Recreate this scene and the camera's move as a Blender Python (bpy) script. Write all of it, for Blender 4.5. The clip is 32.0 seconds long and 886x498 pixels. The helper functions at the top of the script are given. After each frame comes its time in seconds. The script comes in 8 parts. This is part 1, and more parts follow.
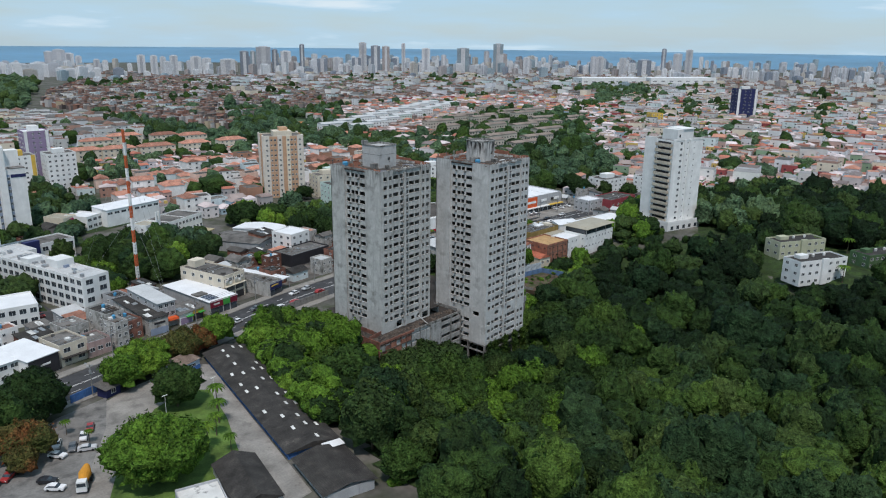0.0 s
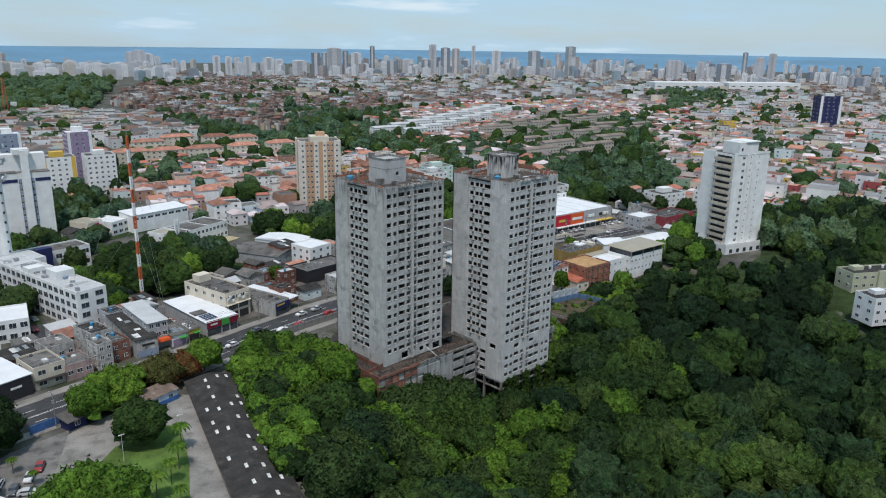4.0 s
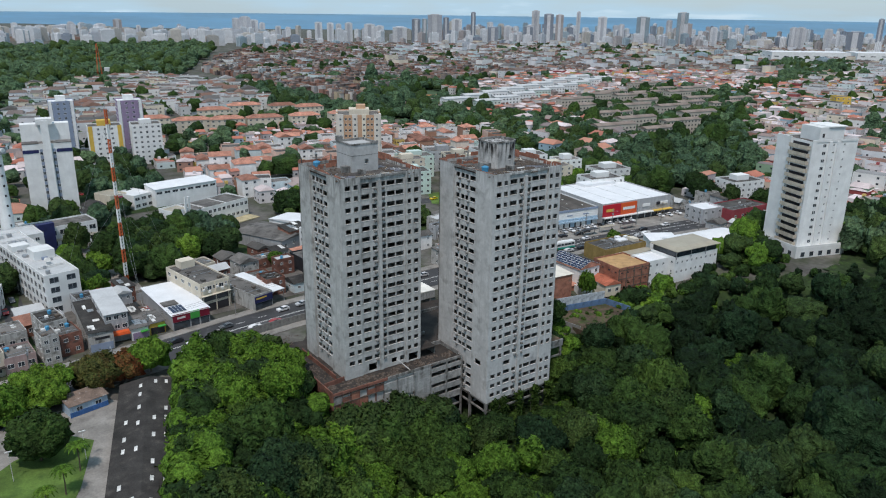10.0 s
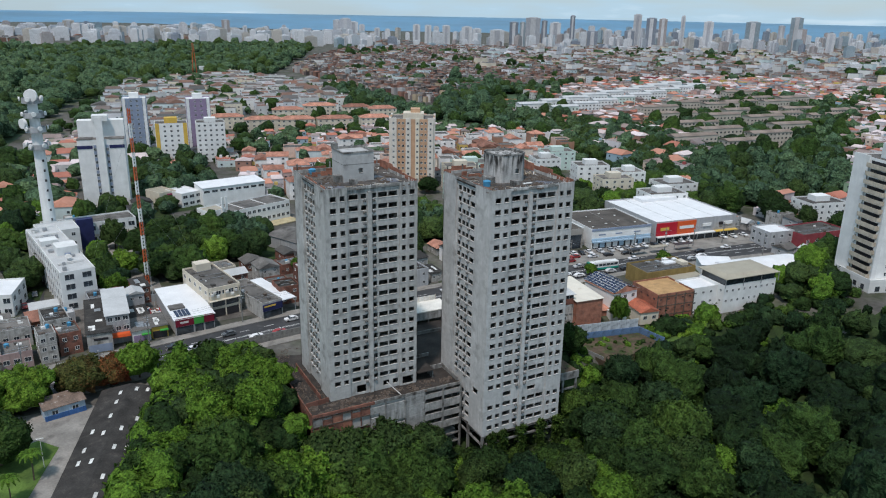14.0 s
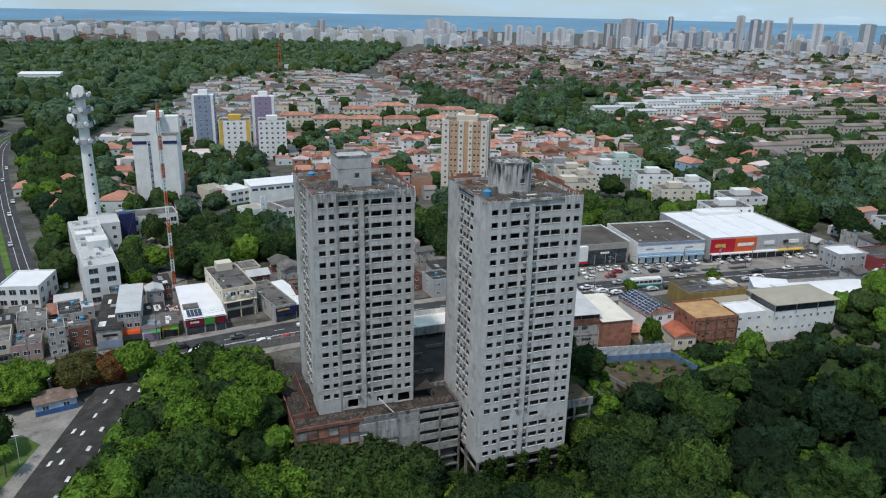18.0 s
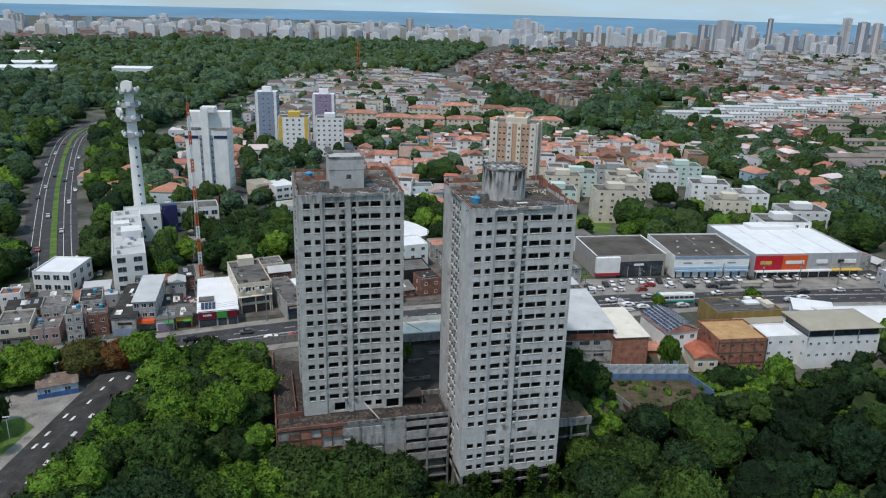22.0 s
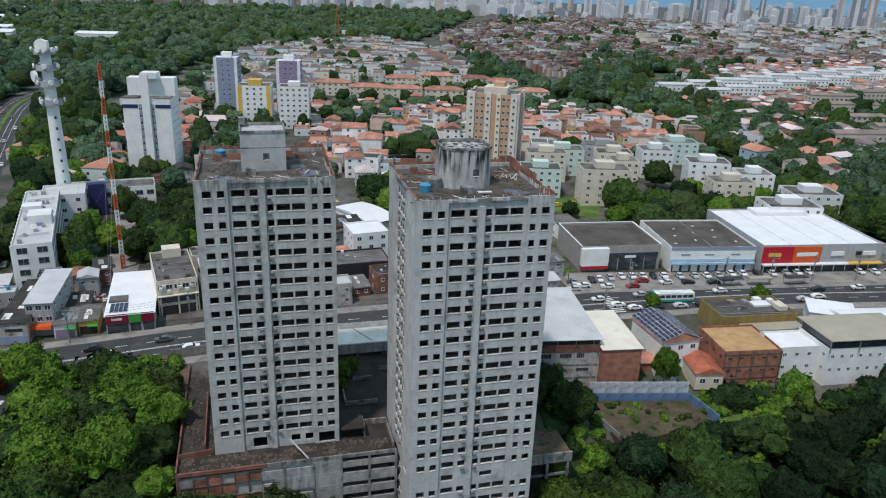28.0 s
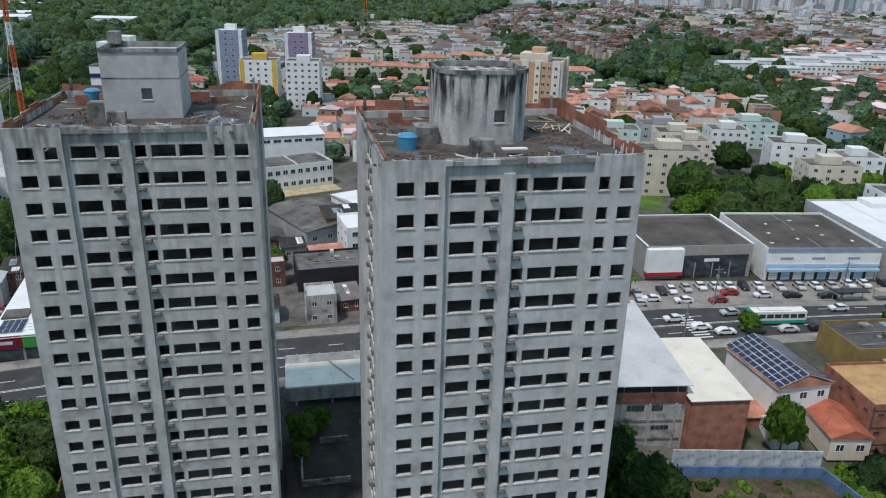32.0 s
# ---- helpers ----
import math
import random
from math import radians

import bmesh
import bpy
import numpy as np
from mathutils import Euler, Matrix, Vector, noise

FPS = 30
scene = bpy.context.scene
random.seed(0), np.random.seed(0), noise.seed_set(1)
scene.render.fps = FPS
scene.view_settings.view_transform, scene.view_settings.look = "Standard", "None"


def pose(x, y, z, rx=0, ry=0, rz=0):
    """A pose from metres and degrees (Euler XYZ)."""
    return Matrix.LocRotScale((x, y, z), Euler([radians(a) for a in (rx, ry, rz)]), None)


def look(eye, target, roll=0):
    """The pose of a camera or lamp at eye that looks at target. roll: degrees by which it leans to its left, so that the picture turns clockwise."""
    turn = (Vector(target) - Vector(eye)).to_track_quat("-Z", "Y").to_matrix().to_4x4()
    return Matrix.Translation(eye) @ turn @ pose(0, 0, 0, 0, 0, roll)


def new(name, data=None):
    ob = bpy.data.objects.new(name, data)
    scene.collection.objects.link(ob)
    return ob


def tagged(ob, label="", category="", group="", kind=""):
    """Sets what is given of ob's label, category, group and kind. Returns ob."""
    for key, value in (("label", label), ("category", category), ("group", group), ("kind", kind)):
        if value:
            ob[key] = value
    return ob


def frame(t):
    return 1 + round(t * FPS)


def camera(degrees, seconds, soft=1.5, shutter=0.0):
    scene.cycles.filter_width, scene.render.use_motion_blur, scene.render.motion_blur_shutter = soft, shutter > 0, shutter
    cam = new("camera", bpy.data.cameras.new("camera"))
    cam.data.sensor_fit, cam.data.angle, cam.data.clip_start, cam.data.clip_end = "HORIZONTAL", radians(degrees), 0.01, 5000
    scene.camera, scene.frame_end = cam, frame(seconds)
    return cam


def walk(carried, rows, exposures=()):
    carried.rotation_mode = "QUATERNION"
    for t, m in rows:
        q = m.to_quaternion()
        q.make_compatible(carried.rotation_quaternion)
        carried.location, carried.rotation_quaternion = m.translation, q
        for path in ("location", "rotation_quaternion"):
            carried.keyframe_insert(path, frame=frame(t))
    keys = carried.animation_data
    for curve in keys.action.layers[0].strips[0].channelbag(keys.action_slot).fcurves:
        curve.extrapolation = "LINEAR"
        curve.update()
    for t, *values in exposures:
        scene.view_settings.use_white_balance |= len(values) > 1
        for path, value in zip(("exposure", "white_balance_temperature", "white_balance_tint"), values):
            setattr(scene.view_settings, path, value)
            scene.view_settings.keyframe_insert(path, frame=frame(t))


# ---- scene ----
cam = camera(61.3, 32.0, soft=1.12)
PATH = [
    (0, (-166.31, -164.59, 94.86), (-92.74, -102.49, 67.83), 0.64),
    (0.5, (-161.47, -164.25, 94.88), (-88.21, -101.80, 67.80), 0.71),
    (1, (-157.10, -163.83, 94.89), (-84.09, -101.10, 67.79), 0.74),
    (1.5, (-153.18, -163.33, 94.90), (-80.93, -99.73, 67.81), 0.73),
    (2, (-149.50, -162.75, 94.93), (-78.04, -98.24, 67.86), 0.62),
    (2.5, (-145.93, -162.13, 94.99), (-75.47, -96.54, 67.92), 0.57),
    (3, (-142.36, -161.58, 95.09), (-72.98, -94.85, 67.99), 0.52),
    (3.5, (-138.65, -161.12, 95.20), (-70.35, -93.26, 68.15), 0.79),
    (5.5, (-120.59, -158.77, 94.80), (-57.56, -86.03, 67.66), 0.29),
    (6, (-116.72, -158.66, 94.85), (-55.19, -85.08, 66.58), 0.34),
    (6.5, (-112.72, -158.62, 94.88), (-52.00, -85.08, 64.80), 0.35),
    (7, (-108.63, -158.69, 94.92), (-48.27, -85.21, 63.98), 0.41),
    (7.5, (-104.62, -158.87, 94.97), (-44.45, -85.25, 63.97), 0.48),
    (8, (-100.79, -159.04, 95.01), (-40.72, -85.32, 64.06), 0.54),
    (8.5, (-97.05, -159.11, 95.06), (-37.54, -84.92, 64.15), 0.58),
    (9, (-93.27, -159.05, 95.12), (-34.97, -83.92, 64.21), 0.69),
    (9.5, (-89.44, -159.00, 95.21), (-32.42, -82.92, 64.20), 0.74),
    (10, (-85.59, -159.03, 95.29), (-29.97, -81.95, 64.23), 0.73),
    (10.5, (-81.74, -159.07, 95.34), (-27.38, -81.11, 64.24), 0.74),
    (11, (-78.01, -159.09, 95.39), (-24.79, -80.36, 64.27), 0.87),
    (11.5, (-74.40, -159.10, 95.46), (-22.00, -79.83, 64.31), 0.98),
    (12, (-70.77, -159.00, 95.52), (-19.32, -79.11, 64.37), 1.10),
    (12.5, (-67.11, -158.82, 95.52), (-16.81, -78.21, 64.37), 1.09),
    (13, (-63.49, -158.86, 95.43), (-14.43, -77.45, 64.32), 1.16),
    (13.5, (-59.84, -159.28, 95.23), (-12.54, -76.81, 64.21), 1.15),
    (14, (-56.21, -159.82, 94.99), (-11.43, -75.92, 64.09), 1.06),
    (14.5, (-52.68, -160.26, 94.77), (-10.01, -75.23, 63.96), 1.10),
    (16.5, (-40.01, -158.99, 94.39), (-2.08, -71.74, 63.58), 1.09),
    (17, (-37.16, -158.70, 94.48), (-0.31, -71.02, 63.61), 1.18),
    (17.5, (-34.23, -158.65, 94.56), (1.15, -70.40, 63.58), 1.20),
    (18, (-31.26, -158.77, 94.66), (2.48, -69.90, 63.62), 1.15),
    (18.5, (-28.26, -158.94, 94.76), (3.75, -69.46, 63.62), 1.16),
    (19, (-25.22, -159.15, 94.86), (3.62, -68.65, 63.58), 1.07),
    (19.5, (-22.11, -159.47, 94.91), (3.02, -67.90, 63.56), 1.00),
    (20, (-19.04, -159.86, 94.96), (3.48, -67.63, 63.55), 1.01),
    (20.5, (-16.19, -160.19, 95.03), (6.30, -67.95, 63.62), 1.12),
    (21, (-13.57, -160.40, 95.10), (9.05, -68.19, 63.72), 1.25),
    (21.5, (-11.10, -160.59, 95.17), (11.63, -68.41, 63.76), 1.40),
    (22, (-8.69, -160.87, 95.24), (14.11, -68.68, 63.91), 1.48),
    (22.5, (-6.38, -161.26, 95.32), (16.47, -69.11, 63.92), 1.70),
    (23, (-4.29, -161.61, 95.42), (18.61, -69.45, 64.09), 1.67),
    (23.5, (-2.60, -161.80, 95.51), (20.36, -69.67, 64.13), 1.73),
    (24, (-1.54, -161.88, 95.53), (21.42, -69.78, 64.06), 1.62),
    (24.5, (-1.12, -161.91, 95.46), (22.04, -69.86, 64.00), 1.54),
    (25, (-1.14, -161.92, 95.36), (22.43, -69.95, 63.94), 1.49),
    (25.5, (-1.33, -161.98, 95.33), (22.59, -70.12, 63.85), 1.64),
    (26, (-1.33, -161.80, 95.28), (22.62, -69.95, 63.75), 1.64),
    (26.25, (-0.89, -160.10, 95.06), (23.87, -68.51, 63.47), 1.81),
    (26.5, (0.65, -154.25, 94.12), (25.32, -62.84, 61.93), 1.87),
    (27, (2.74, -146.46, 92.73), (27.27, -55.29, 59.78), 1.94),
    (27.5, (5.26, -137.17, 90.85), (29.59, -46.26, 57.03), 2.02),
    (28, (7.82, -127.81, 88.66), (31.94, -37.14, 54.04), 2.10),
    (28.5, (10.21, -119.21, 86.35), (34.11, -28.73, 51.10), 2.16),
    (29, (12.41, -111.60, 84.04), (36.05, -21.23, 48.33), 2.19),
    (29.5, (14.44, -104.83, 81.75), (37.79, -14.50, 45.75), 2.20),
    (30, (16.42, -98.58, 79.42), (39.40, -8.21, 43.29), 2.18),
    (30.5, (18.51, -92.54, 76.95), (40.93, -2.02, 40.85), 2.12),
    (31, (20.78, -86.75, 74.37), (42.38, 4.06, 38.48), 1.97),
    (31.5, (23.05, -81.69, 71.96), (43.60, 9.50, 36.41), 1.75),
    (32, (25.18, -77.45, 69.83), (44.56, 14.14, 34.68), 1.48),
]
walk(cam, [(t, look(eye, target, roll)) for t, eye, target, roll in PATH])

# ---- light ----
world = bpy.data.worlds.new("sky")
scene.world = world
world.use_nodes = True
wn, wl = world.node_tree.nodes, world.node_tree.links
wn.clear()
sky = wn.new("ShaderNodeTexSky")
sky.sky_type, sky.sun_disc = "NISHITA", False
sky.sun_elevation, sky.sun_rotation = radians(63), radians(228)
sky.air_density, sky.dust_density, sky.ozone_density = 1.0, 0.3, 3.0
# broken cloud over the whole sky
tc = wn.new("ShaderNodeTexCoord")
mp = wn.new("ShaderNodeMapping")
mp.inputs["Scale"].default_value = (1.6, 1.6, 11)
cl = wn.new("ShaderNodeTexNoise")
cl.inputs["Scale"].default_value, cl.inputs["Detail"].default_value = 3.2, 6
cr = wn.new("ShaderNodeValToRGB")
cr.color_ramp.elements[0].position, cr.color_ramp.elements[1].position = 0.40, 0.70
cr.color_ramp.elements[0].color = (0.6, 0.6, 0.6, 1)
mx = wn.new("ShaderNodeMix")
mx.data_type = "RGBA"
mx.inputs[7].default_value = (5.75, 8.4, 10.6, 1)
bg = wn.new("ShaderNodeBackground")
bg.inputs["Strength"].default_value = 0.086
wo = wn.new("ShaderNodeOutputWorld")
wl.new(tc.outputs["Generated"], mp.inputs["Vector"])
wl.new(mp.outputs["Vector"], cl.inputs["Vector"])
wl.new(cl.outputs["Fac"], cr.inputs["Fac"])
wl.new(cr.outputs["Color"], mx.inputs[0])
wl.new(sky.outputs["Color"], mx.inputs[6])
puff = wn.new("ShaderNodeValToRGB")
puff.color_ramp.elements[0].position, puff.color_ramp.elements[1].position = 0.60, 0.72
mw = wn.new("ShaderNodeMix")
mw.data_type = "RGBA"
mw.inputs[7].default_value = (8.6, 10.1, 11.2, 1)
wl.new(cl.outputs["Fac"], puff.inputs["Fac"])
wl.new(puff.outputs["Color"], mw.inputs[0])
wl.new(mx.outputs[2], mw.inputs[6])
wl.new(mw.outputs[2], bg.inputs["Color"])
wl.new(bg.outputs["Background"], wo.inputs["Surface"])
sun = new("sun", bpy.data.lights.new("sun", "SUN"))
sun.data.energy, sun.data.angle, sun.data.color = 2.95, radians(4), (1.0, 0.905, 0.865)
sun.matrix_world = look((0, 0, 300), (Vector((0, 0, 300)) + Vector((0.34, 0.30, -0.89))))
scene.view_settings.exposure = -0.1

# ---- materials ----
def nodes_of(name):
    m = bpy.data.materials.new(name)
    m.use_nodes = True
    return m, m.node_tree.nodes, m.node_tree.links


def pmat(name, col, var=0.2, scale=0.4, fine=6.0, rough=0.85, bump=0.15, rnd=0.0, metal=0.0, spec=0.3, streak=0.0,
         second=None, cover=0.5, palette=None, island=False, wave=None, drip=None):
    """Base colour varied at two scales; second: a stain colour; palette: one colour a thing or an island."""
    m, n, l = nodes_of(name)
    p = n["Principled BSDF"]
    p.inputs["Roughness"].default_value, p.inputs["Metallic"].default_value = rough, metal
    p.inputs["Specular IOR Level"].default_value = spec
    t = n.new("ShaderNodeTexCoord")
    big, small = n.new("ShaderNodeTexNoise"), n.new("ShaderNodeTexNoise")
    big.inputs["Scale"].default_value, small.inputs["Scale"].default_value = scale, fine
    big.inputs["Detail"].default_value, small.inputs["Detail"].default_value = 5, 3
    for k in (big, small):
        l.new(t.outputs["Object"], k.inputs["Vector"])

    def ranged(sock, lo, hi, a=0.3, b=0.7):
        r = n.new("ShaderNodeMapRange")
        r.inputs[1].default_value, r.inputs[2].default_value, r.inputs[3].default_value, r.inputs[4].default_value = a, b, lo, hi
        l.new(sock, r.inputs[0])
        return r.outputs[0]

    def times(a, b):
        k = n.new("ShaderNodeMath")
        k.operation = "MULTIPLY"
        l.new(a, k.inputs[0]), l.new(b, k.inputs[1])
        return k.outputs[0]

    f = times(ranged(big.outputs["Fac"], 1 - var, 1 + var), ranged(small.outputs["Fac"], 1 - var * 0.5, 1 + var * 0.5))
    rand = None
    if island:
        rand = n.new("ShaderNodeNewGeometry").outputs["Random Per Island"]
    elif rnd or palette:
        rand = n.new("ShaderNodeObjectInfo").outputs["Random"]
    if rnd:
        f = times(f, ranged(rand, 1 - rnd, 1 + rnd, 0, 1))
    if streak:
        mpn, st = n.new("ShaderNodeMapping"), n.new("ShaderNodeTexNoise")
        mpn.inputs["Scale"].default_value = (1.0, 1.0, 0.10)
        st.inputs["Scale"].default_value, st.inputs["Detail"].default_value = 1.2, 5
        l.new(t.outputs["Object"], mpn.inputs["Vector"]), l.new(mpn.outputs[0], st.inputs["Vector"])
        run = times(ranged(st.outputs["Fac"], 1, 0, 0.30, 0.55), ranged(big.outputs["Fac"], 0.15, 1, 0.40, 0.62))
        f = times(f, ranged(run, 1.02, 1 - streak, 0, 0.8))
    for way, rate, depth in ([] if not wave else (wave if isinstance(wave, list) else [wave])):
        wv = n.new("ShaderNodeTexWave")
        wv.bands_direction = way
        wv.inputs["Scale"].default_value, wv.inputs["Distortion"].default_value = rate, 0.3
        l.new(t.outputs["Object"], wv.inputs["Vector"])
        f = times(f, ranged(wv.outputs["Fac"], 1 - depth, 1, 0, 1))
    if drip:
        # dark water stains running down from the top edge
        sx, dn, dm = n.new("ShaderNodeSeparateXYZ"), n.new("ShaderNodeTexNoise"), n.new("ShaderNodeMapping")
        dm.inputs["Scale"].default_value = (0.8, 0.8, 0.13)
        dn.inputs["Scale"].default_value, dn.inputs["Detail"].default_value = 1.6, 6
        l.new(t.outputs["Object"], sx.inputs[0]), l.new(t.outputs["Object"], dm.inputs["Vector"]), l.new(dm.outputs[0], dn.inputs["Vector"])
        high = ranged(sx.outputs["Z"], 0.0, 1.0, drip[0], drip[1])
        wet = times(ranged(dn.outputs["Fac"], 0.0, 1.0, 0.42, 0.62), high)
        f = times(f, ranged(wet, 1.0, drip[2], 0.0, 0.8))
    if palette:
        ramp = n.new("ShaderNodeValToRGB")
        ramp.color_ramp.interpolation = "CONSTANT"
        e = ramp.color_ramp.elements
        while len(e) < len(palette):
            e.new(0.5)
        for k, c in enumerate(palette):
            e[k].position, e[k].color = k / len(palette), (*c, 1)
        l.new(rand, ramp.inputs["Fac"])
        base = ramp.outputs["Color"]
    else:
        rgb = n.new("ShaderNodeRGB")
        rgb.outputs[0].default_value = (*col, 1)
        base = rgb.outputs[0]
    if second:
        k, sn = n.new("ShaderNodeMix"), n.new("ShaderNodeTexNoise")
        k.data_type = "RGBA"
        sn.inputs["Scale"].default_value, sn.inputs["Detail"].default_value = scale * 1.7, 7
        l.new(t.outputs["Object"], sn.inputs["Vector"])
        l.new(ranged(sn.outputs["Fac"], 0, 1, 0.75 - cover * 0.5, 0.95 - cover * 0.5), k.inputs[0])
        l.new(base, k.inputs[6])
        k.inputs[7].default_value = (*second, 1)
        base = k.outputs[2]
    vm = n.new("ShaderNodeVectorMath")
    vm.operation = "SCALE"
    l.new(base, vm.inputs[0]), l.new(f, vm.inputs["Scale"])
    l.new(vm.outputs[0], p.inputs["Base Color"])
    if bump:
        b = n.new("ShaderNodeBump")
        b.inputs["Strength"].default_value, b.inputs["Distance"].default_value = bump, 0.1
        l.new(small.outputs["Fac"], b.inputs["Height"]), l.new(b.outputs[0], p.inputs["Normal"])
    return m


CONC = pmat("raw_concrete", (0.48, 0.485, 0.475), 0.16, 0.22, 1.3, 0.9, 0.15, streak=0.16, second=(0.31, 0.31, 0.30), cover=0.42, drip=(49.5, 55.5, 0.66))
CONC1 = pmat("weathered_concrete", (0.43, 0.435, 0.42), 0.18, 0.22, 1.3, 0.9, 0.15, streak=0.26, second=(0.25, 0.25, 0.235), cover=0.45, drip=(47.5, 54.5, 0.5))
CONC3 = pmat("black_streaked_concrete", (0.46, 0.455, 0.44), 0.2, 0.3, 2.5, 0.92, 0.2, streak=0.3, second=(0.18, 0.18, 0.165), cover=0.34, drip=(54.0, 60.0, 0.05))
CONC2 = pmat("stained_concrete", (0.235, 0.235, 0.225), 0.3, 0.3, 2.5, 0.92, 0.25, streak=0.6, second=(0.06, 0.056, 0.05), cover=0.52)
HUTWALL = pmat("smooth_render", (0.40, 0.405, 0.40), 0.14, 0.3, 1.6, 0.9, 0.15, streak=0.08, second=(0.27, 0.27, 0.26), cover=0.38)
TARP = pmat("wet_blue_grey_screed", (0.10, 0.105, 0.125), 0.3, 0.6, 3, 0.45, 0.2, second=(0.19, 0.195, 0.22), cover=0.5)
LIMED = pmat("mouldy_limewash", (0.40, 0.395, 0.375), 0.2, 0.3, 2.5, 0.92, 0.2, streak=0.5, second=(0.13, 0.125, 0.11), cover=0.48)
LEDGE = pmat("worn_sill", (0.50, 0.50, 0.48), 0.25, 0.8, 4, 0.9, rnd=0.2)
PODWALL = pmat("weathered_podium_concrete", (0.33, 0.335, 0.325), 0.25, 0.3, 2.5, 0.92, 0.25, streak=0.45, second=(0.15, 0.148, 0.14), cover=0.45)
CONC_IN = pmat("bare_interior", (0.40, 0.40, 0.385), 0.2, 0.4, 3, 0.95)
SILL = pmat("pale_sill", (0.60, 0.60, 0.58), 0.2, 0.8, 4, 0.9, rnd=0.15)
ROOFDIRT = pmat("roof_screed", (0.088, 0.078, 0.07), 0.45, 0.4, 3, 0.95, 0.5, second=(0.05, 0.055, 0.06), cover=0.5)
BRICK = pmat("hollow_brick", (0.265, 0.118, 0.08), 0.35, 0.6, 5, 0.95, 0.4, rnd=0.2, second=(0.16, 0.12, 0.10), cover=0.35)
BRICKD = pmat("dirty_brick", (0.18, 0.082, 0.06), 0.35, 0.5, 5, 0.95, 0.4, rnd=0.2, second=(0.06, 0.05, 0.045), cover=0.45)
RUBBLE = pmat("rubble", (0.105, 0.082, 0.066), 0.4, 1.2, 5, 0.95, 0.5, second=(0.09, 0.08, 0.07), cover=0.5)
WHITE = pmat("white_paint", (0.68, 0.69, 0.68), 0.1, 0.3, 4, 0.8, streak=0.03, rnd=0.06)
CREAM = pmat("cream_paint", (0.60, 0.545, 0.445), 0.12, 0.3, 4, 0.85, streak=0.09, rnd=0.08)
YELLOW = pmat("yellow_paint", (0.60, 0.40, 0.08), 0.12, 0.3, 4, 0.85, streak=0.07)
PURPLE = pmat("purple_paint", (0.26, 0.20, 0.30), 0.12, 0.3, 4, 0.85, streak=0.07)
BLUEGREY = pmat("blue_grey_paint", (0.22, 0.27, 0.36), 0.12, 0.3, 4, 0.85, streak=0.03)
BLUE = pmat("blue_paint", (0.045, 0.12, 0.30), 0.3, 0.5, 4, 0.8, streak=0.3, second=(0.35, 0.42, 0.5), cover=0.3)
NAVY = pmat("navy_paint", (0.02, 0.025, 0.09), 0.2, 0.4, 4, 0.6)
MINT = pmat("mint_paint", (0.50, 0.62, 0.57), 0.12, 0.3, 4, 0.85, streak=0.07)
GREY = pmat("grey_paint", (0.36, 0.37, 0.38), 0.15, 0.3, 4, 0.85, streak=0.25, rnd=0.1)
RED = pmat("red_panel", (0.45, 0.015, 0.03), 0.08, 0.5, 4, 0.5)
ORSIGN = pmat("orange_panel", (0.62, 0.10, 0.025), 0.08, 0.5, 4, 0.5)
GREEN = pmat("green_panel", (0.06, 0.32, 0.06), 0.1, 0.5, 4, 0.5)
DARKPANEL = pmat("dark_panel", (0.03, 0.03, 0.035), 0.2, 0.5, 4, 0.4)
GLASS = pmat("window_glass", (0.035, 0.045, 0.055), 0.4, 0.7, 1, 0.12, 0, spec=0.6)
HOUSEWALL = pmat("house_plaster", (0, 0, 0), 0.15, 0.3, 4, 0.9, streak=0.11, palette=[(0.74, 0.73, 0.71), (0.68, 0.63, 0.55), (0.76, 0.75, 0.74), (0.66, 0.48, 0.40), (0.74, 0.74, 0.73), (0.34, 0.19, 0.13), (0.56, 0.64, 0.66), (0.76, 0.74, 0.72)])
TILE = pmat("clay_tile", (0.39, 0.185, 0.13), 0.32, 0.35, 6, 0.9, 0.4, rnd=0.42, second=(0.2, 0.115, 0.085), cover=0.42, wave=("X", 3.2, 0.25))
FIBRE = pmat("dark_fibre_cement", (0.045, 0.042, 0.039), 0.4, 0.3, 3, 0.92, 0.3, second=(0.078, 0.07, 0.063), cover=0.4, wave=("X", 2.6, 0.35))
FLATROOF = pmat("weathered_roof", (0.125, 0.118, 0.11), 0.35, 0.16, 3, 0.93, 0.3, rnd=0.35, second=(0.055, 0.052, 0.048), cover=0.55)
WHITEROOF = pmat("white_sheet_roof", (0.74, 0.75, 0.76), 0.07, 0.2, 2, 0.5, wave=("X", 1.1, 0.08))
GREYROOF = pmat("galvanised_roof", (0.50, 0.51, 0.51), 0.12, 0.2, 2, 0.6, wave=("X", 1.6, 0.12), second=(0.38, 0.37, 0.35), cover=0.3)
BEIGEROOF = pmat("beige_sheet_roof", (0.36, 0.33, 0.26), 0.1, 0.2, 2, 0.6, wave=("X", 1.4, 0.12))
OCHREROOF = pmat("ochre_roof", (0.42, 0.26, 0.12), 0.2, 0.3, 3, 0.9, second=(0.25, 0.16, 0.09), cover=0.4)
ASPHALT = pmat("asphalt", (0.048, 0.049, 0.052), 0.2, 0.15, 3, 0.9, 0.2, second=(0.1, 0.1, 0.1), cover=0.35)
PAVE = pmat("concrete_paving", (0.24, 0.228, 0.208), 0.25, 0.15, 2, 0.9, 0.2, second=(0.13, 0.122, 0.112), cover=0.45)
PAINTW = pmat("road_paint", (0.62, 0.62, 0.6), 0.25, 1, 8, 0.8)
GRASS = pmat("lawn", (0.085, 0.145, 0.03), 0.35, 0.15, 2.5, 0.95, 0.5, second=(0.05, 0.09, 0.02), cover=0.5)
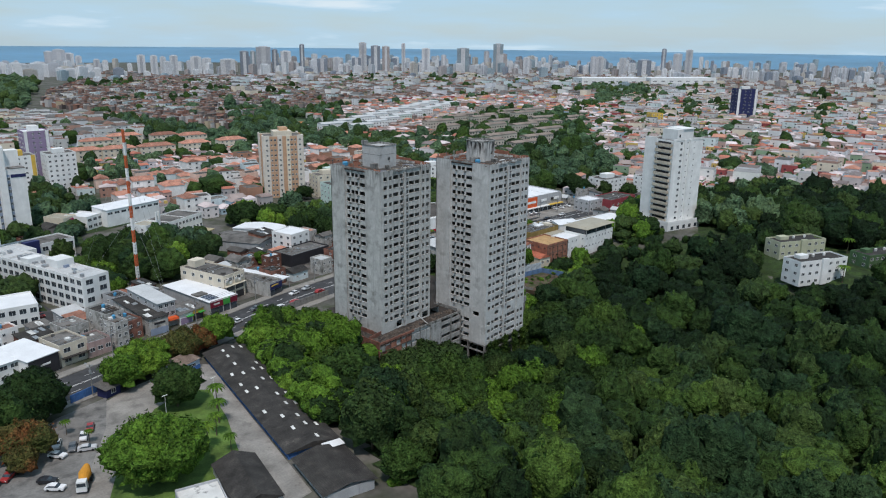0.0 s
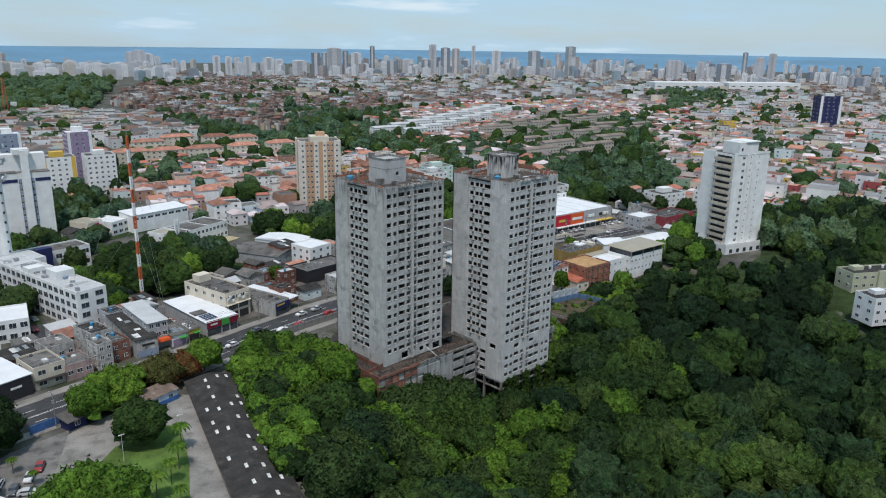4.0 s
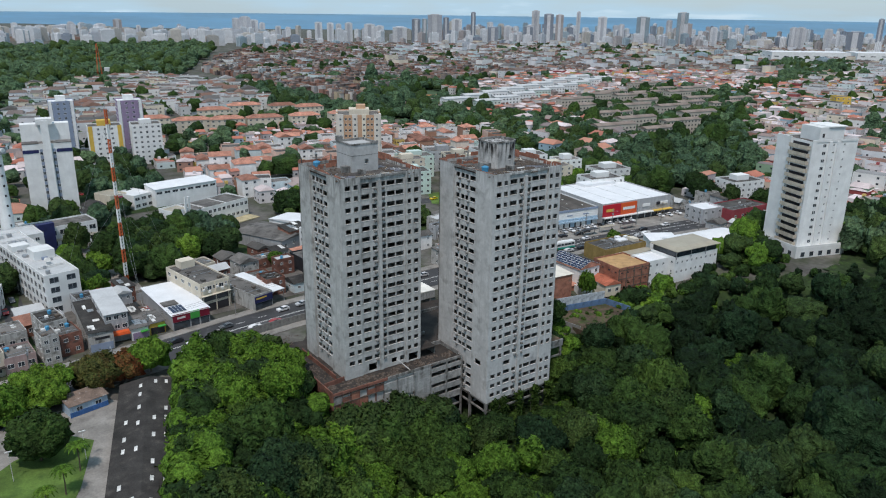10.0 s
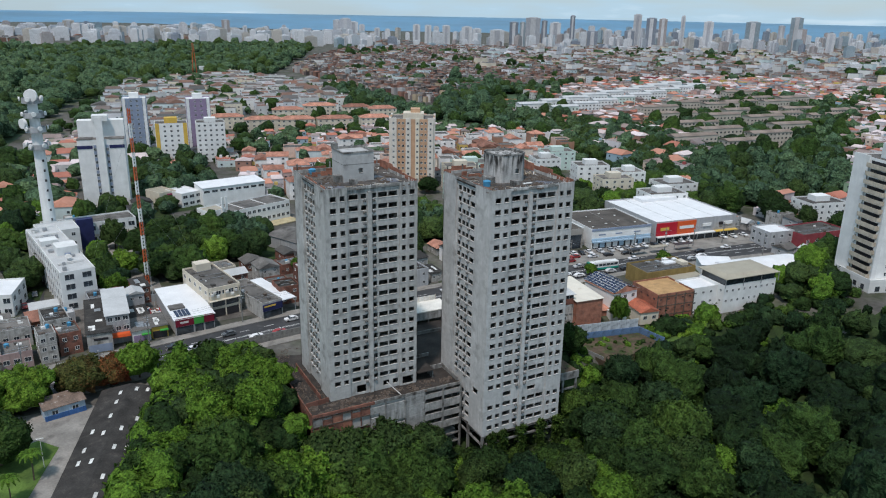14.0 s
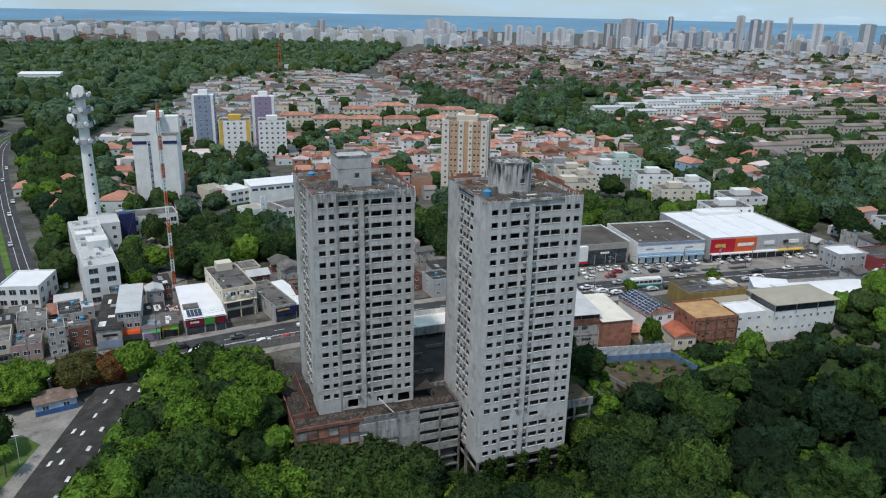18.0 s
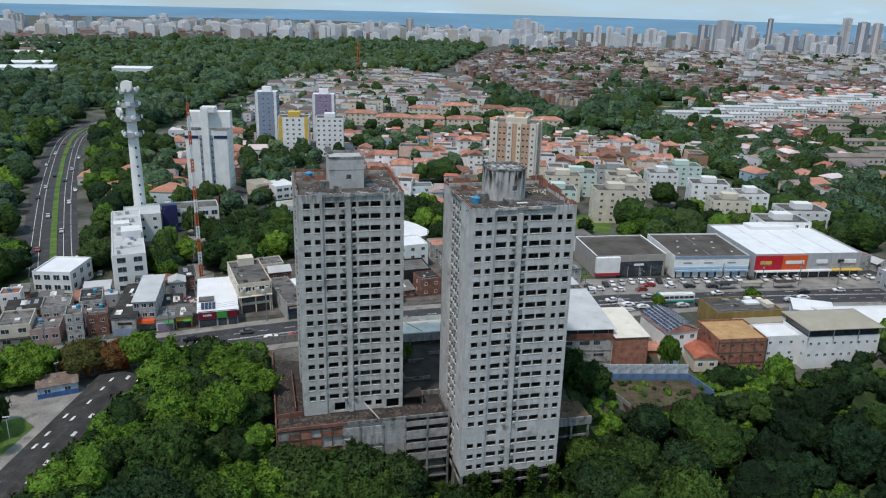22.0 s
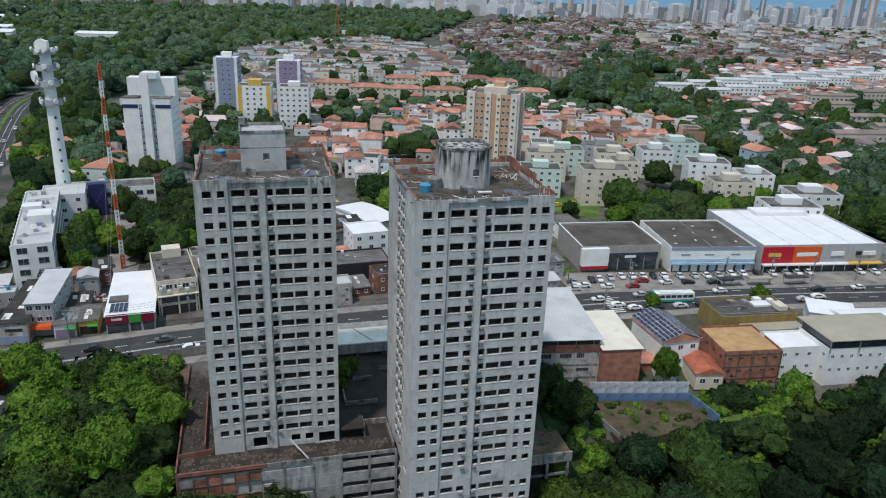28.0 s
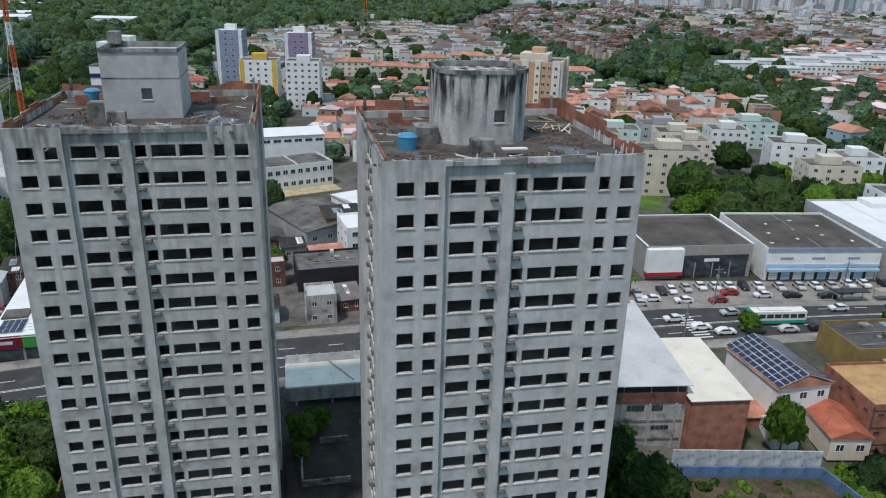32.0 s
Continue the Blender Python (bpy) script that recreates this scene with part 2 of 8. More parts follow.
EARTH = pmat("bare_earth", (0.115, 0.08, 0.055), 0.35, 0.2, 2, 0.95, 0.5, second=(0.06, 0.09, 0.025), cover=0.5)
CITYGROUND = pmat("city_ground", (0.105, 0.10, 0.09), 0.4, 0.05, 0.5, 0.95, 0.0, second=(0.045, 0.055, 0.028), cover=0.62)
DECK = pmat("dirty_deck", (0.04, 0.034, 0.03), 0.4, 0.25, 2.5, 0.95, 0.4, second=(0.03, 0.03, 0.028), cover=0.45)
METAL = pmat("grey_metal", (0.35, 0.36, 0.37), 0.15, 1, 6, 0.5, metal=0.6)
TRUNK = pmat("bark", (0.12, 0.09, 0.065), 0.3, 1, 6, 0.95, 0.4)
WOOD = pmat("old_boards", (0.40, 0.33, 0.24), 0.3, 1, 6, 0.9)
TANKBLUE = pmat("blue_plastic", (0.06, 0.25, 0.42), 0.15, 1, 5, 0.5)
SOLAR = pmat("solar_panel", (0.012, 0.02, 0.055), 0.2, 1, 4, 0.2, spec=0.6)
RUBBER = pmat("rubber", (0.02, 0.02, 0.02), 0.2, 2, 8, 0.8)


def leafmat(name, cols, clump=0.42, relief=0.75):
    """Foliage: a green from dark to light by tree, by bough and by leaf clump, with a clumpy relief whose hollows are
    shaded in the colour.
    """
    m, n, l = nodes_of(name)
    p = n["Principled BSDF"]
    p.inputs["Roughness"].default_value = 0.7
    p.inputs["Specular IOR Level"].default_value = 0.08
    g, o, tc_ = n.new("ShaderNodeNewGeometry"), n.new("ShaderNodeObjectInfo"), n.new("ShaderNodeTexCoord")

    def noise(scale, detail):
        k = n.new("ShaderNodeTexNoise")
        k.inputs["Scale"].default_value, k.inputs["Detail"].default_value = scale, detail
        l.new(tc_.outputs["Object"], k.inputs["Vector"])
        return k.outputs["Fac"]

    def spread(sock, lo, hi, a=0.3, b=0.7):
        k = n.new("ShaderNodeMapRange")
        k.inputs[1].default_value, k.inputs[2].default_value, k.inputs[3].default_value, k.inputs[4].default_value = a, b, lo, hi
        l.new(sock, k.inputs[0])
        return k.outputs[0]

    def both(a, b, how="ADD"):
        k = n.new("ShaderNodeMath")
        k.operation = how
        l.new(a, k.inputs[0]), l.new(b, k.inputs[1])
        return k.outputs[0]

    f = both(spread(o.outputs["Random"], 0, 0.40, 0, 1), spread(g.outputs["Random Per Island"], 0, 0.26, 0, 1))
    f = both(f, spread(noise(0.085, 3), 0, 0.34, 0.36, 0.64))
    r = n.new("ShaderNodeValToRGB")
    e = r.color_ramp.elements
    e.new(0.5)
    for k, c in enumerate(cols):
        e[k].position, e[k].color = k / 2, (*c, 1)
    l.new(f, r.inputs["Fac"])
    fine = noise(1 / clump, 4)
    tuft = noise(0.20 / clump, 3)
    # same noise as the relief: shade between the clumps put into the colour
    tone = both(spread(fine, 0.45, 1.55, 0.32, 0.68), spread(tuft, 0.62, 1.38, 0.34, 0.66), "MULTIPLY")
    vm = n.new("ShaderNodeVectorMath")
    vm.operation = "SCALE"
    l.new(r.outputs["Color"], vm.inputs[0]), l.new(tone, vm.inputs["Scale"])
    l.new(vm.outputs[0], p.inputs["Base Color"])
    b = n.new("ShaderNodeBump")
    b.inputs["Strength"].default_value, b.inputs["Distance"].default_value = relief, clump * 1.6
    l.new(both(fine, spread(tuft, 0, 2.4, 0.3, 0.7)), b.inputs["Height"]), l.new(b.outputs[0], p.inputs["Normal"])
    return m


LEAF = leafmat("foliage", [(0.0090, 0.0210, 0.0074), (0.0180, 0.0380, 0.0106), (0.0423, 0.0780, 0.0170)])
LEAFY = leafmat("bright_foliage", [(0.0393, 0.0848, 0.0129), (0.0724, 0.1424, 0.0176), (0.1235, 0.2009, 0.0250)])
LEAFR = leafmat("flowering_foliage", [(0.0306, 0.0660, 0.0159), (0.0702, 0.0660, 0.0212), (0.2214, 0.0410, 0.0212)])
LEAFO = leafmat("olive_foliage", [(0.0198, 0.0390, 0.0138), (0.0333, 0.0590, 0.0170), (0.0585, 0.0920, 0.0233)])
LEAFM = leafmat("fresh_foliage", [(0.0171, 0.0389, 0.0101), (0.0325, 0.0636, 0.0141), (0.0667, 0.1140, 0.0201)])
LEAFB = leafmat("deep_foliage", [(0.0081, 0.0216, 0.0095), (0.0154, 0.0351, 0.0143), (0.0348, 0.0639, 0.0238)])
# greens lifted and turned bluer: distance haze put into the leaf colour
LEAFD = leafmat("hazed_foliage", [(0.0344, 0.0663, 0.0394), (0.0567, 0.1013, 0.0536), (0.0961, 0.1497, 0.0680)], 1.1, 0.9)


# ---- mesh helpers ----
class Shape:
    """Collects vertices, faces and material slots for one mesh."""

    def __init__(self):
        self.v, self.f, self.m, self.round = [], [], [], 0

    def face(self, pts, slot=0):
        k = len(self.v)
        self.v += [tuple(p) for p in pts]
        self.f.append(tuple(range(k, k + len(pts))))
        self.m.append(slot)

    def box(self, x0, x1, y0, y1, z0, z1, slot=0, top=None, taper=0.0):
        k = len(self.v)
        t = taper
        self.v += [(x0, y0, z0), (x1, y0, z0), (x1, y1, z0), (x0, y1, z0),
                   (x0 + t, y0 + t, z1), (x1 - t, y0 + t, z1), (x1 - t, y1 - t, z1), (x0 + t, y1 - t, z1)]
        for q in ((3, 2, 1, 0), (4, 5, 6, 7), (0, 1, 5, 4), (1, 2, 6, 5), (2, 3, 7, 6), (3, 0, 4, 7)):
            self.f.append(tuple(k + i for i in q))
            self.m.append(top if top is not None and q == (4, 5, 6, 7) else slot)
        return self

    def tube(self, p, q, r0, r1=None, n=8, slot=0, caps=True):
        p, q = Vector(p), Vector(q)
        r1 = r0 if r1 is None else r1
        a = (q - p).normalized()
        s = a.orthogonal().normalized()
        t = a.cross(s)
        k = len(self.v)
        for c, r in ((p, r0), (q, r1)):
            for i in range(n):
                w = 2 * math.pi * i / n
                self.v.append(tuple(c + (s * math.cos(w) + t * math.sin(w)) * r))
        for i in range(n):
            j = (i + 1) % n
            self.f.append((k + i, k + j, k + n + j, k + n + i))
            self.m.append(slot)
        if caps:
            self.f += [tuple(k + i for i in reversed(range(n))), tuple(k + n + i for i in range(n))]
            self.m += [slot, slot]
        return self

    def mesh(self, name, *mats):
        me = bpy.data.meshes.new(name)
        me.from_pydata(self.v, [], self.f)
        for m in mats:
            me.materials.append(m)
        if any(self.m):
            me.polygons.foreach_set("material_index", self.m)
        if self.round:
            me.polygons.foreach_set("use_smooth", [k < self.round for k in range(len(self.f))])
        me.update()
        return me


def part(name, shape, mats, parent, label="", at=None):
    """Links a shape or a shared mesh as one part under a thing."""
    me = shape.mesh(name, *(mats if isinstance(mats, (list, tuple)) else [mats])) if isinstance(shape, Shape) else shape
    ob = new(name, me)
    ob.parent = parent
    if at is not None:
        ob.matrix_basis = at
    if label:
        ob["label"] = label
    return ob


def thing(name, label, category, at=None, group="", kind=""):
    ob = new(name)
    if at is not None:
        ob.matrix_basis = at
    return tagged(ob, label, category, group, kind)


def solid(name, shape, mats, label, category, at=None, group="", kind=""):
    me = shape.mesh(name, *(mats if isinstance(mats, (list, tuple)) else [mats])) if isinstance(shape, Shape) else shape
    ob = new(name, me)
    if at is not None:
        ob.matrix_basis = at
    return tagged(ob, label, category, group, kind)


def smooth(a, b, x):
    x = min(1, max(0, (x - a) / (b - a)))
    return x * x * (3 - 2 * x)


def gz(x, y):
    """Height of the ground: street level 0, a wooded valley before and below the towers, and the fall towards the sea."""
    r = math.hypot(x, y)
    under = smooth(-13, -7, x) * (1 - smooth(57, 65, x))
    v = smooth(-50, -6, x) * smooth(-1, 15, 27 * under - y) * (1 - smooth(95, 175, x))
    e = smooth(62, 80, x) * (1 - smooth(150, 185, x)) * smooth(-30, -14, -y)
    dip = under * smooth(-34, -14, y) * (1 - smooth(8, 16, y))
    hill = 9 * math.exp(-(((x + 60) / 620) ** 2) - ((y - 1560) / 420) ** 2)
    return hill - 17 * v - 3 * dip - 5 * e * (1 - v) - 11 * smooth(900, 2100, r) * smooth(300, 900, x)


def inside(x, y, poly):
    c = False
    for k in range(len(poly)):
        (x0, y0), (x1, y1) = poly[k - 1], poly[k]
        if (y0 > y) != (y1 > y) and x < (x1 - x0) * (y - y0) / (y1 - y0) + x0:
            c = not c
    return c
# ---- ground and sea ----
def ground():
    s = Shape()
    rad = [0, 8, 16, 24, 32, 40, 50, 60, 70, 80, 90, 100, 115, 130, 150, 170, 190, 215, 250, 300, 400, 550, 750, 950, 1200, 1500, 1800, 2100, 2600, 3500, 4900]
    n = 120
    for r in rad:
        for k in range(n):
            a = 2 * math.pi * k / n
            x, y = 40 + r * math.cos(a), r * math.sin(a)
            s.v.append((x, y, gz(x, y)))
    for i in range(len(rad) - 1):
        for k in range(n):
            j = (k + 1) % n
            s.f.append((i * n + k, i * n + n + k, i * n + n + j, i * n + j))
            s.m.append(0)
    solid("ground", s, CITYGROUND, "grey-brown city ground with green patches", "ground", kind="structure")


ground()
SEA = pmat("sea_water", (0.05, 0.17, 0.29), 0.25, 0.002, 0.02, 0.35, 0.0, spec=0.4)
s = Shape()
n = 80
for r, z in ((2500, -45), (3200, -15), (4870, 32)):
    for k in range(n + 1):
        a = radians(-40 + 150 * k / n)
        s.v.append((r * math.cos(a) - 60, r * math.sin(a) - 150, z))
for i in range(2):
    for k in range(n):
        b = i * (n + 1) + k
        s.f.append((b, b + n + 1, b + n + 2, b + 1))
        s.m.append(0)
solid("water", s, SEA, "dark blue sea along the horizon", "sea", kind="structure")


# ---- the two unfinished towers ----
def facade(s, p0, u, n, holes, W, z0, z1, reveal=0.3, slot=0):
    """A wall from p0 along u with openings (u0, u1, za, zb), their reveals going inwards."""
    p0, u, n = Vector(p0), Vector(u), Vector(n)
    us = sorted({0.0, W, *[h[0] for h in holes], *[h[1] for h in holes]})
    zs = sorted({z0, z1, *[h[2] for h in holes], *[h[3] for h in holes]})
    shut = {}
    for h in holes:
        for i in range(us.index(h[0]), us.index(h[1])):
            for j in range(zs.index(h[2]), zs.index(h[3])):
                shut[i, j] = 1
    at = lambda a, z, d=0.0: p0 + u * a - n * d + Vector((0, 0, z))
    for j in range(len(zs) - 1):
        i = 0
        while i < len(us) - 1:
            if (i, j) in shut:
                i += 1
                continue
            k = i
            while k < len(us) - 1 and (k, j) not in shut:
                k += 1
            s.face([at(us[i], zs[j]), at(us[k], zs[j]), at(us[k], zs[j + 1]), at(us[i], zs[j + 1])], slot)
            i = k
    for a, b, c, d in holes:
        s.face([at(a, c), at(b, c), at(b, c, reveal), at(a, c, reveal)], slot)
        s.face([at(a, d, reveal), at(b, d, reveal), at(b, d), at(a, d)], slot)
        s.face([at(a, c), at(a, c, reveal), at(a, d, reveal), at(a, d)], slot)
        s.face([at(b, c, reveal), at(b, c), at(b, d), at(b, d, reveal)], slot)


FRONT = [(-0.77, 0.77), (1.68, 2.91), (4.0, 6.34), (7.08, 8.5), (9.95, 11.05), (11.5, 13.88), (14.18, 16.48), (17.6, 18.65), (19.6, 21.0)]
SIDE = [(7.7, 10.2), (10.9, 12.3), (12.6, 14.1), (14.8, 16.3)]
WIN_H = 1.26
frames = {}


def window_mesh(w, h):
    """Rough plaster surround with a projecting pale sill, for an opening w by h; x along the wall, -y outwards."""
    key = (round(w, 2), round(h, 2))
    if key not in frames:
        s = Shape()
        a, b = w / 2, h / 2
        s.box(-a - 0.07, a + 0.07, -0.09, 0.12, -b - 0.10, -b - 0.002)
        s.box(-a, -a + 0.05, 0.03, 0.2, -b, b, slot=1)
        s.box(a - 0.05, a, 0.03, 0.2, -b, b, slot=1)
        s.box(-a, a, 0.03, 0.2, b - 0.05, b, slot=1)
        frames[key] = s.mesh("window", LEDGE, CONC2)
    return frames[key]


ledge = Shape().box(-0.36, 0.36, -0.5, 0.05, 0, 0.1).box(-0.32, -0.24, -0.44, 0.03, -0.22, 0.0).box(0.24, 0.32, -0.44, 0.03, -0.22, 0.0).box(-0.3, 0.3, -0.42, -0.02, 0.1, 0.3).mesh("ledge", CONC2)


def abandoned_tower(label, ox, oy, top, bottom, base_z, storey, rows, skip, first, skin):
    """ox, oy: the left window's centre on the front plane; windows in rows below first."""
    T = thing("abandoned_tower", label, "building", pose(ox, oy, 0))
    L, R, D = -2.05, 21.8, 23.4
    zs = [first - storey * k for k in range(rows) if k not in skip]
    holes = lambda pairs, off: [(a - off, b - off, z - WIN_H / 2 - base_z, z + WIN_H / 2 - base_z) for z in zs for a, b in pairs]
    H = top - base_z
    # three bays of the front, the middle one set back
    low = []
    if rows == 18:
        low = [(5.2, 7.8, 0.5, 2.6), (12.5, 14.2, 1.0, 2.4), (15.2, 16.7, 1.0, 2.4), (17.8, 20.9, 0.3, 2.5)]
    else:
        low = [(4.0, 6.3, first - storey * 18 - 0.7 - base_z, first - storey * 18 + 0.6 - base_z), (11.5, 13.9, first - storey * 18 - 0.6 - base_z, first - storey * 18 + 0.5 - base_z)]
    for a, b, set_in in ((L, 3.45, 0.0), (3.45, 17.05, 0.35), (17.05, R, 0.0)):
        mine = [p for p in FRONT if a < p[0] < b]
        hs = holes(mine, a) + [(p - a, q - a, c, d) for p, q, c, d in low if a < p < b]
        s = Shape()
        facade(s, (a, set_in, base_z), (1, 0, 0), (0, -1, 0), hs, b - a, 0, H)
        if set_in:
            s.face([(a, 0, base_z), (a, set_in, base_z), (a, set_in, top), (a, 0, top)])
            s.face([(b, set_in, base_z), (b, 0, base_z), (b, 0, top), (b, set_in, top)])
        part("wall", s, skin, T)
    part("pilaster", Shape().box(8.72, 9.72, -0.02, 0.35, base_z, top - 1.4), skin, T)
    # sides: the window zone set back between two blind strips
    for side in (0, 1):
        x = L if side == 0 else R
        inw = 1 if side == 0 else -1
        for a, b, set_in in ((0, 7.2, 0), (7.2, 16.9, 0.5), (16.9, D, 0)):
            hs = [(p - a, q - a, c, d) for p, q, c, d in holes(SIDE, 0)] if set_in else []
            if a == 0 and rows != 18 and side == 0:
                hs = [(3.0, 5.6, 10.5, 12.0)]
            if side == 0:
                p0, u, nn = (x + set_in, b, base_z), (0, -1, 0), (-1, 0, 0)
                hs = [(b - a - q, b - a - p, c, d) for p, q, c, d in hs]
            else:
                p0, u, nn = (x - set_in, a, base_z), (0, 1, 0), (1, 0, 0)
            s = Shape()
            facade(s, p0, u, nn, hs, b - a, 0, H)
            if set_in:
                s.face([(x, a, base_z), (x, a, top), (x + inw * set_in, a, top), (x + inw * set_in, a, base_z)])
                s.face([(x, b, base_z), (x + inw * set_in, b, base_z), (x + inw * set_in, b, top), (x, b, top)])
            part("wall", s, skin, T)
    s = Shape()
    s.box(L, R, D - 0.25, D, base_z, top)
    part("wall", s, skin, T)
    # window surrounds and ledges
    for z in zs:
        for a, b in FRONT:
            y = 0.35 if 3.45 < a < 17.05 else 0.0
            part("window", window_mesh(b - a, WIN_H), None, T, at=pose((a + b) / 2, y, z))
        for a, b in SIDE:
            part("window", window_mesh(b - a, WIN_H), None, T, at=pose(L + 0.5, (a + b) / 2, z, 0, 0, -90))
        for x in (7.95, 10.3):
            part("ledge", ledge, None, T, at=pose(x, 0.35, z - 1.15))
        for y in (10.55, 14.45):
            part("ledge", ledge, None, T, at=pose(L + 0.5, y, z - 1.0, 0, 0, -90))
    # floors and core, seen through the openings
    z = first - 1.65
    while z > base_z + 1:
        part("floor_slab", Shape().box(L + 0.55, R - 0.55, 0.4, D - 0.4, z - 0.18, z), CONC_IN, T)
        z -= storey
    s = Shape()
    s.box(6.5, 13.5, 6.5, D - 6, base_z + 0.1, top - 1.2)
    for x in (3.3, 9.0, 11.2, 17.2):
        s.box(x, x + 0.15, 0.5, 6.4, base_z + 0.1, top - 1.2)
    part("core", s, CONC_IN, T)
    # roof, broken parapet and brick upstands
    rz = top - 0.75
    part("roof_slab", Shape().box(L + 0.26, R - 0.26, 0.4, D - 0.26, rz - 0.25, rz), ROOFDIRT, T, "dark dirty roof screed")
    rng = random.Random(int(ox) + 5)
    x = L
    while x < R:
        w = rng.uniform(0.9, 2.4)
        part("parapet_block", Shape().box(x, min(R, x + w), 0.004, 0.3, top - 0.6, top + rng.uniform(-0.25, 0.12)), CONC2 if rng.random() < 0.6 else skin, T)
        x += w
    part("parapet", Shape().box(L + 0.004, L + 0.26, 0.3, D, top - 0.5, top + 0.1), CONC2, T)
    for k in range(11):
        x0, x1 = L + (R - L) * k / 11, L + (R - L) * (k + 1) / 11
        if k in (4, 7):
            continue
        part("brick_upstand", Shape().box(x0, x1 - 0.02, D - 0.02, D + 0.14, top - 0.02, top + rng.uniform(0.5, 1.45)), BRICK, T, "broken red hollow-brick upstand")
    for k in range(8):
        y0, y1 = 0.5 + (D - 0.6) * k / 8, 0.5 + (D - 0.6) * (k + 1) / 8
        part("brick_upstand", Shape().box(R - 0.16, R + 0.002, y0, y1 - 0.02, top - 0.7, top + (rng.uniform(0.8, 1.4) if k > 2 else rng.uniform(0.1, 0.6))), BRICK, T)
        part("brick_upstand", Shape().box(L + 0.3, L + 0.46, y0, y1 - 0.02, top - 0.74, top + rng.uniform(-0.4, 0.7)), BRICK, T)
    for k in range(7):
        a = rng.uniform(0, 17)
        part("brick_remnant", Shape().box(a, a + rng.uniform(1.0, 3.5), 17.2 + 0.6 * k, 17.36 + 0.6 * k, rz, rz + rng.uniform(0.3, 1.2)), BRICK, T)
    x = L + 1
    while x < R:
        part("upstand_post", Shape().box(x - 0.15, x + 0.15, D - 0.1, D + 0.22, top - 0.3, top + 1.5), CONC2, T)
        x += 4.4
    return T, rz, L, R, D


T1, rz1, L, R, D = abandoned_tower("grey raw-concrete unfinished tower with empty windows, on a podium deck", 0, 0, 54.5, 0, 0.0, 2.8, 18, (), 52, CONC1)
T2, rz2, _, _, _ = abandoned_tower("taller grey unfinished concrete tower with empty windows, over the wooded valley", 34.67, -16.57, 54.6, 0, -10.4, 2.87, 22, (18,), 52.04, CONC)


def hutch(T, x0, x1, y0, y1, z0, z1, mat, wx, wz, chamfer=0.0):
    s = Shape()
    c = chamfer
    ring = [(x0 + c, y0), (x1 - c, y0), (x1, y0 + c), (x1, y1 - c), (x1 - c, y1), (x0 + c, y1), (x0, y1 - c), (x0, y0 + c)] if c else [(x0, y0), (x1, y0), (x1, y1), (x0, y1)]
    facade(s, (ring[0][0], y0, z0), (1, 0, 0), (0, -1, 0), [(wx - 0.55 - ring[0][0], wx + 0.55 - ring[0][0], wz - z0 - 0.6, wz - z0 + 0.6)], ring[1][0] - ring[0][0], 0, z1 - z0)
    for k in range(1, len(ring)):
        a, b = ring[k], ring[(k + 1) % len(ring)]
        s.face([(*a, z0), (*b, z0), (*b, z1), (*a, z1)])
    s.face([(p[0], p[1], z1 - 0.55) for p in ring])
    h = part("stair_house", s, mat, T, "streaked concrete stair and tank house")
    s = Shape()
    for k in range(len(ring)):
        a, b = Vector((*ring[k], 0)), Vector((*ring[(k + 1) % len(ring)], 0))
        d = (b - a).normalized()
        nn = Vector((d.y, -d.x, 0)) * 0.12
        for q, zz in ((0.0, 0.0),):
            p = [a + nn, b + nn, b - nn, a - nn]
            s.face([(*v.xy, z1 - 0.35) for v in (p[0], p[1])] + [(*v.xy, z1 + 0.06) for v in (p[1], p[0])])
            s.face([(*v.xy, z1 + 0.06) for v in p])
            s.face([(*v.xy, z1 - 0.5) for v in (p[2], p[3])] + [(*v.xy, z1 + 0.06) for v in (p[3], p[2])])
    part("rim", s, CONC2, h)
    part("inner_dark", Shape().box(x0 + 1.2, x1 - 1.2, y0 + 0.9, y1 - 1, z0 + 0.1, z1 - 1), CONC_IN, h)
    part("window", window_mesh(1.1, 1.2), None, h, at=pose(wx, y0, wz))


hutch(T1, 5.9, 13.85, 8.4, 16.4, rz1, 61.1, HUTWALL, 10.35, 56.4)
part("pour_joint", Shape().box(5.87, 13.88, 8.37, 16.43, 58.0, 58.12), CONC2, T1)
part("chimney_stub", Shape().box(5.7, 6.9, 14.6, 16.6, 61.0, 62.3), CONC2, T1)
part("block", Shape().box(6.6, 8.4, 5.6, 6.6, rz1, rz1 + 1.2), CONC2, T1)
part("block", Shape().box(4.0, 5.8, 9.0, 11.0, rz1, rz1 + 1.6), CONC2, T1)
hutch(T2, 4.75, 13.4, 8.42, 16.5, rz2, 60.9, CONC3, 10.41, 56.6, 1.5)
part("block", Shape().box(6.9, 9.0, 4.6, 6.0, rz2, rz2 + 1.3), CONC2, T2)
part("block", Shape().box(2.5, 4.6, 9.2, 12.2, rz2, rz2 + 1.6), CONC2, T2)
part("water_tank", Shape().tube((1.3, 7.6, rz2), (1.3, 7.6, rz2 + 1.2), 0.85, 0.95, 16).tube((1.3, 7.6, rz2 + 1.2), (1.3, 7.6, rz2 + 1.45), 1.0, 0.6, 16), TANKBLUE, T2, "blue plastic water tank")
part("fallen_sheet", Shape().box(9.6, 12.0, 3.9, 4.6, rz2 + 0.5, rz2 + 0.62), WHITE, T2, "pale broken sheet")
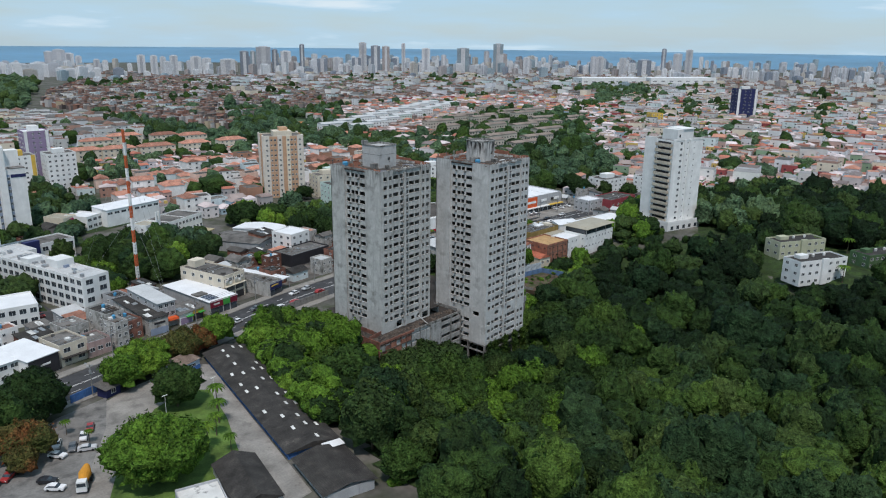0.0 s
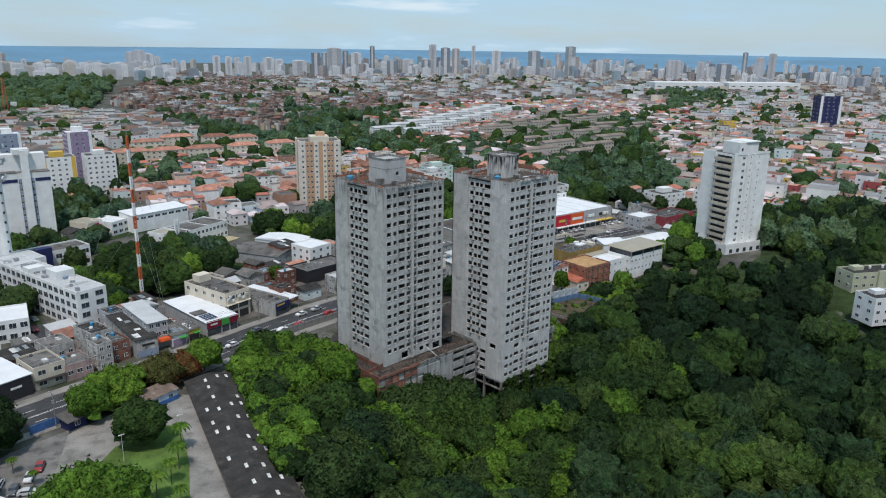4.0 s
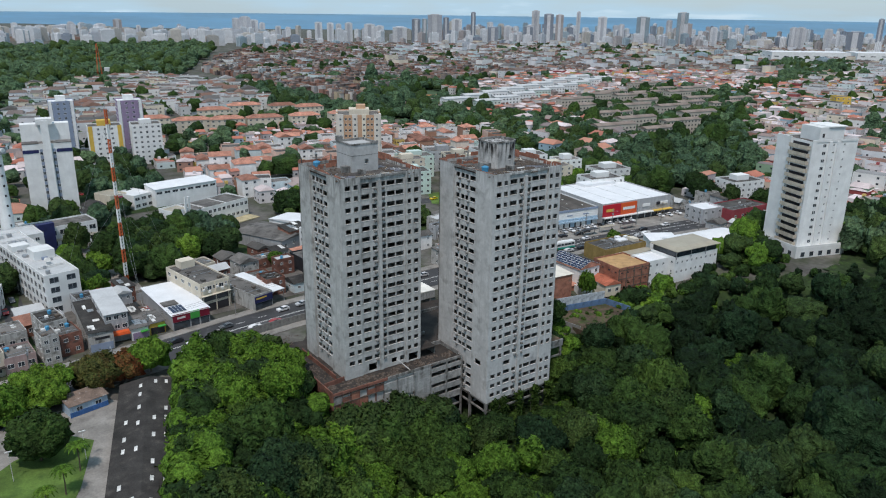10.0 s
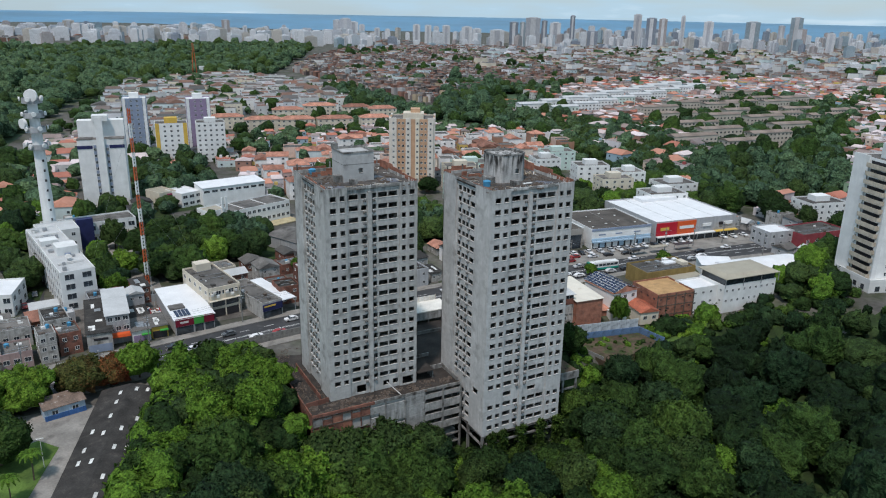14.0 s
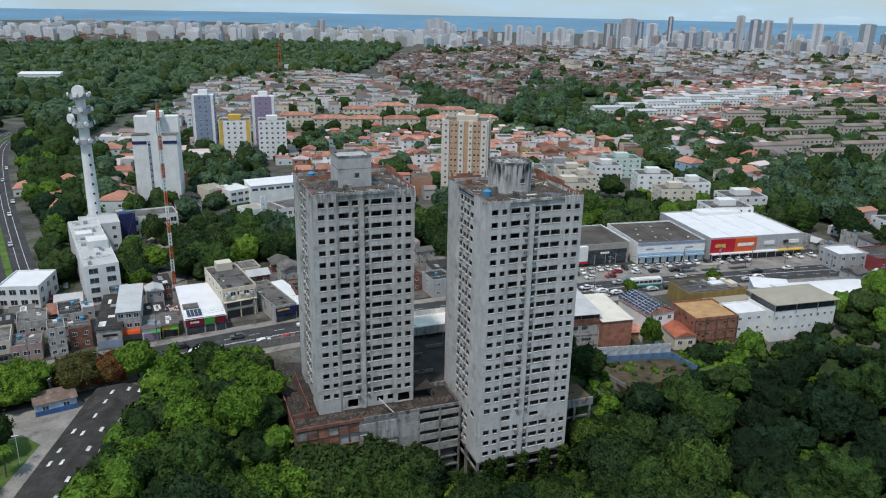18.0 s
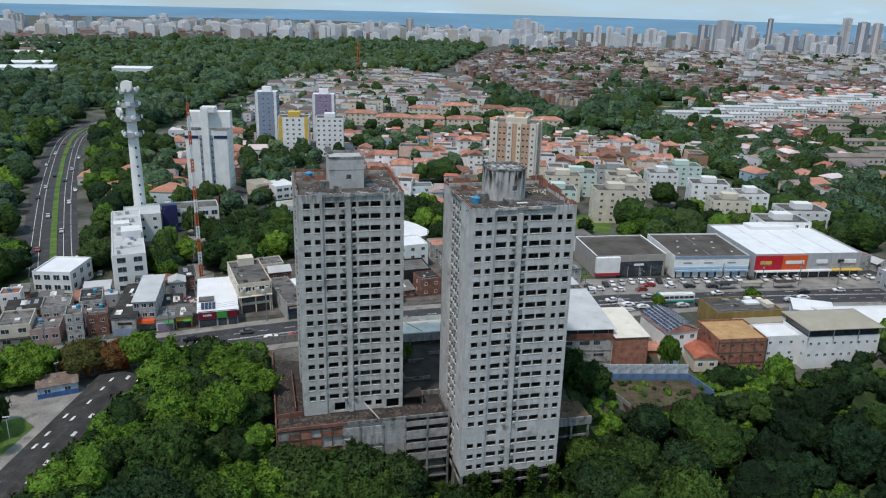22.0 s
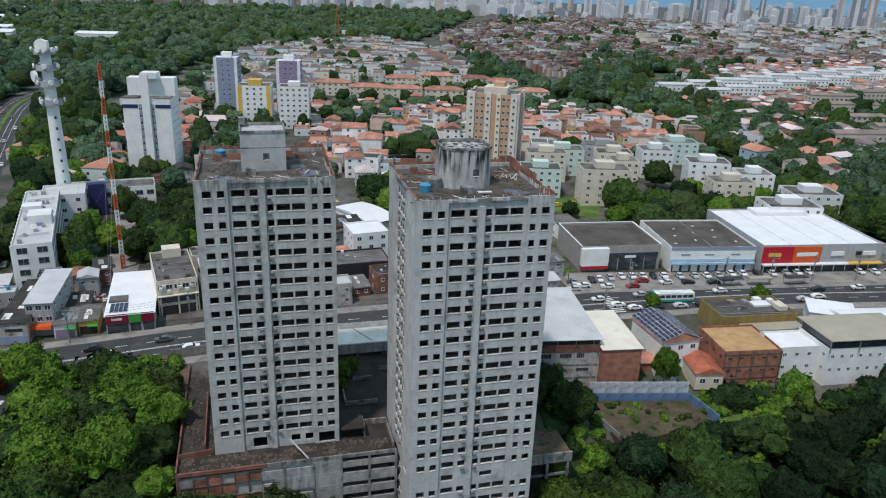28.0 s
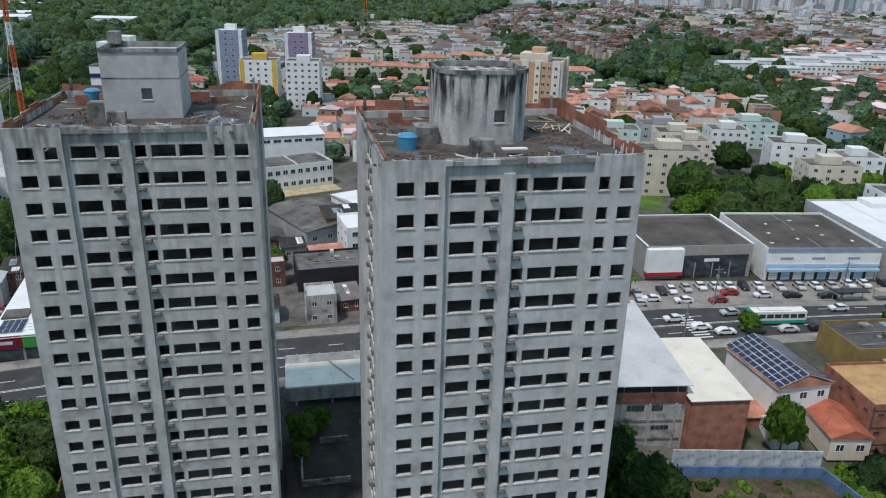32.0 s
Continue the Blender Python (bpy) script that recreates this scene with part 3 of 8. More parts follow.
for T, x, y, r in ((T1, 2.2, 4.6, 2.3), (T1, 1.2, 9.5, 1.4), (T1, 17.2, 6.2, 2.6), (T1, 16.0, 11.5, 1.6), (T2, 16.6, 5.5, 2.4), (T2, 2.6, 3.6, 1.5)):
    g = random.Random(int(x * 10))
    ring = [(x + r * g.uniform(0.75, 1.2) * math.cos(0.45 * k), y + r * 0.8 * g.uniform(0.75, 1.2) * math.sin(0.45 * k)) for k in range(14)]
    s = Shape()
    s.face([(a, b_, (rz1 if T is T1 else rz2) + 0.012) for a, b_ in ring])
    part("wet_patch", s, TARP, T, "wet blue-grey patch of screed")
part("water_tank", Shape().tube((2.0, 20.6, rz1), (2.0, 20.6, rz1 + 1.2), 0.85, 0.95, 16).tube((2.0, 20.6, rz1 + 1.2), (2.0, 20.6, rz1 + 1.45), 1.0, 0.6, 16), TANKBLUE, T1, "blue plastic water tank")
rng = random.Random(4)
for k in range(34):
    T, x, y, rz = ((T1, 11.2, 2.2, rz1), (T2, 18.0, 14.5, rz2))[k % 2]
    l = rng.uniform(1.4, 3.4)
    part("board", Shape().box(-l / 2, l / 2, -0.07, 0.07, 0, 0.06), WOOD if k % 3 else SILL, T, at=pose(x + rng.gauss(0, 1.3), y + rng.gauss(0, 0.6), rz + rng.uniform(0.02, 0.35), 0, rng.uniform(-6, 6), rng.gauss(8, 20) if k % 2 == 0 else rng.gauss(60, 20)))
for T, rz in ((T1, rz1), (T2, rz2)):
    for k in range(34):
        x, y = rng.uniform(-1, 20), rng.uniform(0.8, 22)
        if 4 < x < 14.5 and 4.4 < y < 17:
            continue
        a, l = rng.uniform(0, 180), rng.uniform(0.8, 3.2)
        part("board", Shape().box(-l / 2, l / 2, -0.08, 0.08, 0, 0.07), WOOD if k % 3 else SILL, T, at=pose(x, y, rz + rng.uniform(0.0, 0.3), 0, rng.uniform(-4, 4), a))
    for k in range(24):
        s = Shape()
        for q in range(16):
            a, b_, c = rng.gauss(0, 0.7), rng.gauss(0, 0.18), rng.uniform(0.06, 0.26)
            s.box(a - c, a + c, b_ - c, b_ + c, 0, c * 1.4, taper=c * 0.3)
        tagged(part("rubble", s, RUBBLE, T, at=pose(-1.3 + k * 0.95, 0.85 + rng.uniform(0, 0.5), rz + 0.02)), kind="stuff")
    for k in range(34):
        x, y = rng.uniform(-1, 20), rng.uniform(0.8, 22)
        if 4 < x < 14.5 and 4.4 < y < 17:
            continue
        s = Shape()
        for q in range(14):
            a, b, c = rng.gauss(0, 0.7), rng.gauss(0, 0.7), rng.uniform(0.1, 0.3)
            s.box(a - c, a + c, b - c, b + c, 0, c, taper=c * 0.3)
        tagged(part("rubble", s, RUBBLE, T, at=pose(x, y, rz)), kind="stuff")
    for k in range(22):
        x, y = (rng.uniform(-1, 21), 0.7) if k % 2 else (21.2, rng.uniform(1, 12))
        part("vent_pipe", Shape().tube((x, y, rz), (x, y, rz + rng.uniform(0.7, 1.1)), 0.06, 0.06, 6), SILL, T)

# ---- podium ----
P = thing("podium", "stained concrete and red-brick parking podium below the towers", "building")
part("deck", Shape().box(-8.7, 22.4, -5.2, 38, -0.5, -0.02), DECK, P, "dark dirty podium deck")
part("deck", Shape().box(22.4, 32.4, -5.2, 4.8, -0.5, -0.022), DECK, P)
part("deck", Shape().box(22.4, 57.0, 4.9, 33.3, -0.2, 0.34), DECK, P, "dark wet deck between the towers")
for x0, x1, y0, y1 in ((24.5, 31.5, 12.0, 12.3), (24.5, 24.8, 12.3, 24.0), (27.5, 31.8, 22.0, 22.3), (34, 52, 26, 26.3)):
    part("low_wall", Shape().box(x0, x1, y0, y1, 0.34, 1.3), CONC2, P)
part("kerb", Shape().box(-8.7, 7.6, -5.55, -5.2, -0.3, 0.45), BRICKD, P)
part("kerb", Shape().box(7.6, 32.4, -5.55, -5.2, -0.3, 0.45), CONC2, P)
part("side_wall", Shape().box(-9.0, -8.7, -5.5, 36, -8, 0.9), BRICKD, P, "low red brick edge wall")
part("dark_gap", Shape().box(-8.5, 21.3, -5.0, -4.9, -12, -0.4), CONC_IN, P)
ROWS = [(-0.9, -3.0), (-3.2, -5.6), (-5.9, -8.8), (-9.1, -12.5)]
for k, (za, zb) in enumerate(ROWS):
    for j in range(6):
        x0 = -8.5 + 2.5 * j
        if k == 0 and j == 3 or k == 1 and j in (4, 5):
            continue
        part("brick_panel", Shape().box(x0 + 0.18, x0 + 2.4, -5.35 + 0.06 * ((j + k) % 3), -5.02, zb, za - (0.7 if j in (1, 4) and k == 0 else 0)), (BRICK, BRICKD)[(j * 3 + k) % 2] if (j + 2 * k) % 7 else CONC2, P)
for j in range(7):
    part("column", Shape().box(-8.6 + 2.5 * j, -8.4 + 2.5 * j, -5.42, -5.0, -20, -0.3), CONC2 if j in (0, 6) else BRICKD, P)
for z in (-0.9, -3.1, -5.8, -9.0, -12.6):
    part("beam", Shape().box(-8.8, 6.4, -5.44, -5.05, z, z + 0.22), CONC2 if z < -4 else RUBBLE, P)
# board-marked concrete front in lifts, with long slits
LIFT = [-12.2, -11.3, -10.2, -9.2, -8.3, -7.2, -6.2, -5.2, -4.2, -3.2, -2.2, -1.3, -0.35]
for k in range(12):
    za, zb = LIFT[k], LIFT[k + 1]
    slits = [(8.6, 16.3)] if k == 5 else ([(6.4, 8.9)] if k == 8 else ([(6.4, 16.0)] if k == 11 else []))
    x = 6.4
    for a, b_ in slits + [(21.3, 21.3)]:
        if a > x:
            part("wall_lift", Shape().box(x, a, -5.5 - 0.02 * (k % 3), -5.1, za + 0.02, zb), PODWALL, P, "rain-stained concrete wall lift")
        x = b_
for x in (10.4, 15.9):
    part("wall_fin", Shape().box(x, x + 0.35, -5.75, -5.45, -20, -0.4), CONC2, P)
for x in (21.3, 26.8, 32.1):
    part("column", Shape().box(x, x + 0.45, -5.6, -5.0, -23, -0.3), CONC2, P)
    for y in (1.5, 8, 15):
        part("column", Shape().box(x, x + 0.4, y, y + 0.4, -23, -0.5), CONC_IN, P)
for za, zb in ((-2.55, -1.2), (-6.1, -3.85), (-8.9, -7.2), (-12.2, -10.2)):
    for a, b_ in ((21.75, 26.8), (27.25, 32.1)):
        part("parapet_beam", Shape().box(a, b_, -5.45, -5.15, za, zb), PODWALL, P)
for z in (-15.0, -17.5, -20.1):
    part("open_beam", Shape().box(16.5, 32.1, -5.45, -5.1, z, z + 0.4), CONC2, P)
for z in (-2.6, -6.2, -9.0, -12.2, -15.0, -17.5):
    part("floor_slab", Shape().box(-8, 32.1, -4.85, 4.7, z - 0.2, z), CONC_IN, P)
part("back_wall", Shape().box(-8.7, 33, 20.7, 21.0, -22, -0.6), CONC_IN, P)
# pale hall behind the sunk court between the towers
H_ = thing("hall", "low hall with a pale concrete slab roof between the towers", "building")
part("front_wall", Shape().box(22.5, 50, 33.3, 33.6, 1.3, 3.8), PODWALL, H_, "pale concrete band over a dark opening")
part("inner_wall", Shape().box(22.5, 50, 36.0, 36.3, 0.3, 3.78), CONC2, H_)
for x in (24, 30, 36, 42, 48):
    part("front_column", Shape().box(x, x + 0.4, 33.4, 33.8, 0.3, 1.3), CONC2, H_)
part("roof", Shape().box(22.5, 50.2, 33.2, 41.4, 3.8, 4.1), pmat("pale_slab_roof", (0.70, 0.68, 0.62), 0.12, 0.3, 3, 0.9, second=(0.42, 0.38, 0.3), cover=0.3), H_)
for x in (24, 29, 34, 39, 44, 49):
    part("column", Shape().box(x, x + 0.4, 41.0, 41.3, 0, 3.8), CONC_IN, H_)
part("roof_beam", Shape().box(-0.15, 0.15, -4, 4, 0, 0.12), WOOD, H_, "fallen timber on the roof", pose(32, 37.5, 4.1, 0, 0, 28))
for k in range(13):
    part("fence_panel", Shape().box(22.6 + 2 * k, 24.5 + 2 * k, 41.2, 41.3, 4.1, 5.7), SILL, H_)
    part("fence_post", Shape().box(24.5 + 2 * k, 24.6 + 2 * k, 41.15, 41.35, 4.1, 5.9), CREAM, H_)
for k in range(40):
    rx, ry = rng.uniform(-8, 31), rng.uniform(-4.8, -0.6)
    s = Shape()
    for q in range(16):
        a, b_, c = rng.gauss(0, 0.9), rng.gauss(0, 0.4), rng.uniform(0.08, 0.3)
        s.box(a - c, a + c, b_ - c, b_ + c, 0, c, taper=c * 0.3)
    tagged(part("rubble", s, RUBBLE, P, at=pose(rx, ry, -0.02)), kind="stuff")
for k in range(30):
    rx, ry = rng.uniform(-8, -3), rng.uniform(0, 34)
    s = Shape()
    for q in range(12):
        a, b_, c = rng.gauss(0, 1.0), rng.gauss(0, 1.0), rng.uniform(0.06, 0.22)
        s.box(a - c, a + c, b_ - c, b_ + c, 0, c, taper=c * 0.3)
    tagged(part("rubble", s, RUBBLE, P, at=pose(rx, ry, -0.02)), kind="stuff")
# low walls and sunk courts of the deck between the towers
for x0, x1, y0, y1, h in ((22.4, 32.2, 4.6, 4.9, 1.2), (26.8, 27.1, 0.5, 4.6, 2.4), (31.9, 32.2, -4, 4.6, 1.0)):
    part("low_wall", Shape().box(x0, x1, y0, y1, -0.02, h), CONC2, P)
part("deck_roof", Shape().box(22.2, 26.9, -0.2, 4.7, 2.4, 2.65), DECK, P)
part("leaning_pole", Shape().box(-0.12, 0.12, -0.12, 0.12, 0, 5.2), SILL, P, "fallen pale pole", pose(15.3, -4.7, 0.1, -20, -42, 0))
# legs below the second tower
B = thing("tower_legs", "dark concrete columns and beams overgrown with creepers below the tower", "column")
for x in (32.9, 38.5, 44.4, 50.4, 56.0):
    for y in (-16.3, -9, -1, 6):
        part("column", Shape().box(x - 0.3, x + 0.3, y - 0.3, y + 0.3, gz(x, y) - 1, -10.4), CONC2, B)
for z in (-10.9, -13.4):
    for y in (-16.3, -9, -1):
        part("beam", Shape().box(32.7, 56.3, y - 0.2, y + 0.2, z, z + 0.5), CONC2, B)
    for x in (32.9, 44.4, 56):
        part("beam", Shape().box(x - 0.2, x + 0.2, -16, 6, z, z + 0.5), CONC2, B)
part("underside", Shape().box(32.7, 56.4, -16.5, 6.7, -10.75, -10.45), CONC_IN, B)
# rubble-strewn side deck beyond the second tower
E = thing("side_podium", "rubble-strewn earthen deck on dark columns beside the tower", "building")
part("deck", Shape().box(57.2, 68, -9.5, 9, -3.2, -2.4), EARTH, E)
part("edge_beam", Shape().box(57.2, 68.2, -9.9, -9.5, -4.4, -2.2), CONC2, E)
for x in (58.5, 63, 67.5):
    part("column", Shape().box(x - 0.25, x + 0.25, -9.8, -9.3, -18, -3.2), CONC2, E)
part("cross_beam", Shape().box(57.2, 68, -9.75, -9.45, -7.6, -7.1), CONC2, E)
for k in range(12):
    s = Shape()
    for q in range(14):
        a, b, c = rng.gauss(0, 0.9), rng.gauss(0, 0.9), rng.uniform(0.1, 0.35)
        s.box(a - c, a + c, b - c, b + c, 0, c, taper=c * 0.3)
    tagged(part("rubble", s, RUBBLE, E, at=pose(rng.uniform(59, 66), rng.uniform(-8, 7), -2.42)), kind="stuff")
# ---- buildings of the quarter ----
panes = {}


def pane_mesh(w, h, trim=None):
    key = (round(w, 2), round(h, 2), (trim or WHITE).name)
    if key not in panes:
        s = Shape()
        a, b = w / 2, h / 2
        s.face([(-a, -0.015, -b), (a, -0.015, -b), (a, -0.015, b), (-a, -0.015, b)], 1)
        for x0, x1, z0, z1 in ((-a - 0.06, -a, -b, b), (a, a + 0.06, -b, b), (-a - 0.06, a + 0.06, b, b + 0.06), (-a - 0.1, a + 0.1, -b - 0.09, -b), (-0.03, 0.03, -b, b)):
            s.box(x0, x1, -0.07, 0.0, z0, z1, 0)
        panes[key] = s.mesh("window", trim or WHITE, GLASS)
    return panes[key]


def roof_on(T, kind, w, d, h, mat, over=0.35, rise=None):
    a, b = w / 2 + over, d / 2 + over
    s = Shape()
    if kind == "gable":
        r = rise or min(w, d) * 0.22
        if w >= d:
            s.face([(-a, -b, h), (a, -b, h), (a, 0, h + r), (-a, 0, h + r)])
            s.face([(a, b, h), (-a, b, h), (-a, 0, h + r), (a, 0, h + r)])
            s.face([(-a, -b, h), (-a, 0, h + r), (-a, b, h)])
            s.face([(a, b, h), (a, 0, h + r), (a, -b, h)])
        else:
            s.face([(-a, b, h), (-a, -b, h), (0, -b, h + r), (0, b, h + r)])
            s.face([(a, -b, h), (a, b, h), (0, b, h + r), (0, -b, h + r)])
            s.face([(-a, -b, h), (a, -b, h), (0, -b, h + r)])
            s.face([(a, b, h), (-a, b, h), (0, b, h + r)])
        s.face([(-a, -b, h - 0.004), (-a, b, h - 0.004), (a, b, h - 0.004), (a, -b, h - 0.004)])
    elif kind == "hip":
        r = rise or min(w, d) * 0.22
        k = max(0.3, abs(w - d) / 2)
        if w >= d:
            p, q = (-k, 0, h + r), (k, 0, h + r)
            s.face([(-a, -b, h), (a, -b, h), q, p]), s.face([(a, b, h), (-a, b, h), p, q])
            s.face([(-a, b, h), (-a, -b, h), p]), s.face([(a, -b, h), (a, b, h), q])
        else:
            p, q = (0, -k, h + r), (0, k, h + r)
            s.face([(a, -b, h), (a, b, h), q, p]), s.face([(-a, b, h), (-a, -b, h), p, q])
            s.face([(-a, -b, h), (a, -b, h), p]), s.face([(a, b, h), (-a, b, h), q])
        s.face([(-a, -b, h - 0.004), (-a, b, h - 0.004), (a, b, h - 0.004), (a, -b, h - 0.004)])
    elif kind == "shed":
        r = rise or 0.8
        s.face([(-a, -b, h), (a, -b, h), (a, b, h + r), (-a, b, h + r)])
        s.face([(-a, b, h + r - 0.12), (a, b, h + r - 0.12), (a, -b, h - 0.12), (-a, -b, h - 0.12)])
        s.face([(-a, -b, h - 0.12), (a, -b, h - 0.12), (a, -b, h), (-a, -b, h)])
        s.face([(a, b, h + r - 0.12), (-a, b, h + r - 0.12), (-a, b, h + r), (a, b, h + r)])
        s.face([(-a, b, h + r - 0.12), (-a, -b, h - 0.12), (-a, -b, h), (-a, b, h + r)])
        s.face([(a, -b, h - 0.12), (a, b, h + r - 0.12), (a, b, h + r), (a, -b, h)])
    elif kind == "arch":
        n, r = 8, rise or 1.2
        for k in range(n):
            y0, y1 = -b + 2 * b * k / n, -b + 2 * b * (k + 1) / n
            z0, z1 = (h + r * math.sin(math.pi * (y + b) / (2 * b)) for y in (y0, y1))
            s.face([(-a, y0, z0), (a, y0, z0), (a, y1, z1), (-a, y1, z1)])
        for x in (-a, a):
            s.face([(x, -b + 2 * b * k / n, h + r * math.sin(math.pi * k / n)) for k in range(n + 1)])
        s.face([(-a, -b, h - 0.02), (-a, b, h - 0.02), (a, b, h - 0.02), (a, -b, h - 0.02)])
    else:
        s.box(-w / 2 + 0.2, w / 2 - 0.2, -d / 2 + 0.2, d / 2 - 0.2, h - 0.3, h - 0.02)
    return part("roof", s, mat, T)


FOOT = []
rl = random.Random(77)


def roof_litter(T, kind, w, d, h, rise):
    """Patched sheets, low blocks, pipes and coolers lying on a worn roof."""
    s, small = Shape(), min(w, d) < 16
    if kind == "flat":
        for k in range(int(3 + w * d / 45) if small else int(w * d / 80)):
            x, y, c = rl.uniform(-w * 0.42, w * 0.42), rl.uniform(-d * 0.42, d * 0.42), rl.uniform(0.2, 0.7)
            s.box(x - c, x + c, y - c * rl.uniform(0.4, 1.6), y + c, h - 0.04, h + rl.uniform(0.1, 0.8), slot=rl.choice((0, 1, 2, 3)))
        for k in range(3):
            y = rl.uniform(-d * 0.4, d * 0.4)
            s.tube((-w * 0.4, y, h + 0.12), (w * 0.4, y + rl.uniform(-1, 1), h + 0.12), 0.07, 0.07, 5, slot=2)
    elif kind == "shed":
        for k in range(int(3 + w * d / 50)):
            x, y, c, e = rl.uniform(-w * 0.4, w * 0.4), rl.uniform(-d * 0.4, d * 0.4), rl.uniform(0.4, 1.0), rl.uniform(0.8, 2.2)
            if abs(y) + e < d / 2:
                z = lambda q: h + rise * (q + d / 2) / d + 0.05
                s.face([(x - c, y - e, z(y - e)), (x + c, y - e, z(y - e)), (x + c, y + e, z(y + e)), (x - c, y + e, z(y + e))], rl.choice((1, 1, 2)))
    if s.f:
        tagged(part("roof_litter", s, [FLATROOF, SILL, METAL, RUBBLE, FIBRE], T), kind="stuff")



def building(name, label, cx, cy, w, d, yaw, h, wall, roof="flat", roofmat=None, z0=0.0, floors=2, cols=0, side=0, ww=1.3, wh=1.2,
             category="building", group="", pane=None, back=False, rise=None, over=0.35, ground_floor=True, sill0=None):
    """A walled block with parapet or pitched roof; cols: windows a storey on the front, side: on each flank."""
    T = thing(name, label, category, pose(cx, cy, z0, 0, 0, yaw), group)
    FOOT.append((cx, cy, radians(yaw), w / 2, d / 2))
    s = Shape()
    top = h + (0.5 if roof == "flat" else 0)
    a, b = w / 2, d / 2
    if roof == "flat":
        out = [(-a, -b), (a, -b), (a, b), (-a, b)]
        s.v = [(*p, 0) for p in out] + [(*p, top) for p in out] + [(x - 0.2 * (1 if x > 0 else -1), y - 0.2 * (1 if y > 0 else -1), z) for z in (top, h - 0.3) for x, y in out]
        for k in range(4):
            j = (k + 1) % 4
            s.f += [(k, j, 4 + j, 4 + k), (4 + k, 4 + j, 8 + j, 8 + k), (8 + k, 8 + j, 12 + j, 12 + k)]
            s.m += [0, 0, 0]
    else:
        s.box(-a, a, -b, b, 0, h - 0.14)
        if roof == "shed":
            r = rise or 0.8
            h -= 0.14
            s.face([(-a, -b, h), (a, -b, h), (a, b, h + r), (-a, b, h + r)])
            s.face([(-a, b, h), (-a, -b, h), (-a, b, h + r - 0.1)]), s.face([(a, -b, h), (a, b, h), (a, b, h + r - 0.1)])
            s.face([(a, b, h), (-a, b, h), (-a, b, h + r - 0.1), (a, b, h + r - 0.1)])
            h += 0.14
    part("wall", s, wall, T)
    roof_on(T, roof, w, d, h, roofmat or FLATROOF, over=over, rise=rise)
    if -135 < cx < 70 and 40 < cy < 135 or 60 < cx < 240 and 10 < cy < 110:
        if w * d < 480 and roofmat in (None, FLATROOF, FIBRE):
            roof_litter(T, roof, w, d, h, rise or 0.8)
    fh = h / floors
    for k in range(0 if ground_floor else 1, floors):
        z = fh * k + fh * 0.55 if sill0 is None else sill0 + fh * k
        for j in range(cols):
            x = -a + w * (j + 0.5) / cols
            part("window", pane_mesh(ww, wh, pane), None, T, at=pose(x, -b, z))
            if back:
                part("window", pane_mesh(ww, wh, pane), None, T, at=pose(x, b, z, 0, 0, 180))
        for j in range(side):
            y = -b + d * (j + 0.5) / side
            part("window", pane_mesh(ww, wh, pane), None, T, at=pose(-a, y, z, 0, 0, -90))
            if cx < 60:
                part("window", pane_mesh(ww, wh, pane), None, T, at=pose(a, y, z, 0, 0, 90))
    return T


def tank_on(T, x, y, z, r=0.7, m=None):
    part("water_tank", Shape().tube((x, y, z), (x, y, z + 1.0), r * 0.85, r, 12).tube((x, y, z + 1.0), (x, y, z + 1.25), r * 1.05, r * 0.5, 12), m or TANKBLUE, T)


# shops and houses along the avenue
MAROON = pmat("maroon_panel", (0.17, 0.012, 0.03), 0.1, 0.5, 4, 0.5)
b = building("shop", "low white-roofed shop with red and green fronts and solar panels", -25.1, 71.5, 11.5, 28, 3.3, 5, GREY, "shed", WHITEROOF, rise=0.5, floors=1)
for x0, x1, m in ((-5.7, -0.4, MAROON), (-0.3, 2.6, GREEN), (2.7, 5.7, MAROON)):
    part("shop_sign", Shape().box(x0, x1, -14.25, -14.05, 2.7, 5.2), m, b)
    part("shop_window", Shape().box(x0 + 0.2, x1 - 0.2, -14.1, -14.02, 0.1, 2.5), GLASS, b)
part("sign_lettering", Shape().box(-4.4, -1.9, -14.3, -14.26, 3.6, 4.2), SILL, b)
for i in range(4):
    for j in range(3):
        part("solar_panel", Shape().box(0, 1.04, 0, 1.74, 0.2, 0.24, 1).box(0.05, 0.99, 0.05, 1.69, 0.24, 0.27, 0), [SOLAR, SILL], b, at=pose(-4.9 + 1.08 * i, -12.6 + 1.85 * j, 5.0, 2))
part("dark_roof_patch", Shape().box(-5.5, -1, -6.5, -2.6, 5.25, 5.55), FLATROOF, b)
b = building("commercial_building", "beige three-storey building with ribbon windows and a dark roof", -15.2, 78.0, 10.5, 23, 10, 9.5, CREAM, "flat", FLATROOF, floors=3, cols=5, side=5, ww=1.5, wh=1.2, ground_floor=False)
part("glass_band", Shape().box(-4.6, 4.6, -11.62, -11.48, 3.6, 5.2), GLASS, b, "ribbon of blue-green glass")
part("shopfront", Shape().box(-4.9, 4.9, -11.6, -11.48, 0.1, 2.7), DARKPANEL, b)
part("roof_hut", Shape().box(-2, 3, 7, 11, 9.2, 12.0), CREAM, b)
for x, z in ((-4.2, 7.8), (-2.3, 6.9), (0.6, 7.9), (2.4, 7.0), (3.6, 7.9), (-3.4, 8.4)):
    part("cooler", Shape().box(x - 0.45, x + 0.45, -12.1, -11.5, z - 0.35, z + 0.35), SILL, b)
part("terrace_slab", Shape().box(-5.2, 5.2, -12.4, -11.5, 5.6, 5.8), CREAM, b)
for x in (-4.5, 0, 4.5):
    part("pilaster", Shape().box(x - 0.2, x + 0.2, -11.7, -11.48, 0, 9.5), CREAM, b)
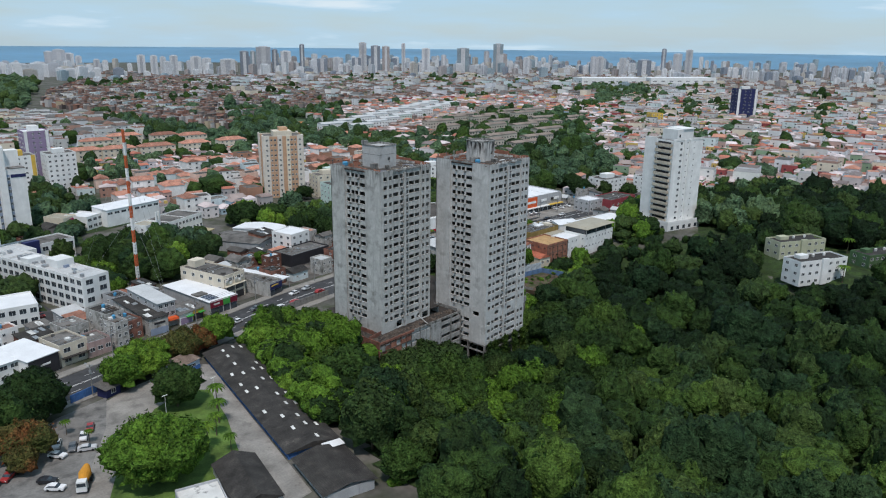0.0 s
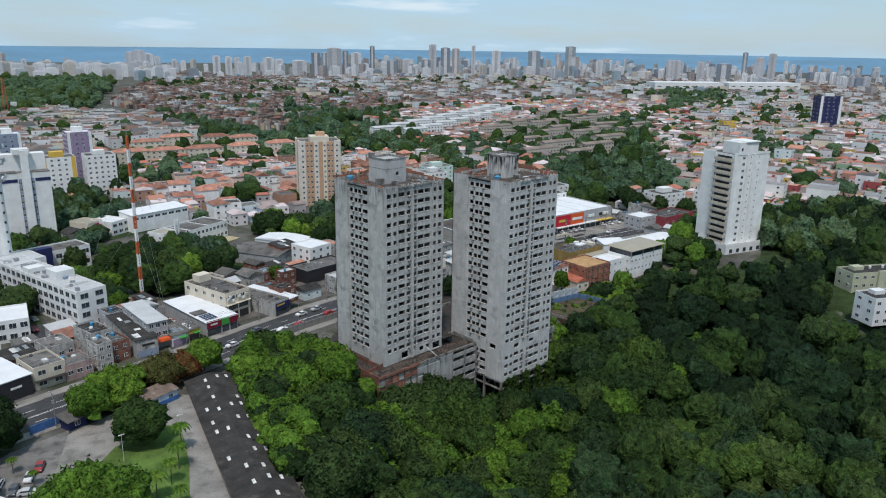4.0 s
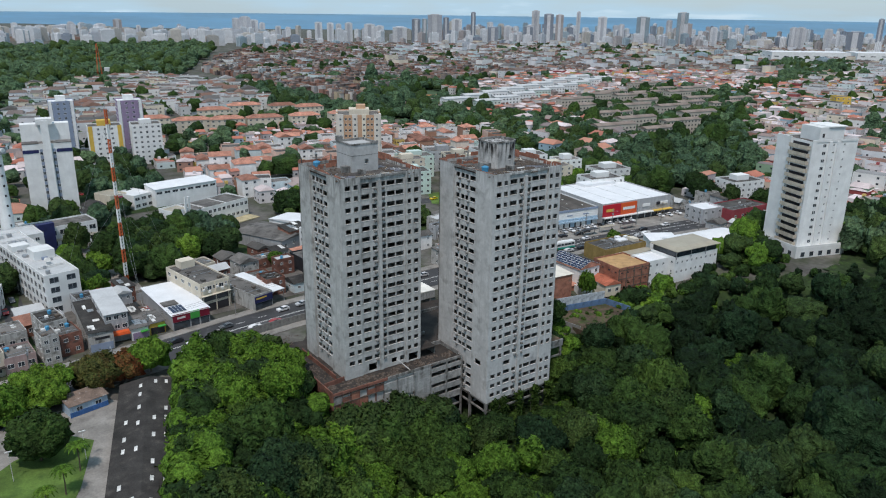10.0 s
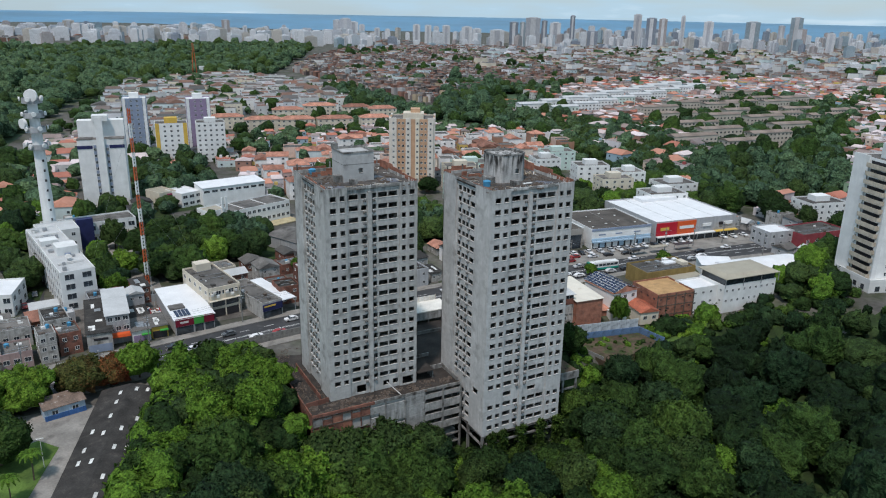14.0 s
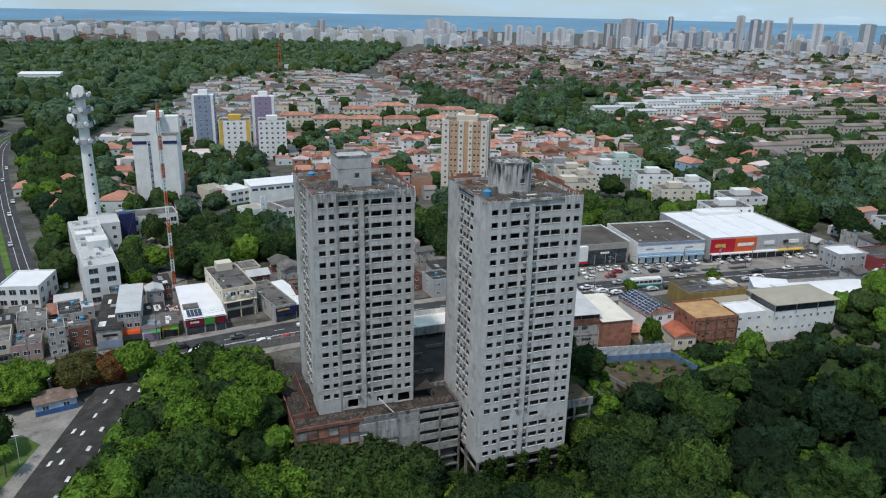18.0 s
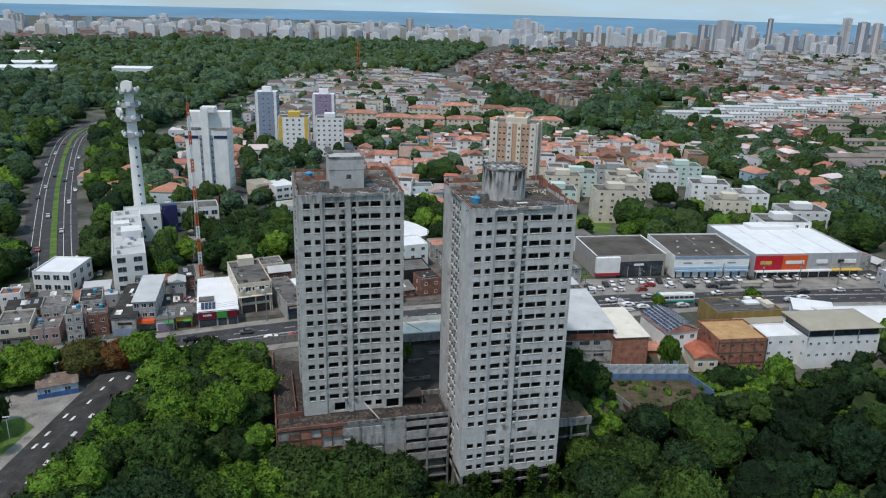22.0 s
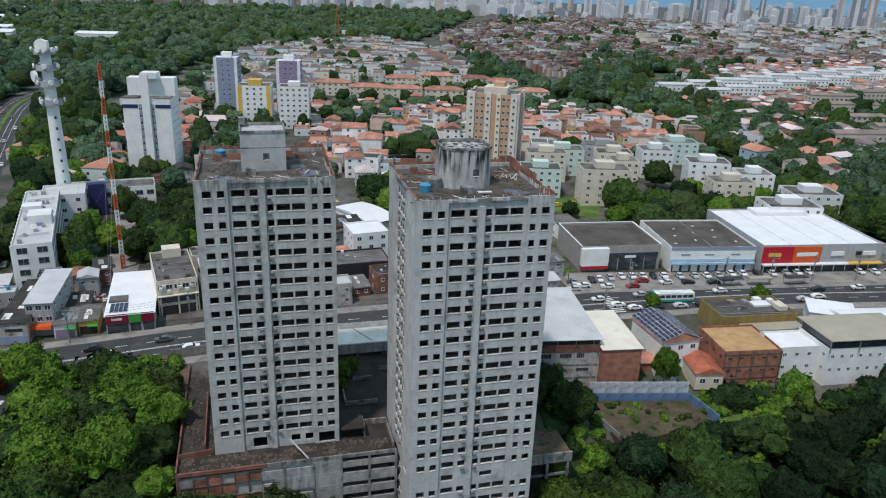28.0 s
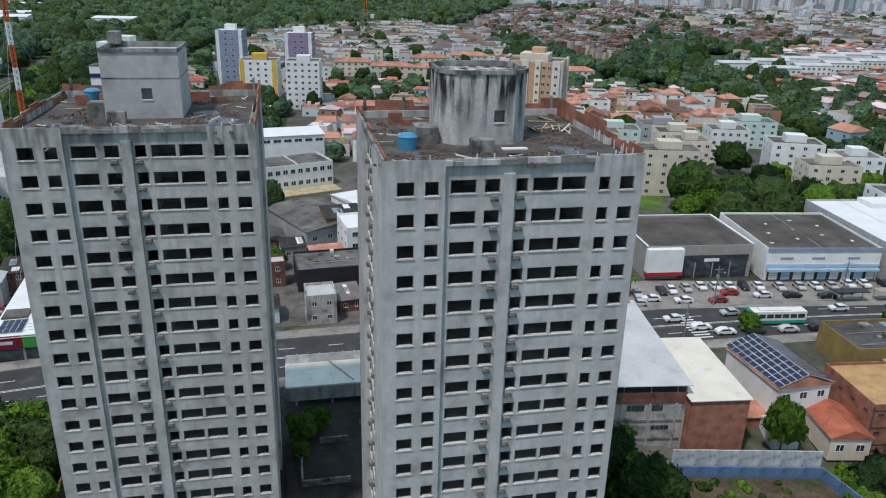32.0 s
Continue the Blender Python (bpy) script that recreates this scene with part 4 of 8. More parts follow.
b = building("shop", "dark-roofed shop with a white canopy and blue front", -3.2, 70.5, 7, 24, 14, 5, LIMED, "flat", FLATROOF, floors=1)
part("canopy", Shape().box(3.6, 8.6, -12, 11, 4.6, 4.8), WHITEROOF, b, "long white sheet canopy")
part("canopy_post", Shape().box(8.3, 8.5, -11.8, -11.6, 0, 4.6), METAL, b)
part("canopy_post", Shape().box(8.3, 8.5, 10.6, 10.8, 0, 4.6), METAL, b)
part("shop_sign", Shape().box(-3.4, 3.4, -12.3, -12.02, 2.6, 4.8), NAVY, b)
part("shop_front", Shape().box(-3.2, 3.2, -12.12, -12.02, 0.1, 2.4), GLASS, b)
part("sign_stripe", Shape().box(-3.0, 1.0, -12.36, -12.31, 3.9, 4.4), YELLOW, b)
b = building("shop", "white shop with a dark pitched roof and a sign band", -50.1, 68, 6.6, 26, -2.5, 6, LIMED, "shed", FIBRE, floors=2, cols=0, rise=0.6)
part("sign_lettering", Shape().box(-1.6, 2.2, -13.1, -13.02, 3.6, 4.3), DARKPANEL, b)
part("shopfront", Shape().box(-3.0, 3.0, -13.1, -13.02, 0.1, 2.4), BLUEGREY, b)
b = building("shop_house", "narrow three-storey house with a pale metal roof and orange awning", -45.0, 69.7, 6.2, 21.4, -1.5, 9, GREY, "shed", GREYROOF, floors=3, cols=3, side=4, rise=0.5, ground_floor=False)
part("awning", Shape().box(-3.0, 3.0, -13.0, -10.72, 2.7, 3.5, taper=0.2), ORSIGN, b, "orange fabric awning")
for n_, (x, y, w, d, h, m, l) in enumerate([(-61.5, 69.3, 6.4, 11.2, 8, LIMED, "unpainted three-storey house with a small roof terrace"), (-64.0, 57.3, 4.4, 7, 8, LIMED, "narrow whitewashed three-storey house"),
                                         (-58.6, 61.0, 5.8, 8.4, 6.2, BRICKD, "brick two-storey house with a terrace")]):
    b = building("town_house", l, x, y, w, d, 8, h, m, "flat", FLATROOF if n_ != 0 else FIBRE, floors=3 if h > 7 else 2, cols=2, side=2, ww=1.0, wh=1.0, category="house")
    tank_on(b, 1, 2, h, 0.6)
for n_, (x, w, m) in enumerate([(-39.8, 5.0, WHITE), (-34.6, 4.6, YELLOW)]):
    b = building("shop", "low one-storey shop with coloured front", x, 61.5 + n_, w, 9, 3, 3.8, m, "shed", FLATROOF, floors=1, rise=0.4)
    part("shopfront", Shape().box(-w / 2 + 0.3, w / 2 - 0.3, -4.62, -4.52, 0.1, 2.3), (PURPLE, DARKPANEL)[n_], b)
    part("awning", Shape().box(0, w / 2, -5.6, -4.53, 2.4, 2.7), GREEN, b)
building("yard_wall_house", "low brick annex behind the shops", -40, 73, 8, 8, 5, 3, BRICKD, "shed", FIBRE, floors=1, cols=2, category="house")
b = building("white_office", "white two-storey office with dark blue windows", -77.0, 102.4, 12.6, 15.6, -13.5, 7, WHITE, "flat", WHITEROOF, floors=2, cols=4, side=3, ww=2.0, wh=1.7)
b = building("office_block", "long pale-grey four-storey office block with rows of windows", -58.2, 119.4, 10.3, 57.5, 9.5, 13, WHITE, "flat", GREYROOF, floors=4, cols=2, side=15, ww=2.6, wh=1.7, pane=GREY)
for k in range(16):
    part("fin", Shape().box(-5.5, -5.15, -28.6 + 3.75 * k, -28.3 + 3.75 * k, 0, 13.3), WHITE, b)
part("roof_hut", Shape().box(-2, 4.5, -10, -3, 13, 16), WHITE, b)
part("roof_hut", Shape().box(-4.5, 1, 4, 9, 13, 15), WHITE, b)
for k in range(5):
    part("roof_unit", Shape().box(-3 + 1.2 * k, -2.2 + 1.2 * k, 12, 13.5, 13, 14.2), METAL, b)
for k in range(18):
    g = random.Random(300 + k)
    x, y, c = g.uniform(-3.6, 3.6), g.uniform(-26, 26), g.uniform(0.4, 1.1)
    part("roof_unit", Shape().box(x - c, x + c, y - c * 0.7, y + c * 1.3, 12.7, 13 + g.uniform(0.4, 1.3)), g.choice((SILL, METAL, GREYROOF, BLUEGREY)), b)
for y in (-20, -18.6, 2, 17, 18.4):
    part("roof_pipe", Shape().tube((-4, y, 13.2), (4, y + 0.6, 13.2), 0.13, 0.13, 6), SILL, b)
part("satellite_dish", Shape().tube((0, -16, 13), (0, -16, 14.2), 0.1).tube((0, -16, 14.2), (0, -16.3, 14.6), 0.2, 1.0, 12), SILL, b)
s = Shape()
s.box(-2.5, 2.5, -2.5, 2.5, 0, 2.2)
for k in range(4):
    c = [(-2.6, -2.6), (2.6, -2.6), (2.6, 2.6), (-2.6, 2.6)]
    s.face([(*c[k], 2.2), (*c[(k + 1) % 4], 2.2), (0, 0, 4.2)])
tent = s.mesh("event_tent", WHITE)
solid("event_tent", tent, None, "white pointed event tent", "tent", pose(-60.5, 84, 0, 0, 0, 10))
g = random.Random(9)
for hx, hy in ((-38.5, 79.5), (-35.5, 81.5), (-40.5, 77.5), (-33, 79)):
    s = Shape()
    for k in range(46):
        a, c, e = g.gauss(0, 1.1), g.gauss(0, 0.9), g.uniform(0.12, 0.5)
        z = max(0.0, 0.9 - 0.5 * math.hypot(a, c)) * g.random()
        s.box(a - e, a + e, c - e * g.uniform(0.3, 1), c + e * 0.6, z, z + e * g.uniform(0.4, 1.2), slot=g.choice((0, 0, 0, 1, 2, 3, 4)), taper=0.05)
    solid("scrap_heap", s, [SILL, RED, TANKBLUE, DARKPANEL, BRICKD], "heap of pale and coloured scrap in the yard", "scrap", pose(hx, hy, 0.1), kind="stuff")
# shops west along the avenue
b = building("shop", "dark shopfront with a broad white roof", -90.5, 58.5, 9.5, 16, 12, 6, WHITE, "shed", WHITEROOF, floors=1, rise=0.4)
part("shop_sign", Shape().box(-4.6, 4.6, -8.3, -8.02, 0.2, 5.6), DARKPANEL, b)
part("sign_lettering", Shape().box(-1.2, 1.8, -8.36, -8.31, 3.2, 3.8), SILL, b)
b = building("shop_house", "beige two-storey house over shops, with a dark terrace roof", -79.7, 58.8, 8.6, 11.5, 6, 6.2, CREAM, "flat", FLATROOF, floors=2, cols=2, side=2, ww=2.0, wh=1.3)
part("awning", Shape().box(-4.2, 4.2, -7.0, -5.78, 2.6, 2.8), FIBRE, b)
b = building("shop_house", "pinkish shop with cluttered terrace", -71.6, 57.6, 7.6, 9, 4, 4.4, pmat("pink_paint", (0.34, 0.25, 0.235), streak=0.2), "flat", FLATROOF, floors=1, cols=3, ww=1.5)
tank_on(b, -2, 2, 4.2)
building("shop_house", "white low building with dark windows", -101, 60, 12, 14, 8, 6, WHITE, "shed", WHITEROOF, floors=2, cols=4, ww=2.0, category="shop")
building("white_office", "white two-storey building with dark glazing", -99, 76, 13, 12, 0, 6.5, WHITE, "flat", WHITEROOF, floors=2, cols=4, side=3, ww=2.2, wh=1.6)
for x, y, w, d, h, m, r in [(-82, 74, 9, 8, 4, BRICKD, "shed"), (-72, 72, 8, 9, 5.5, LIMED, "flat"), (-110, 66, 10, 10, 5, HOUSEWALL, "shed"), (-66, 80, 6, 7, 4, BRICK, "shed"), (-120, 72, 14, 12, 7, WHITE, "flat"), (-118, 95, 14, 12, 6, GREY, "shed")]:
    building("town_house", "small plastered house with a sheet roof", x, y, w, d, 6, h, m, r, TILE if m is BRICK else (FIBRE if m is BRICKD else FLATROOF), floors=max(1, int(h / 3)), cols=3, side=2, category="house")

# east of the towers
b = building("warehouse", "long warehouse with a pale grey sheet roof and mould-streaked limewashed walls", 78.5, 33.1, 19.5, 28.6, -6.9, 13, LIMED, "shed", GREYROOF, z0=-5, floors=2, cols=0, rise=0.8, over=0.6)
# no opening here: a flat dark panel paints the shade of the loft gap
part("open_loft", Shape().box(-9.5, 9.5, -14.36, -14.28, 11.5, 12.8), DARKPANEL, b, "dark panel standing in for the shaded open gap below the roof")
part("brick_band", Shape().box(-9.8, 9.8, -14.45, -14.28, 9.5, 11.5), BRICKD, b)
for x in (-9.7, -5.2, -0.9, 3.6, 8.0, 9.5):
    part("column", Shape().box(x, x + 0.32, -14.52, -14.28, 0, 9.5), LIMED, b)
    part("loft_post", Shape().box(x, x + 0.16, -14.44, -14.3, 11.5, 12.9), METAL, b)
for z in (2.6, 6.1):
    part("ring_beam", Shape().box(-9.75, 9.75, -14.48, -14.28, z, z + 0.3), CONC2, b)
for z0, z1, xs in ((8.0, 9.1, ((-9.1, -6.3), (-4.6, -2.2), (0.0, 2.9), (4.2, 6.0))), (4.4, 5.2, ((-4.4, -2.6), (4.4, 7.4))), (0.6, 1.9, ((0, 2.4),))):
    for x0, x1 in xs:
        part("window", Shape().box(x0, x1, -14.34, -14.27, z0, z1), GLASS, b)
        for q in range(1, 4):
            part("mullion", Shape().box(x0 + (x1 - x0) * q / 4 - 0.04, x0 + (x1 - x0) * q / 4 + 0.04, -14.38, -14.3, z0, z1), CONC2, b)
b = building("warehouse", "brick warehouse with a cream sheet roof", 92.3, 25.5, 9.8, 20.4, -5.5, 11, BRICK, "shed", pmat("cream_sheet", (0.66, 0.62, 0.53), 0.08, 0.3, 3, 0.6, second=(0.5, 0.42, 0.3), cover=0.25), z0=-5, floors=2, cols=0, rise=0.4)
b = building("house", "single-storey house with solar panels over a tiled roof", 109.2, 26.5, 10.5, 14.8, 2, 8, WHITE, "gable", TILE, z0=-3.5, floors=2, cols=3, rise=2.0)
for sgn in (-1, 1):
    for i in range(5):
        for j in range(9):
            part("solar_panel", Shape().box(-0.54, 0.54, -0.87, 0.87, 0, 0.05, 1).box(-0.48, 0.48, -0.81, 0.81, 0.05, 0.08, 0), [SOLAR, SILL], b, at=pose(sgn * (0.6 + 1.1 * i), -7.0 + 1.75 * j, 10.25 - 0.40 * i, 0, sgn * 20.5, 0))
building("house", "small house with a red tiled roof", 113.5, 15, 6.8, 10, -10, 4.4, CREAM, "gable", pmat("bright_clay_tile", (0.42, 0.13, 0.075), 0.3, 0.35, 6, 0.9, 0.4, second=(0.25, 0.09, 0.06), cover=0.35, wave=("X", 3.2, 0.3)), z0=-4.5, floors=1, cols=2, category="house")
building("hut", "white hut beside the yard", 104.5, 17, 4.5, 5, -8, 3, WHITE, "flat", WHITEROOF, z0=-4.5, floors=1, cols=1, ww=1, wh=1, category="house")
building("hut", "low hut with orange tiles", 101.5, 22, 5, 4, -8, 3.2, BRICK, "shed", TILE, z0=-4.5, floors=1, category="house")
b = building("brick_building", "bare red-brick three-storey building with an ochre roof", 125.2, 18, 15, 14, -5.5, 10.3, BRICK, "flat", OCHREROOF, z0=-6.2, floors=3, cols=5, ww=0.9, wh=0.5, side=4, pane=BRICKD)
for k in range(5):
    part("pilaster", Shape().box(-7.6 + 3.75 * k, -7.25 + 3.75 * k, -7.14, -6.98, 0, 10.4), RUBBLE, b)
for k in range(3):
    part("ring_beam", Shape().box(-7.5, 7.5, -7.1, -6.97, 3.0 + 3.3 * k, 3.25 + 3.3 * k), RUBBLE, b)
building("white_annex", "white annex with small windows", 139.0, 15, 13.4, 9, -4.9, 10.3, WHITE, "flat", WHITEROOF, z0=-6.2, floors=3, cols=4, ww=0.9, wh=0.8)
b = building("white_hall", "long white hall with small windows", 155, 12.2, 23.4, 12.5, -4.9, 11, WHITE, "flat", FLATROOF, z0=-6.2, floors=3, cols=9, side=4, ww=0.8, wh=0.8, ground_floor=False)
part("glazed_storey", Shape().box(-11.2, 11.2, -5.8, 5.8, 10.8, 13.6), GLASS, b, "dark glazed top storey")
part("canopy_roof", Shape().box(-12.2, 12.2, -7.2, 7.2, 13.9, 14.1).box(-12.2, 12.2, -7.2, 7.2, 14.1, 14.9, taper=2.6), BEIGEROOF, b, "broad beige sheet roof")
for x in (-12, -4, 4, 12):
    part("canopy_post", Shape().box(x - 0.1, x + 0.1, -7, -6.8, 10.8, 13.9), METAL, b)
b = building("shop", "dark flat-roofed shop with ochre walls and roof clutter", 137.5, 32.2, 22, 12, -3.9, 5.5, pmat("ochre_wall", (0.24, 0.17, 0.06), 0.2, 0.5, 4, 0.9, streak=0.2), "flat", FLATROOF, z0=0, floors=1, cols=0, category="shop")
part("front_roof", Shape().box(-6, 11, -10.5, -6.05, 3.6, 3.8), BEIGEROOF, b)
for x0, x1, y0, y1, h, m in ((2, 7, 0, 3, 0.5, WHITEROOF), (7.4, 10, -3, 1, 1.2, CREAM), (4, 6, 3.2, 5, 0.9, WHITE), (0, 1.4, 2, 4, 0.8, METAL), (-4, -2, 3, 4.6, 0.6, CONC2), (7.5, 9, 2, 3.5, 1.0, WHITE)):
    part("roof_clutter", Shape().box(x0, x1, y0, y1, 5.2, 5.5 + h), m, b)
building("shelter", "white arched sheet-roof hall", 178, 22, 34, 16, -8, 4, WHITE, "arch", WHITEROOF, z0=-1, floors=1, rise=2.2)
building("shelter", "small white sheet roof shelter", 163, 30, 12, 8, -30, 4, WHITE, "shed", WHITEROOF, floors=1)
# stores behind the car park
TAUPE = pmat("taupe_panel", (0.30, 0.285, 0.26), 0.12, 0.3, 3, 0.8, streak=0.1)
LIGHTBLUE = pmat("light_blue_panel", (0.36, 0.50, 0.62), 0.12, 0.4, 3, 0.6)
DARKROOF = pmat("brown_bitumen_roof", (0.085, 0.075, 0.066), 0.35, 0.12, 2, 0.95, 0.2, second=(0.05, 0.046, 0.042), cover=0.5)
b = building("gym", "taupe flat store with a dark glazed front", 122.5, 87.9, 27, 23.5, -4.3, 8, TAUPE, "flat", DARKROOF, floors=1)
part("shopfront", Shape().box(-5.5, 12.6, -11.95, -11.72, 0.2, 6.0), GLASS, b)
part("sign_lettering", Shape().box(1.2, 5.0, -12.02, -11.96, 4.4, 5.2), WHITE, b)
part("corner_panel", Shape().box(-13.8, -4.8, -13.4, -11.72, 2.4, 8.2), WHITE, b, "blank white corner panel")
part("red_band", Shape().box(-13.7, -4.7, -13.35, -11.7, 1.4, 2.4), RED, b)
for x0, x1, y0, y1 in ((-13.6, 13.6, 11.5, 11.9), (-13.7, -13.3, -11.6, 11.5), (13.2, 13.7, -11.6, 11.5)):
    part("parapet_trim", Shape().box(x0, x1, y0, y1, 8.5, 8.75), WHITE, b)
for x in (-5.5, -1, 3.5, 8, 12.5):
    part("mullion", Shape().box(x - 0.12, x + 0.12, -12.0, -11.9, 0.2, 4.2), TAUPE, b)
b = building("store", "white store with blue trim and a dark roof", 153.4, 84.4, 29, 28.2, -7.5, 8, WHITE, "flat", DARKROOF, floors=1)
part("shopfront", Shape().box(-13.8, 13.8, -14.3, -14.08, 0.2, 2.6), GLASS, b)
part("blue_awning", Shape().box(-14.2, 14.2, -15.2, -14.1, 2.7, 3.3), LIGHTBLUE, b)
part("roof_seam", Shape().box(-0.25, 0.25, -13.8, 13.8, 7.98, 8.06), FLATROOF, b)
for k in range(9):
    part("roof_patch", Shape().box(-0.5, 0.5, -0.35, 0.35, 0, 0.04), SILL, b, at=pose(-11 + 2.7 * k, -9 + (k * 7.3) % 19, 8.0, 0, 0, 31 * k))
part("roof_trim", Shape().box(-14.45, 14.45, -14.3, -14.08, 7.6, 8.55), BLUEGREY, b)
for x in (-11, -3, 6):
    part("sign_lettering", Shape().box(x, x + 3.2, -14.2, -14.08, 5.6, 6.1), BLUEGREY, b)
part("trim_band", Shape().box(-14.4, 14.4, -14.35, -14.08, 3.5, 4.4), LIGHTBLUE, b)
for k in range(9):
    part("shop_poster", Shape().box(-13.4 + 3.1 * k, -11.2 + 3.1 * k, -14.42, -14.32, 0.4, 2.4), (WHITE, LIGHTBLUE, WHITE)[k % 3], b)
b = building("store", "big-box store with a white roof and red and orange panels", 190.5, 84, 42.7, 39.4, -6.1, 9, GREY, "flat", WHITEROOF, floors=1)
for x0, x1, m in ((-21.4, -10.8, RED), (-10.7, -0.8, ORSIGN)):
    part("sign_panel", Shape().box(x0, x1, -20.1, -19.68, 3.4, 8.9), m, b)
for x0, x1, m in ((-19.5, -15, YELLOW), (-9.5, -2, WHITE), (3, 7.5, WHITE), (12, 14, DARKPANEL), (14.4, 19, WHITE)):
    part("sign_lettering", Shape().box(x0, x1, -20.2, -20.12 if x0 < 0 else -19.68, 5.6, 6.9), m, b)
part("canopy", Shape().box(-21.4, 9, -21.6, -19.68, 2.9, 3.3), WHITE, b)
part("canopy", Shape().box(9.2, 21.4, -21.6, -19.68, 2.9, 3.3), YELLOW, b)
part("shopfront", Shape().box(-21, 21, -19.9, -19.68, 0.1, 2.8), GLASS, b)
part("roof_step", Shape().box(-6, 14, 12, 19, 8.9, 10.4), WHITEROOF, b)
for x in (-10.8, 0, 10.8):
    part("roof_seam", Shape().box(x - 0.12, x + 0.12, -19.3, 12 if x > -6 else 19.3, 8.98, 9.05), GREYROOF, b)
for k in range(10):
    part("door_mullion", Shape().box(-20.5 + 4.2 * k, -20.2 + 4.2 * k, -20.0, -19.88, 0.1, 2.8), WHITE, b)
b = building("commercial_building", "grey and red low building by the avenue", 232, 40, 26, 14, -4, 6, pmat("maroon_paint", (0.26, 0.05, 0.06), streak=0.2), "flat", FLATROOF, floors=1, cols=5)
building("commercial_building", "grey box building with a white roof", 214, 46, 13, 11, -8, 6.5, GREY, "flat", WHITEROOF, floors=2, cols=3, side=3)

# white residential tower beside the woods
b = building("residential_tower", "tall white residential tower with a column of brown balconies", 212.4, -3.1, 22, 19, -18, 42, WHITE, "flat", FLATROOF, z0=4, floors=14, cols=0, ground_floor=False)
part("flat_strip", Shape().box(-11.5, -10.98, 1.6, 9.5, 0, 43.0), WHITE, b)
part("corner_pier", Shape().box(-11.4, -9.6, -9.9, -9.48, 0, 43.0), WHITE, b)
part("window_bay", Shape().box(-3.4, -2.0, -10.0, -9.48, 0, 42.4).box(0.6, 2.0, -10.0, -9.48, 0, 42.4), WHITE, b)
BALC = pmat("weathered_balcony", (0.46, 0.41, 0.33), 0.2, 0.4, 4, 0.85, streak=0.2)
for k in range(14):
    z = 3 * k
    part("balcony", Shape().box(-12.6, -11.0, -8.6, 1.4, z + 0.2, z + 0.4).box(-12.6, -12.46, -8.6, 1.4, z + 0.4, z + 1.75).box(-12.46, -11.0, -8.6, -8.48, z + 0.4, z + 1.75), BALC, b)
    part("balcony_door", Shape().box(-11.08, -10.97, -7.8, 0.8, z + 0.5, z + 2.5), DARKPANEL, b)
    part("window", pane_mesh(1.5, 1.2), None, b, at=pose(-5.2, -9.5, z + 1.8))
    part("window", pane_mesh(0.7, 0.6), None, b, at=pose(-0.7, -9.5, z + 2.0))
    part("window", pane_mesh(0.6, 0.6), None, b, at=pose(4.6, -9.5, z + 2.0))
    for y in (-5, 0, 5):
        part("window", pane_mesh(1.1, 1.0), None, b, at=pose(11, y, z + 1.7, 0, 0, 90))
part("roof_hut", Shape().box(-6, 6, -7, 3, 42, 47.5), WHITE, b)
part("roof_slab", Shape().box(-2, 6.6, -7.6, 3.4, 47.5, 47.9), WHITE, b)
part("roof_window", Shape().box(-4.6, -3.6, -7.06, -6.98, 43.5, 45), DARKPANEL, b)
part("roof_rim", Shape().box(-11.2, 11.2, -9.7, -9.48, 42.2, 43.2), WHITE, b)
part("base_storey", Shape().box(-13.5, 11, -12.5, 9.4, -14, -0.02), WHITE, b, "white projecting base storey")
part("base_rail", Shape().box(-13.5, 11, -12.5, -12.3, -0.02, 1.0).box(-13.5, -13.3, -12.3, 9.4, -0.02, 1.0), WHITE, b)
for k in range(5):
    part("base_window", Shape().box(-11 + 4.4 * k, -9.2 + 4.4 * k, -12.62, -12.48, -3.4, -1.6), GLASS, b)
    part("base_window", Shape().box(-13.62, -13.48, -10 + 4 * k, -8.4 + 4 * k, -3.4, -1.6), GLASS, b)

# telecom tower and office, lattice mast
b = thing("telecom_tower", "tall white round telecom tower hung with dishes", "tower", pose(-60, 165, 0))
part("shaft", Shape().tube((0, 0, 0), (0, 0, 62), 2.6, 1.7, 20), WHITE, b)
for z in (40, 46.5, 52, 57.5):
    part("platform", Shape().tube((0, 0, z), (0, 0, z + 0.9), 3.6, 3.6, 20).tube((0, 0, z + 0.9), (0, 0, z + 2.0), 3.5, 3.5, 20, caps=False), GREY, b)
    for k in range(5):
        a = 2 * math.pi * (k + z * 0.13) / 5
        p = Vector((math.cos(a) * 3.9, math.sin(a) * 3.9, z + 1.6))
        part("dish", Shape().tube(p, p + Vector((math.cos(a), math.sin(a), 0)) * 0.5, 0.9, 0.8, 14), WHITE, b)
part("dish", Shape().tube((0, -2.5, 60.5), (-0.3, -3.4, 60.5), 2.4, 2.3, 18), WHITE, b)
part("dish", Shape().tube((-3.6, -1, 50.0), (-4.5, -1.6, 50.0), 2.0, 1.9, 18), WHITE, b)
for k in range(9):
    part("slit_window", Shape().box(-0.35, 0.35, -0.1, 0.1, 0, 0.9), DARKPANEL, b, at=pose(0.9, -2.25 + 0.03 * k, 4 + 3.9 * k))
b = building("telecom_office", "white and navy office complex at the foot of the telecom tower", -46, 168, 34, 12, 8, 9, WHITE, "flat", FLATROOF, floors=2, cols=9, side=2, ww=2.4, wh=1.8)
part("navy_block", Shape().box(-6, 0, -9, -6.02, 0, 12), NAVY, b)
part("yellow_band", Shape().box(-16.8, 16.8, -6.15, -6.02, 3.4, 4.4), CREAM, b)
